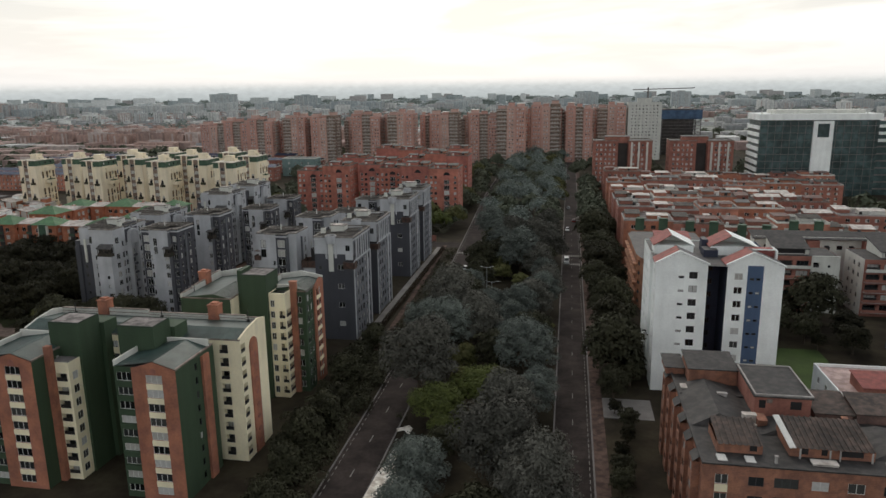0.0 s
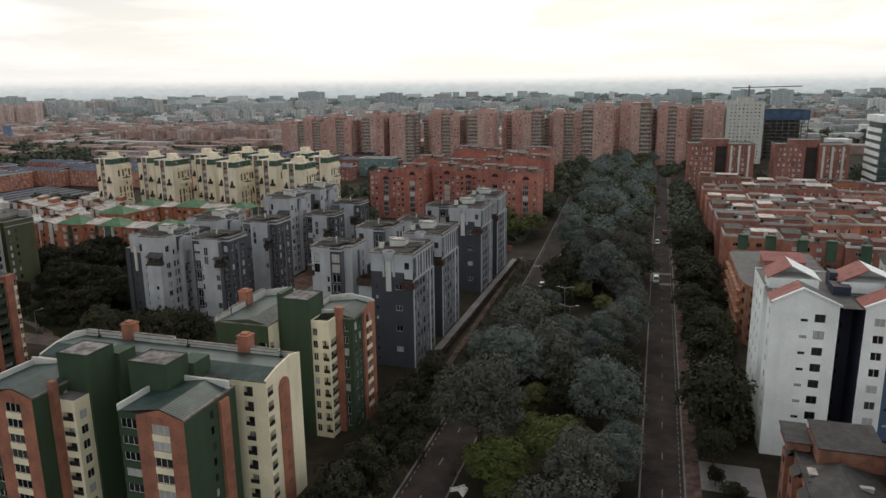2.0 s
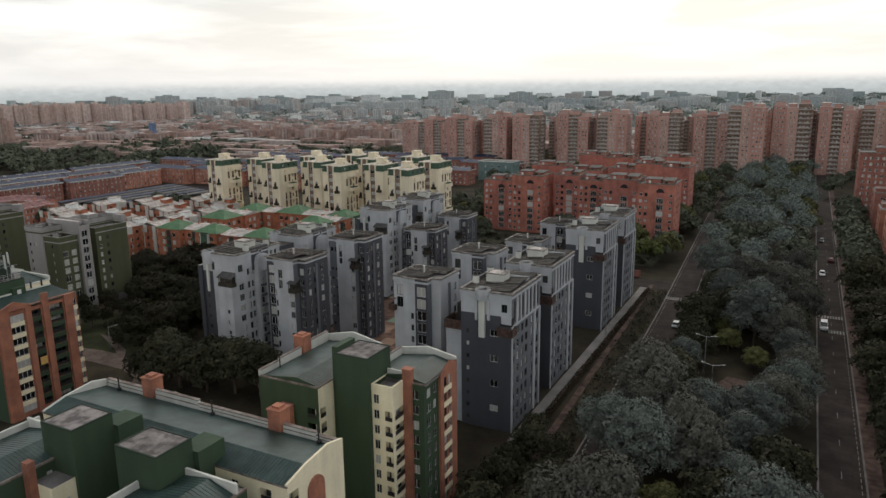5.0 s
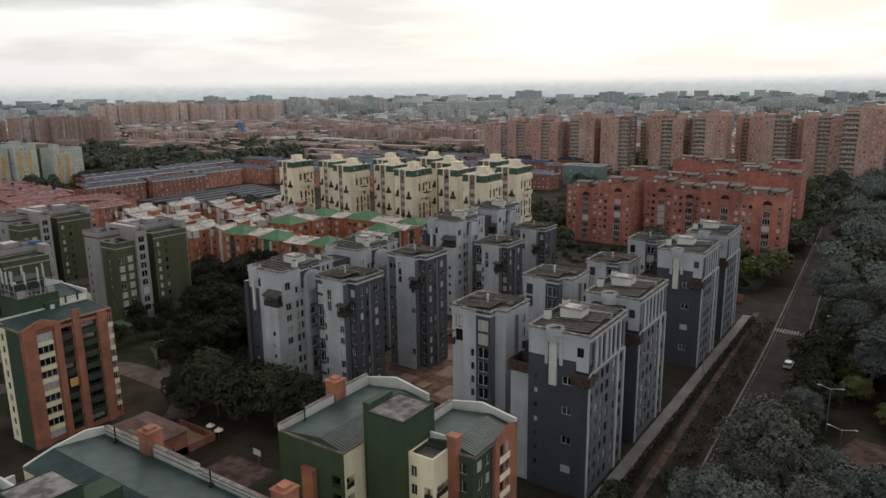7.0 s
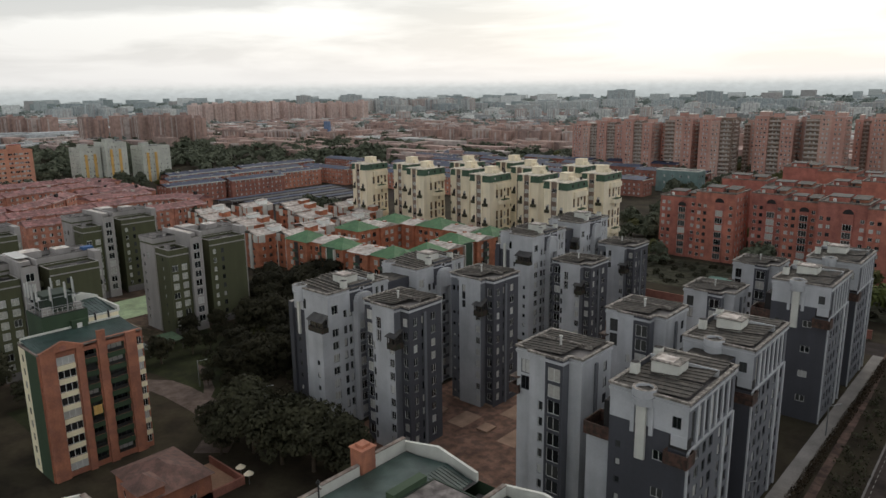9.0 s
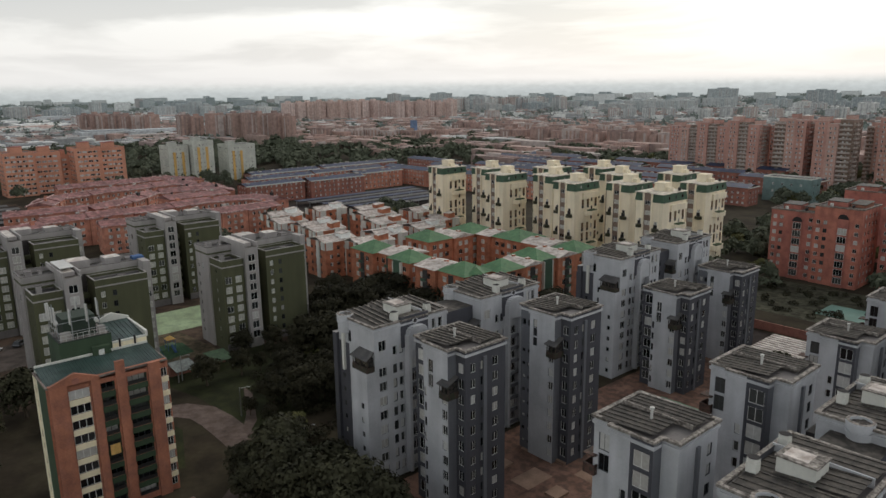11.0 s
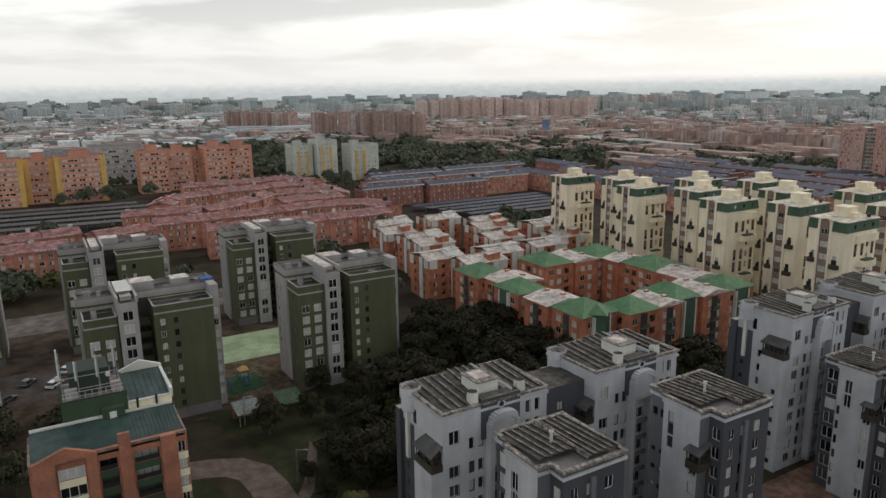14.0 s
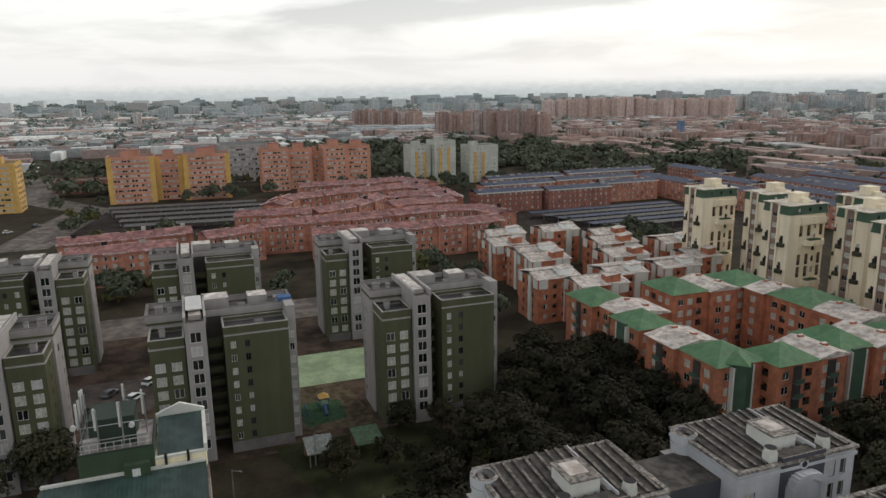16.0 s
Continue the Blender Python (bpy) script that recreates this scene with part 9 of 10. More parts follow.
def make_tree(kind, seed, R, H, material, count, size, label, flat=0.0, trunk=0.35, lobes=15):
    r = random.Random(seed)
    t = thing("tree", label, "tree", (0, 0, -200 - 30 * seed), group="trees")
    g = Geo()
    zc, rz = H * 0.58, H * 0.4
    if flat:
        zc, rz = H * 0.68, H * 0.26
    base = zc - rz * 0.5
    limb(g, (0, 0, -0.2), (0.2, 0.1, base), trunk, trunk * 0.7)
    blobs = []
    m = lobes
    for i in range(m):
        a = 2 * math.pi * i * 0.382 + r.uniform(-0.2, 0.2)
        lift = -0.62 + 1.3 * (i + 0.5) / m
        q = R * 0.62 * math.sqrt(max(0.1, 1 - lift * lift)) * r.uniform(0.85, 1.15)
        z = zc + rz * lift * r.uniform(0.85, 1.1)
        br = R * r.uniform(0.36, 0.52) * (13 / lobes) ** 0.5
        blobs.append((q * math.cos(a), q * math.sin(a), z, br, br * r.uniform(0.65, 0.85) * (1 - flat * 0.4)))
        limb(g, (0.15, 0.1, base * r.uniform(0.6, 1.0)), (q * 0.8 * math.cos(a), q * 0.8 * math.sin(a), z - br * 0.2), trunk * 0.45, 0.06, 5)
    for i in range(3):
        a = r.uniform(0, 6.28)
        q = R * r.uniform(0.05, 0.3)
        br = R * r.uniform(0.4, 0.5)
        blobs.append((q * math.cos(a), q * math.sin(a), zc + rz * r.uniform(0.5, 0.75), br, br * 0.75))
    blobs.append((0, 0, zc, R * 0.6, rz * 0.7))
    g.obj("trunk", [BARK], t, smooth=True)
    c = new("crown", leaf_cloud("crown", blobs, count, size, material, seed, flat))
    c.parent = t
    TREES.setdefault(kind, []).append(t)
    return t


for s in (1, 2, 3):
    make_tree("brown" if s == 2 else "silver", s, 6.0, 12.5, LEAF_S2 if s == 2 else LEAF_S, 12500, 0.2, "broad tree with brownish grey foliage" if s == 2 else "broad tree with silvery grey-green foliage", lobes=26)
for s in (4, 5):
    make_tree("dark", s, 5.0, 10.5, LEAF_D, 3400, 0.36, "dense dark green broadleaf tree")
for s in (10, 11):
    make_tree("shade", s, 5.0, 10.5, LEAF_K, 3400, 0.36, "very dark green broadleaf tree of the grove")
for s in (6, 7):
    make_tree("yellow", s, 6.0, 9.0, LEAF_Y, 9000, 0.24, "low spreading tree with yellow-green leaves", flat=0.35)
make_tree("olive", 8, 5.0, 10.0, LEAF_O, 7000, 0.32, "olive brown broadleaf tree")
make_tree("small", 9, 2.4, 4.2, LEAF_D, 900, 0.24, "small dark green tree", trunk=0.14)
USED = set()
trng = random.Random(21)


FARTREES = {"dark": [], "silver": [], "olive": [], "yellow": []}


def plant(kind, x, y, s=1.0, tall=1.0):
    if y > 300 or x < -240 or x > 70:
        R, H = {"silver": (6.0, 12.5), "brown": (6.0, 12.5), "dark": (5.0, 10.5), "shade": (5.0, 10.5), "olive": (5.0, 10.0), "yellow": (6.0, 9.0)}[kind]
        kind = "dark" if kind == "shade" else kind
        for i in range(5):
            a = 1.26 * i + trng.uniform(0, 1)
            q = R * s * 0.5
            FARTREES[kind].append((x + q * math.cos(a), y + q * math.sin(a), H * s * trng.uniform(0.4, 0.62), R * s * trng.uniform(0.45, 0.6), H * s * 0.26))
        FARTREES[kind].append((x, y, H * s * 0.66, R * s * 0.6, H * s * 0.3))
        return None
    src = trng.choice(TREES[kind])
    m = pose(x, y, 0, 0, 0, trng.uniform(0, 360)) @ Matrix.Diagonal((s, s, s * tall, 1))
    if src not in USED:
        USED.add(src)
        src.matrix_basis = m
        return src
    return copy_thing(src, m)


for x, y, s in ((-9.8, 98.5, 1.3), (-3.6, 90, 0.9), (-9.5, 116, 0.8), (-20, 158, 0.9), (-28.3, 129.5, 1.1), (-29, 174, 1.05)):
    plant("brown", x, y, s)
for x, y, s in ((-33.5, 161, 1.0), (-8.0, 140.3, 1.25), (-4.5, 131, 0.7), (-6.5, 190.3, 1.0), (-15, 230, 1.1), (-21, 362, 1.3), (-31, 286, 1.2), (-12, 330, 1.1), (-12, 396, 1.4), (-28, 420, 1.2), (-20, 470, 1.3), (-33, 510, 1.3), (-24, 560, 1.3), (-16, 250, 0.8), (-20, 306, 1.1), (-36, 330, 1.1)):
    plant("silver", x, y, s)
for x, y, s in ((-23.0, 118.8, 0.95), (-15.8, 126.5, 1.05), (-11.3, 268.6, 1.15), (-56, 302, 1.2), (-66, 310, 1.0), (-20, 113, 0.6)):
    plant("yellow", x, y, s)
for x, y, s in ((-22, 146, 0.7), (-5, 152, 0.7), (-30, 246, 0.9), (-4.5, 170, 0.7), (-14, 214, 0.8), (-21, 138, 0.7)):
    plant("olive", x, y, s)
for x, y, s in ((-26, 186, 0.8), (-25, 214, 0.9), (-29, 232, 1.1), (-22, 240, 1.0), (-8, 240, 0.8), (-26, 262, 0.9), (-30, 300, 1.0), (-9, 296, 1.0), (-8, 350, 1.0), (-34, 350, 1.1), (-36, 380, 1.2), (-28, 395, 1.1), (-10, 430, 1.1), (-38, 440, 1.3), (-12, 500, 1.2), (-40, 480, 1.2), (-8, 540, 1.2), (-36, 560, 1.2), (-10, 590, 1.2), (-30, 590, 1.2)):
    plant("dark", x, y, s)
spots = [(b[0], b[1]) for v in FARTREES.values() for b in v[5::6]] + [(o.matrix_basis.translation.x, o.matrix_basis.translation.y) for o in scene.objects if o.name.startswith("tree") and o.parent is None and o.matrix_basis.translation.z > -1]
tries = 0
while tries < 2600:
    tries += 1
    y = trng.uniform(76, 640)
    lo = left_x(y) + 7.5
    x = trng.uniform(lo, -4.5)
    far = y > 290
    gap = 11 if far else 6.8
    if (x < -22.5 and y < 112) or (x < -25.5 and y < 123) or math.dist((x, y), (-17, 206)) < 8 or math.dist((x, y), (-15.5, 193)) < 11 or any(math.dist((x, y), p) < gap for p in spots):
        continue
    spots.append((x, y))
    plant(trng.choice(("dark", "silver", "dark", "olive", "silver") if far else ("dark", "silver", "brown", "brown", "olive", "silver")), x, y, trng.uniform(1.0, 1.35) if far else trng.uniform(0.7, 0.95))
y = 70
while y < 440:
    s = trng.choice((0.7, 0.85, 1.0, 1.15, 1.25))
    if 84 < y < 142:
        s = 0.55
    plant(trng.choice(("dark", "shade", "dark", "shade")), trng.uniform(9.0, 12.5), y, s, trng.uniform(0.85, 1.2))
    if not 86 < y < 139 and trng.random() < 0.8:
        plant("dark", trng.uniform(14, 16.2), y + 3, trng.uniform(0.55, 0.95))
    y += 4.2 + 3.6 * s + trng.uniform(-1.5, 1.5)
for x, y, s in ((-43, 88, 0.7), (-44.5, 98, 0.75), (-45, 107, 0.7), (-44, 116, 0.65), (-46.5, 112, 0.6), (-47, 103, 0.6), (-44, 124, 0.7), (-45, 133, 0.7), (-46.5, 144, 0.75), (-45.5, 156, 0.8), (-47.5, 150, 0.6), (-48, 138, 0.55), (-48, 128, 0.5), (-47, 163, 0.6)):
    plant("dark", x, y, s)
for i in range(9):
    plant("dark", trng.uniform(-29.5, -27), 190 + 9.0 * i + trng.uniform(-2, 2), trng.uniform(0.8, 1.0))
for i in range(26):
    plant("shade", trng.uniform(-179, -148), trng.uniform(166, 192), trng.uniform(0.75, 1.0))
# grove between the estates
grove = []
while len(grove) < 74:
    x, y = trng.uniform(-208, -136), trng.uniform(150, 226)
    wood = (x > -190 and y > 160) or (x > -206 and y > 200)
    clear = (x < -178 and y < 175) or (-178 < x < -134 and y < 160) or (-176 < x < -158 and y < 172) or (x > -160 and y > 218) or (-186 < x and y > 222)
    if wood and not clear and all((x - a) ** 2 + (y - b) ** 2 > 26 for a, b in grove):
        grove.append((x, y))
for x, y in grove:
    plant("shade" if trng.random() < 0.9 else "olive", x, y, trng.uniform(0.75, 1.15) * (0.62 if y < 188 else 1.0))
for x, y, s in ((-130, 154, 1.0), (-124, 151, 0.95), (-117, 152, 1.0), (-111, 154, 1.05), (-105, 155, 1.0), (-99, 154, 0.95), (-120, 157, 0.9), (-108, 158, 0.8), (-186, 128, 0.9), (-178, 120, 0.9), (-170, 112, 0.8), (-192, 116, 0.9), (-184, 108, 0.9), (-160, 116, 0.7), (-176, 132, 0.7), (-135, 150, 0.6), (-128, 147, 0.6), (-93, 158, 0.7), (-133, 176, 0.6), (-134, 190, 0.7), (-136, 204, 0.8), (-133, 216, 0.8), (-138, 236, 0.9), (-146, 246, 0.9), (-142, 262, 0.8), (-150, 282, 0.7), (-134, 280, 0.8), (-122, 282, 0.8), (-92, 250, 0.7), (-98, 248, 0.6)):
    plant("dark", x, y, s)
for x0, x1, y0, y1, n in ((-142, -130, 300, 334, 6), (-80, -54, 301, 330, 6), (-60, -49, 290, 470, 18), (-160, -140, 300, 420, 16), (-200, -140, 470, 540, 22), (-300, -60, 540, 556, 26), (-440, -180, 590, 640, 60), (20, 60, 465, 600, 20), (-140, -50, 360, 384, 12), (-140, -50, 406, 424, 14), (-130, -60, 446, 540, 30), (-510, -420, 286, 330, 14), (-520, -330, 560, 600, 30)):
    for i in range(n):
        plant("dark" if i % 4 else "olive", trng.uniform(x0, x1), trng.uniform(y0, y1) if y0 > 300 else trng.uniform(300.5, max(y1, 304)), trng.uniform(0.7, 1.25))
for x0, x1, y0, y1, n in ((-320, -284, 84, 130, 14), (-320, -270, 200, 232, 12), (-244, -232, 196, 224, 6), (-334, -322, 248, 300, 8), (-330, -262, 296, 330, 14), (-470, -410, 84, 98, 8), (-520, -500, 250, 300, 10), (-580, -560, 150, 360, 26), (-640, -580, 210, 330, 30), (-520, -480, 330, 420, 16), (-400, -380, 100, 160, 6)):
    for i in range(n):
        plant("dark" if i % 4 else "olive", min(trng.uniform(x0, x1), -240.5), trng.uniform(y0, y1), trng.uniform(0.6, 1.1))
for i in range(44):
    plant("dark", trng.uniform(-168, -142), trng.uniform(340, 470), trng.uniform(0.8, 1.3)) if i < 18 else plant("dark", trng.uniform(-140, -52), trng.uniform(301, 328), trng.uniform(0.4, 0.6)) if i < 22 else plant("dark", trng.uniform(-130, -30), trng.uniform(455, 560), trng.uniform(0.9, 1.4))
for x, y in ((-30, 430), (6, 500), (10, 530), (56, 470), (58, 480), (108, 480), (112, 470), (18, 560), (40, 540), (105, 500), (120, 520), (46, 175), (52, 180), (58, 176), (64, 190), (50, 190), (90, 232), (48, 240), (-96, 330), (46, 232)):
    plant("dark", x, y, trng.uniform(0.9, 1.3))
for i in range(26):
    plant("dark", trng.uniform(-520, -500), trng.uniform(60, 280), trng.uniform(0.7, 1.1)) if i < 14 else plant("dark", trng.uniform(-320, -288), trng.uniform(100, 225) if i % 2 else trng.uniform(196, 226), trng.uniform(0.5, 0.8))

for x, y, s in ((-161.5, 219.5, 0.75), (-156.5, 223, 0.7), (-154.5, 219, 0.6), (-166, 217.5, 0.7)):
    plant("olive", x, y, s)
for x, y, s in ((61, 182, 0.75), (68, 178, 0.75), (60, 172, 0.7), (67, 170, 0.65), (57, 190, 0.8), (-151, 246, 0.95), (-152.5, 252, 0.7)):
    plant("shade", x, y, s)
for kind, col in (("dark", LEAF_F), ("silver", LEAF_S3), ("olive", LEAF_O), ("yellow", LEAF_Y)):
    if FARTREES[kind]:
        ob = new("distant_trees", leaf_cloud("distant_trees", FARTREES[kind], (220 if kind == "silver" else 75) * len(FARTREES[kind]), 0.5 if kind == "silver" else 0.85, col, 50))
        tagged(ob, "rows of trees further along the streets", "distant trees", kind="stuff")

# shrubs and hedges
LEAF_H = leaf_mat("leaf_hedge", rgb(46, 38, 30), rgb(66, 56, 42))
blobs = []
for i in range(190):
    yv = 84 + i * 0.42
    blobs.append((left_x(yv) - trng.uniform(4.8, 14), yv, 0.9, trng.uniform(1.2, 2.6), trng.uniform(1.0, 2.4)))
for i in range(56):
    blobs.append((trng.uniform(-34, 0) if i % 2 else trng.uniform(-30, -4), trng.uniform(85, 270), 0.5, trng.uniform(0.9, 1.8), trng.uniform(0.7, 1.4)))
for i in range(260):
    yv = 160 + i * 0.42
    blobs.append((left_x(yv) - trng.uniform(4.6, 9.0), yv, 0.5, trng.uniform(0.5, 1.1) * (0.4 if i % 24 > 18 else 1), trng.uniform(0.5, 1.3)))
ob = new("shrubs", leaf_cloud("shrubs", blobs, 32000, 0.24, LEAF_D, 31))
tagged(ob, "dark low shrubs under the trees", "shrubs", kind="stuff")
fb = []
for i in range(90):
    fb.append((trng.uniform(-138, -56), trng.uniform(303, 334), 0.5, trng.uniform(0.7, 2.0), trng.uniform(0.6, 1.6)))
ob = new("shrubs", leaf_cloud("shrubs", fb, 7000, 0.32, LEAF_D, 36))
tagged(ob, "low shrubs on the forecourt before the brick slabs", "shrubs", kind="stuff")
hb = []
yv = 166.0
while yv < 268:
    hb.append((-48.0, yv, 0.7, 0.9, 1.0))
    yv += 0.9
ob = new("hedge", leaf_cloud("hedge", hb, 9000, 0.16, LEAF_H, 32))
tagged(ob, "clipped dark hedge along the walkway", "hedge")
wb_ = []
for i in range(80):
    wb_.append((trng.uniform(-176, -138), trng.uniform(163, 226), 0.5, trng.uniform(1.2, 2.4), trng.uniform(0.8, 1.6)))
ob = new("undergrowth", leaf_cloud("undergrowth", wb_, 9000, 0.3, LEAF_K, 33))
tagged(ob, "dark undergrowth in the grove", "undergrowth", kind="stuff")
fw = []
for x0, x1, y0, y1, n in ((-900, -600, 190, 460, 460), (-820, -500, 380, 620, 170), (-760, -620, -40, 150, 50), (-1300, -700, 480, 640, 90), (-640, -300, 480, 690, 150), (-1100, -480, 400, 900, 420), (-700, -200, 540, 900, 220), (-460, -100, 640, 1000, 130), (-900, -560, 560, 760, 120), (-700, 300, 720, 1000, 150), (200, 700, 500, 1000, 90), (130, 260, 300, 560, 50), (-580, -562, 60, 280, 20)):
    for i in range(n):
        s = trng.uniform(4, 8) * (1 + max(0, y0 - 700) / 3000)
        fw.append((trng.uniform(x0, x1), trng.uniform(y0, y1), s * 0.75, s, s * 0.8))
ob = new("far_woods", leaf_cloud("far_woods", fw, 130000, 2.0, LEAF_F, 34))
tagged(ob, "distant dark trees between the districts", "far woods", kind="stuff")

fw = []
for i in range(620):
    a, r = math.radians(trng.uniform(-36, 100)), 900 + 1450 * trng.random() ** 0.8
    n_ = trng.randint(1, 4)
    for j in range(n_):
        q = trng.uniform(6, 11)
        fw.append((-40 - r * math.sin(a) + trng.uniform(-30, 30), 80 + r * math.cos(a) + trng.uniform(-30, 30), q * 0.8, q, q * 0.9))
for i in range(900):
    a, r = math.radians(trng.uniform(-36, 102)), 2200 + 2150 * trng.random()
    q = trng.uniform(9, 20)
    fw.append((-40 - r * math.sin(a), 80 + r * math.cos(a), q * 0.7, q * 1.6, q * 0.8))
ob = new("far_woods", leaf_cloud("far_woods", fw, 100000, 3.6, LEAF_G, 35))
tagged(ob, "belts of trees greyed with painted haze far out in the city", "far woods", kind="stuff")

# ---- paths, courts and small buildings among the estates ----
g = Geo()
C = [(-175.5, 132), (-172.5, 140), (-170.4, 148), (-168.4, 152.2), (-164.6, 154.8), (-159, 155.5), (-151, 155.5), (-144, 155.4), (-136, 153), (-130, 146)]
E_ = []
for i, p in enumerate(C):
    a, b = Vector(C[max(0, i - 1)]), Vector(C[min(len(C) - 1, i + 1)])
    d = (b - a).normalized()
    E_.append(((p[0] - d.y * 3.1, p[1] + d.x * 3.1), (p[0] + d.y * 3.1, p[1] - d.x * 3.1)))
for (a, b), (c, d) in zip(E_, E_[1:]):
    g.prism([b, d, c, a], 0, 0.05)
tagged(g.obj("path", [PATH_W]), "curving brick path across the park", "path", kind="structure")
sheet("park_lawn", [(-192, 152), (-172, 157), (-150, 159), (-150, 176), (-192, 182)], 0.02, LAWN, "dark green lawn in the park", "lawn")
sheet("side_path", [(-170.5, 166.5), (-166.5, 166.5), (-154.2, 161.4), (-151.0, 158.6), (-154.0, 158.6), (-158.0, 161.0)], 0.045, PATH_W, "narrow worn path across the lawn", "path")
sheet("park_lawn_south", [(-176, 128), (-152, 128), (-146, 144), (-160, 149), (-174, 146)], 0.02, LAWN, "dark green lawn in the park", "lawn")
sheet("sports_court", [(-236, 163), (-217, 160.5), (-217, 184), (-236, 186)], 0.06, COURT, "pale green sports court between the blocks", "sports court")
sheet("estate_yard", rect(-268, -190, 88, 202), 0.015, SOIL, "bare earth and paving around the olive blocks", "yard")
sheet("estate_street", rect(-285, -266, 60, 226), 0.025, mat("worn_street", rgb(122, 110, 102), 0.9, stain=0.4, size=6, second=rgb(92, 82, 74), spec=0.12), "pale worn street behind the olive blocks", "street")
sheet("estate_drive", rect(-236, -217, 84, 150), 0.03, mat("worn_drive", rgb(84, 77, 73), 0.9, stain=0.35, size=6, second=rgb(70, 64, 60), spec=0.12), "grey drive with parked cars", "drive")
sheet("forecourt", rect(-140, -53, 300, 337), 0.03, mat("forecourt_paving", rgb(78, 78, 66), 0.9, stain=0.45, size=5, second=rgb(54, 54, 42), spec=0.12), "mossy paved forecourt before the brick slabs", "forecourt")
sheet("pool_court", rect(-108, -90, 308, 320), 0.045, mat("pool_teal", rgb(92, 132, 122), 0.5, stain=0.2, size=5), "teal paved pool court", "court")
sheet("patio", rect(-118, -66, 163, 270), 0.03, PATIO, "reddish paved patio between the grey towers", "patio")
sheet("court_teal_floor", rect(-107, -93.5, 208, 228.5), 0.045, COURT_G, "teal painted ball court", "sports court")
sheet("court_red_floor", rect(-104.4, -96.1, 211.5, 225), 0.055, COURT_R, "red painted playing field of the ball court", "sports court")
g = Geo()
for a in ((-106.6, -106.5, 208.5, 228), (-94.0, -93.9, 208.5, 228), (-106.5, -94.0, 208.5, 208.6), (-106.5, -94.0, 227.9, 228), (-104.4, -96.1, 218.2, 218.3)):
    g.box(*a, 0.058, 0.066, 0, base=True)
tagged(g.obj("court_marking", [LINE]), "thin white lines of the ball court", "court marking", kind="structure")
k = Geo()
for i in range(5):
    for j in range(3):
        x, y = -112 + 6 * i, 182 + 9 * j
        k.box(x, x + 4, y, y + 6, 0.03, 0.05, 0) if (i + j) % 2 else k.box(x + 0.5, x + 3, y + 1, y + 4, 0.03, 0.4, 0)
tagged(k.obj("planting_beds", [PATIO_L]), "pale paving panels and beds in the patio", "planting beds", kind="stuff")


def low_house(x0, x1, y0, y1, h, roof, label, wall=None, slope=0.8):
    b = thing("low_house", label, "low building", (x0, y0, 0))
    g = Geo()
    w, d = x1 - x0, y1 - y0
    ring(b, g, 0, w, 0, d, 0, h, cols(w, 3.2, 1.2, [1.0], 1.3, "w"), cols(d, 3.2, 1.2, [1.0], 1.3, "w"), m=0, top=0)
    g.obj("wall", [wall or BRICK], b)
    k = Geo(); hip(k, 0, w, 0, d, h, slope + 0.4); k.obj("roof", [roof], b)
    return b


BROWN_R = mat("roof_tile_brown", rgb(112, 84, 76), 0.8, stain=0.3, size=3, second=rgb(92, 72, 66))
low_house(-128.5, -116.5, 129, 138.5, 4.6, BROWN_R, "low brick pavilion with brown tiled roof", slope=1.6)
low_house(-121, -116.4, 127.2, 131, 6.2, BROWN_R, "brick pavilion wing with pitched brown roof", slope=1.2)
low_house(-98, -82, 118, 123, 3.4, BROWN_R, "low brick lodge with brown tiled roof")


def shelter(x0, x1, y0, y1, roof, label):
    """An open shelter: corner posts, beams and a gently sloping sheet roof with thickness."""
    b = thing("shelter", label, "shelter", (x0, y0, 0))
    w, d = x1 - x0, y1 - y0
    for x, y in ((0.4, 0.4), (w - 0.4, 0.4), (0.4, d - 0.4), (w - 0.4, d - 0.4)):
        k = Geo(); k.box(x - 0.1, x + 0.1, y - 0.1, y + 0.1, 0, 2.5, 0); k.obj("post", [CONC_D], b)
    k = Geo(); k.box(0.2, 1.2, 0.2, d - 0.2, 0, 2.3, 0); k.obj("back_wall", [BRICK_R], b, "brown brick back wall")
    k = Geo()
    P = [(0, 0, 2.95), (w, 0, 2.45), (w, d, 2.45), (0, d, 2.95)]
    k.v += P + [(x, y, z + 0.14) for x, y, z in P]
    k.f += [(3, 2, 1, 0), (4, 5, 6, 7)] + [(i, (i + 1) % 4, (i + 1) % 4 + 4, i + 4) for i in range(4)]
    k.m += [0] * 6
    k.obj("roof", [roof], b)
    return b


shelter(-188.0, -182.2, 156.6, 161.6, mat("roof_sheet_grey", rgb(128, 134, 130), 0.6, stain=0.4, size=2, second=rgb(100, 106, 102)), "open shelter with a grey sheet roof by the playground")
shelter(-188.6, -182.4, 165.2, 170.2, mat("roof_sheet_moss", rgb(62, 84, 60), 0.7, stain=0.4, size=2, second=rgb(50, 68, 50)), "open shelter with a mossy green roof by the playground")
sheet("play_mat", [(-207.5, 158.8), (-209.0, 164), (-207.5, 167.4), (-199.0, 167.2), (-197.6, 158.8)], 0.045, mat("play_mat_green", rgb(62, 88, 62), 0.9, stain=0.4, size=2, second=rgb(50, 74, 56), spec=0.12), "worn green play mat", "play mat")
sheet("play_yard", [(-217, 157), (-217, 170), (-195, 172.4), (-195, 157)], 0.03, mat("worn_play_yard", rgb(98, 86, 70), 0.9, stain=0.45, size=4, second=rgb(72, 66, 50), spec=0.12), "worn earth round the playground", "yard")
pf = thing("climbing_frame", "teal and yellow climbing frame with a slide on the play mat", "climbing frame", (-205.6, 162.6, 0.05))
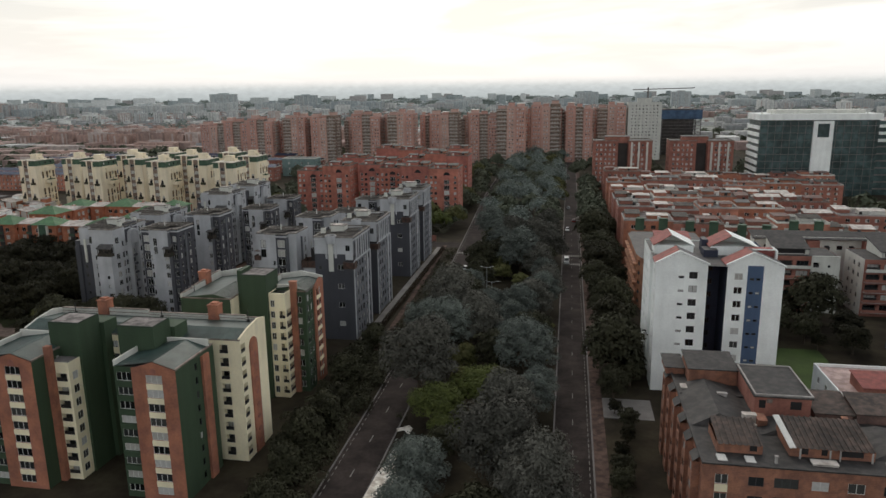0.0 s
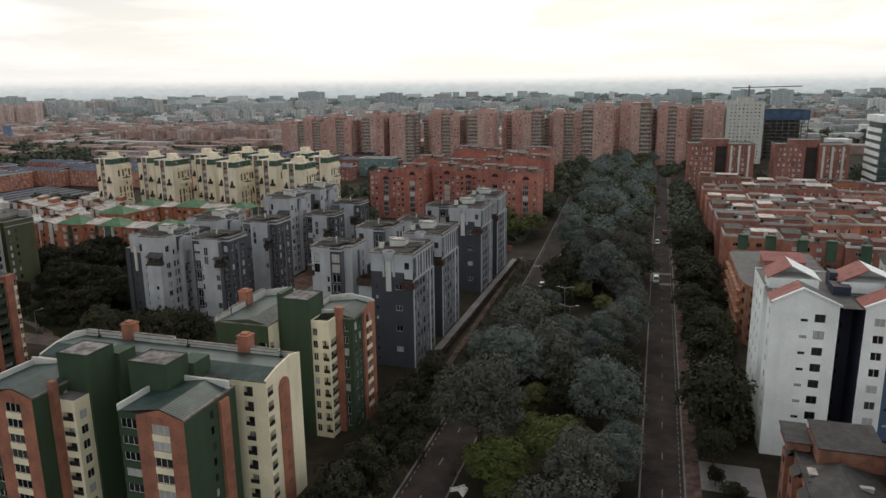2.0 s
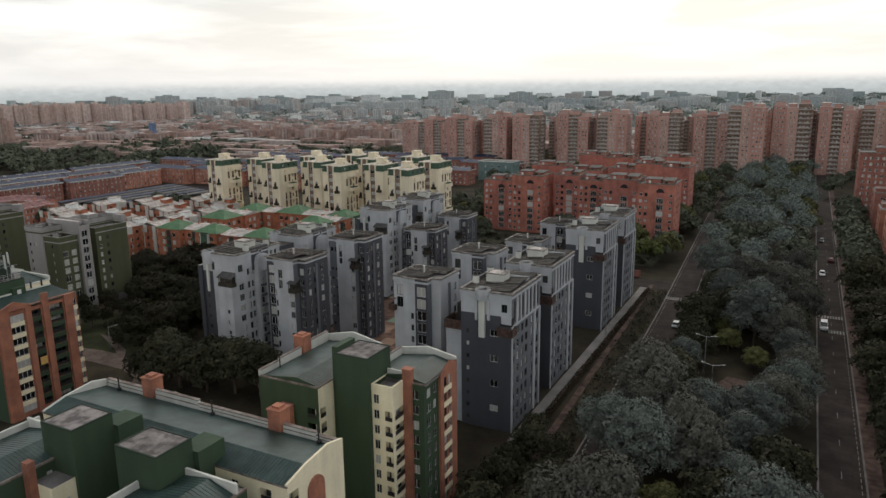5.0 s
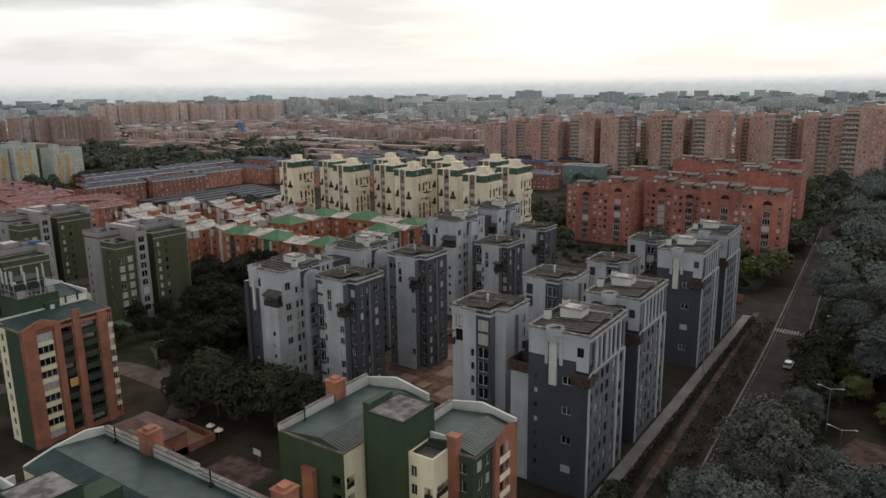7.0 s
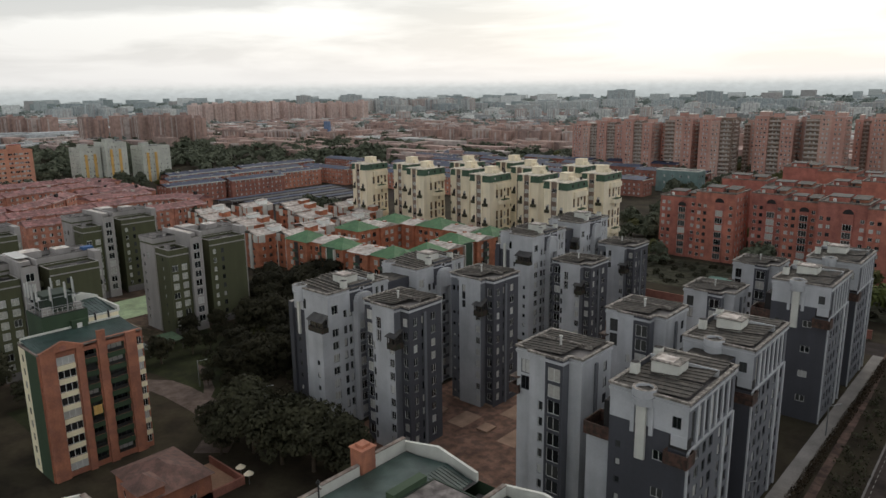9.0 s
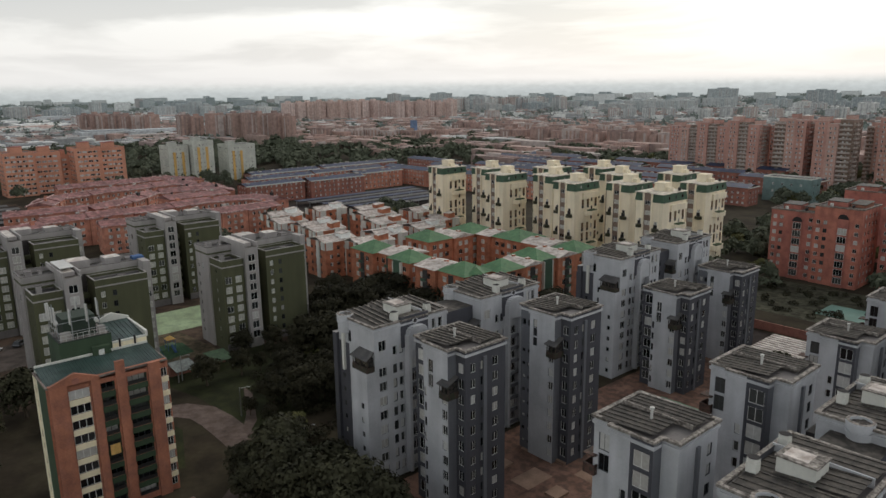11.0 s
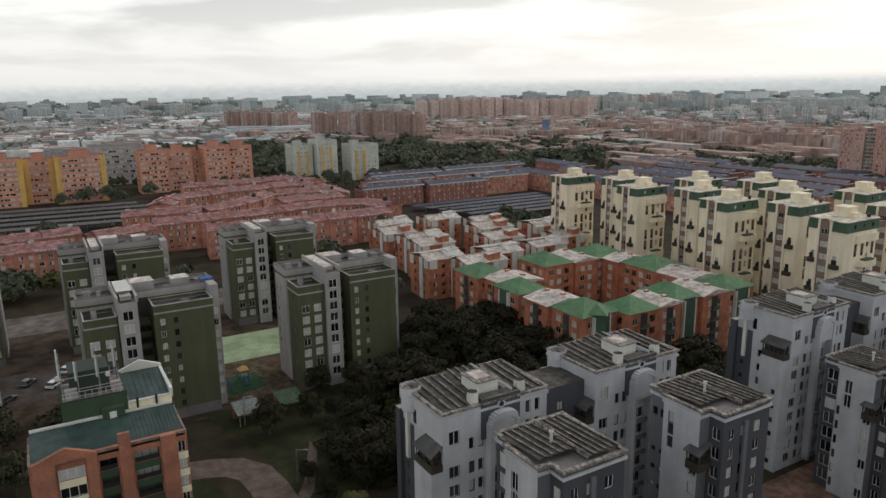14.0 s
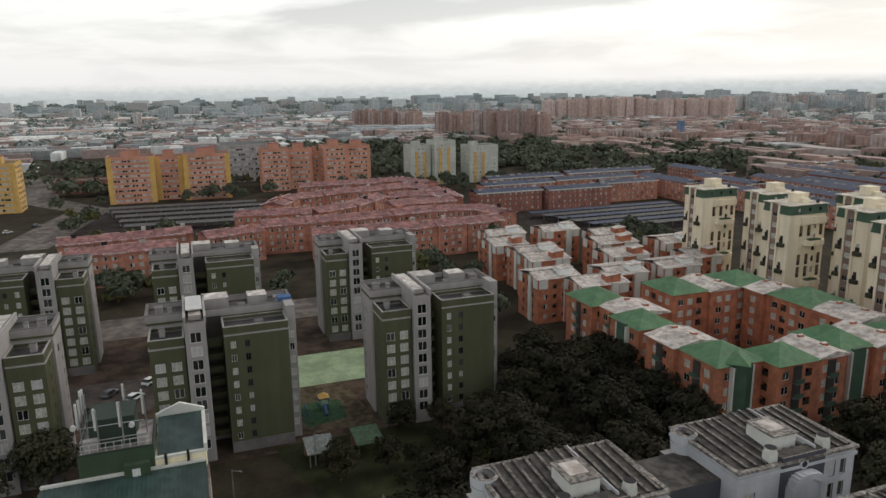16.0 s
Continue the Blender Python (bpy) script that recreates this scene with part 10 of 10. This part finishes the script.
for x, y in ((0, 0), (1.8, 0), (0, 1.8), (1.8, 1.8)):
    k = Geo(); k.cyl(x, y, 0.08, 0, 2.8, 8, 0); k.obj("post", [SKYBLUE], pf)
k = Geo(); k.box(-0.1, 1.9, -0.1, 1.9, 1.2, 1.35, 0, base=True); k.obj("deck", [COURT_G], pf, "teal deck")
k = Geo(); hip(k, 0, 1.8, 0, 1.8, 2.7, 0.9, o=0.2); k.obj("roof", [OCHRE], pf, "yellow pitched roof")
k = Geo(); k.beam((1.9, 0.9, 1.3), (4.4, 0.9, 0.15), 0.3, n=8); k.obj("slide", [SKYBLUE], pf, "blue slide")
sw = thing("swing", "blue swing frame on the play mat", "swing", (-203.5, 159.6, 0.05))
for x in (0, 3.0):
    k = Geo(); k.beam((x, -0.8, 0), (x, 0, 2.2), 0.06); k.beam((x, 0.8, 0), (x, 0, 2.2), 0.06); k.obj("leg", [SKYBLUE], sw)
k = Geo(); k.beam((0, 0, 2.2), (3.0, 0, 2.2), 0.06); k.obj("crossbar", [SKYBLUE], sw)
for x in (0.9, 2.1):
    k = Geo(); k.box(x - 0.2, x + 0.2, -0.12, 0.12, 0.5, 0.56, 0, base=True); k.beam((x - 0.18, 0, 0.55), (x - 0.18, 0, 2.2), 0.02); k.beam((x + 0.18, 0, 0.55), (x + 0.18, 0, 2.2), 0.02); k.obj("swing_seat", [RAIL], sw)
chimney_b = thing("boundary_wall", "tan brick garden wall with coping", "wall", (-127, 144, 0))
k = Geo(); k.box(0, 10.5, 0, 0.3, 0, 1.4, 0); k.box(10.2, 10.5, -8, 0, 0, 1.4, 0); k.obj("wall", [BRICK_R], chimney_b)
sheet("tan_terrace", rect(-127, -116.8, 138.8, 144), 0.05, mat("tan_paving", rgb(150, 118, 96), 0.9, stain=0.3, size=5), "tan paved terrace behind the pavilion", "terrace")
sheet("ball_pad", [(-109.5, 133), (-99, 133), (-99, 142.5), (-109.5, 142.5)], 0.05, PAVING, "brown paved ball pad", "court")
hoop = thing("basketball_hoop", "white basketball backboard on a post", "basketball hoop", (-101.5, 141.6, 0))
k = Geo(); k.beam((0, 0, 0), (0, 0, 3.1), 0.09); k.obj("post", [METAL], hoop)
k = Geo(); k.box(-0.9, 0.9, -0.35, -0.28, 2.8, 3.9, 0, base=True); k.obj("backboard", [TANK], hoop, "white backboard")
sheet("plaza", [(-20, 184), (-12, 183), (-9, 192), (-11, 207), (-19, 208), (-22.5, 197)], 0.03, PAVING, "brown paved clearing under the trees", "clearing")
sheet("pale_patch", [(-30.3, 84), (-24.8, 84), (-25.1, 95), (-26.8, 105), (-27.6, 111.5), (-29.3, 109.2), (-29.4, 106), (-29.9, 101), (-30.1, 95)], 0.15, mat("pale_patch_white", rgb(240, 236, 226), 0.9, stain=0.2, size=3, second=rgb(190, 180, 166)), "pale near-white strip beside the kerb", "bare ground")
sheet("pale_patch_small", [(-30.4, 117.6), (-30.0, 116.4), (-28.8, 117.0), (-27.6, 115.4), (-27.4, 118.0), (-28.4, 119.2), (-29.4, 118.2)], 0.15, bpy.data.materials["pale_patch_white"], "small pale near-white patch beside the kerb", "bare ground")
sheet("gatehouse_path", rect(8, 17.5, 128, 137), 0.13, PATH, "pale concrete forecourt", "forecourt", 0.13)
for x, y in ((-118.7, 145), (-115.9, 144.7)):
    u = thing("parasol", "pale yellow garden parasol", "parasol", (x, y, 0))
    k = Geo(); k.cyl(0, 0, 0.04, 0, 2.2, 6, 0); k.obj("pole", [METAL], u)
    k = Geo(); k.cyl(0, 0, 0.85, 1.9, 2.5, 10, 0, r2=0.08); k.obj("canopy", [YELLOW], u)

gr = thing("garage", "low dark garage with pale striped roof", "garage", (-104, 261, 0))
k = Geo(); k.box(0, 11, 0, 13, 0, 3.2, 0); k.obj("wall", [DARK], gr, "dark garage wall")
for i in range(9):
    k = Geo(); k.box(-0.3, 11.3, 0.2 + 1.45 * i, 1.1 + 1.45 * i, 3.2, 3.32, 0, base=True); k.obj("roof_strip", [ROOF_W], gr, "pale roof strip")
bw = thing("boundary_wall", "brown brick estate wall along the street", "wall", (-130, 284, 0))
k = Geo(); k.box(0, 76, 0, 0.3, 0, 2.2, 0); k.box(-0.05, 76.05, -0.05, 0.35, 2.2, 2.35, 0, base=True); k.obj("wall", [BRICK_R], bw)

# ---- street lamps ----


def street_lamp(label, h=9.0, double=True):
    b = thing("street_lamp", label, "street lamp", group="street lamps")
    k = Geo(); k.cyl(0, 0, 0.13, 0, h, 8, 0, r2=0.07); k.obj("pole", [METAL], b)
    for s in ((1, -1) if double else (1,)):
        k = Geo(); k.beam((0, 0, h - 0.2), (1.8 * s, 0, h + 0.25), 0.05); k.obj("arm", [METAL], b)
        k = Geo(); k.box(min(1.6 * s, 2.2 * s), max(1.6 * s, 2.2 * s), -0.1, 0.1, h + 0.2, h + 0.3, 0, base=True); k.obj("lamp_head", [METAL], b, "pale lamp head")
    return b


sl = street_lamp("tall grey street lamp with two arms")
sl.matrix_basis = pose(-23.7, 207, 0)
for x, y in ((-27, 252), (-20.4, 190.5), (-24, 298)):
    copy_thing(sl, pose(x, y, 0))
pl = street_lamp("slender grey park lamp post", 6.0, False)
pl.matrix_basis = pose(-135.6, 161.3, 0, 0, 0, 30)
for x, y in ((-176, 144), (-158, 160), (-183, 158), (-52.5, 186), (-49.5, 222)):
    copy_thing(pl, pose(x, y, 0, 0, 0, 40))

# ---- cars ----
CAR_W = mat("car_white", rgb(216, 218, 218), 0.25, stain=0.06)
CAR_G = mat("car_grey", rgb(92, 94, 98), 0.25, metal=0.4, stain=0.06)
CAR_R = mat("car_red", rgb(128, 40, 36), 0.25, stain=0.06)
CAR_Y = mat("car_yellow", rgb(206, 176, 60), 0.3, stain=0.06)
TYRE = mat("tyre", rgb(28, 28, 28), 0.9)
CGLASS = mat("car_glass", rgb(24, 28, 30), 0.08, stain=0.1, spec=0.8)


def car(label, paint, van=False):
    b = thing("car", label, "car", group="cars")
    L_, W_, h0, h1 = (4.9, 1.9, 1.05, 2.05) if van else (4.2, 1.72, 0.82, 1.42)
    prof = [(-L_ / 2, 0.35), (L_ / 2, 0.35), (L_ / 2, h0 * 0.75), (L_ / 2 - 0.15, h0 * 0.92), (L_ * 0.24, h0), (-L_ / 2 + 0.1, h0 + (0.1 if van else 0.03)), (-L_ / 2, h0 * 0.8)]
    g = Geo()
    n = len(prof)
    for s in (-1, 1):
        g.v += [(s * W_ / 2, y, z) for y, z in prof]
    g.f += [tuple(range(n - 1, -1, -1)), tuple(range(n, 2 * n))] + [(i, (i + 1) % n, n + (i + 1) % n, n + i) for i in range(n)]
    g.m = [0] * len(g.f)
    g.obj("body", [paint], b)
    top = [(-L_ * 0.46, h0), (L_ * 0.24, h0), (L_ * 0.08 + (0.35 if van else 0), h1), (-L_ * 0.34 - (0.4 if van else 0), h1)]
    g = Geo()
    for s, o in ((-1, 0), (1, 0)):
        g.v += [(s * W_ / 2 * 0.94, *top[0]), (s * W_ / 2 * 0.94, *top[1]), (s * W_ / 2 * 0.78, *top[2]), (s * W_ / 2 * 0.78, *top[3])]
    g.f += [(3, 2, 1, 0), (4, 5, 6, 7), (1, 2, 6, 5), (3, 0, 4, 7)]
    g.m = [0] * 4
    g.obj("glasshouse", [CGLASS], b, "dark car windows")
    g = Geo(); g.prism([(-W_ * 0.39, top[3][0]), (W_ * 0.39, top[3][0]), (W_ * 0.39, top[2][0]), (-W_ * 0.39, top[2][0])], h1, h1 + 0.05, 0); g.obj("roof", [paint], b)
    for sx in (-1, 1):
        for sy in (-0.3, 0.31):
            g = Geo(); g.beam((sx * W_ / 2 - 0.11, sy * L_, 0.32), (sx * W_ / 2 + 0.11, sy * L_, 0.32), 0.32, n=12); g.obj("wheel", [TYRE], b)
        g = Geo(); g.box(sx * W_ * 0.36 - 0.18, sx * W_ * 0.36 + 0.18, L_ / 2 - 0.08, L_ / 2 + 0.02, h0 * 0.6, h0 * 0.78, 0, base=True); g.obj("headlight", [TANK], b)
    return b


cw = car("small white hatchback on the asphalt", CAR_W)
cw.matrix_basis = pose(left_x(238) + 2.2, 238, 0.03)
cv = car("white delivery van waiting by the crossing", CAR_W, True)
cv.matrix_basis = pose(0.2, 252, 0.03, 0, 0, 180)
cg = car("dark grey car on the asphalt", CAR_G)
cg.matrix_basis = pose(-228, 122, 0.03, 0, 0, 60)
cr_ = car("red car on the asphalt road", CAR_R)
cr_.matrix_basis = pose(3.2, 334, 0.03)
cy = car("yellow taxi on the drive", CAR_Y)
cy.matrix_basis = pose(-231, 142, 0.03, 0, 0, 20)
for src, spots in ((cw, ((-232, 130, 50), (-224, 127, 55), (0.3, 312, 180), (-226, 112, 50), (-447, 60, 20), (30, 520, 40))), (cg, ((-234, 136, 50), (-220, 118, 50), (0.5, 370, 180), (-234, 108, 80), (-460, 70, 10)  ))):
    for x, y, a in spots:
        copy_thing(src, pose(x, y, 0.03, 0, 0, a))
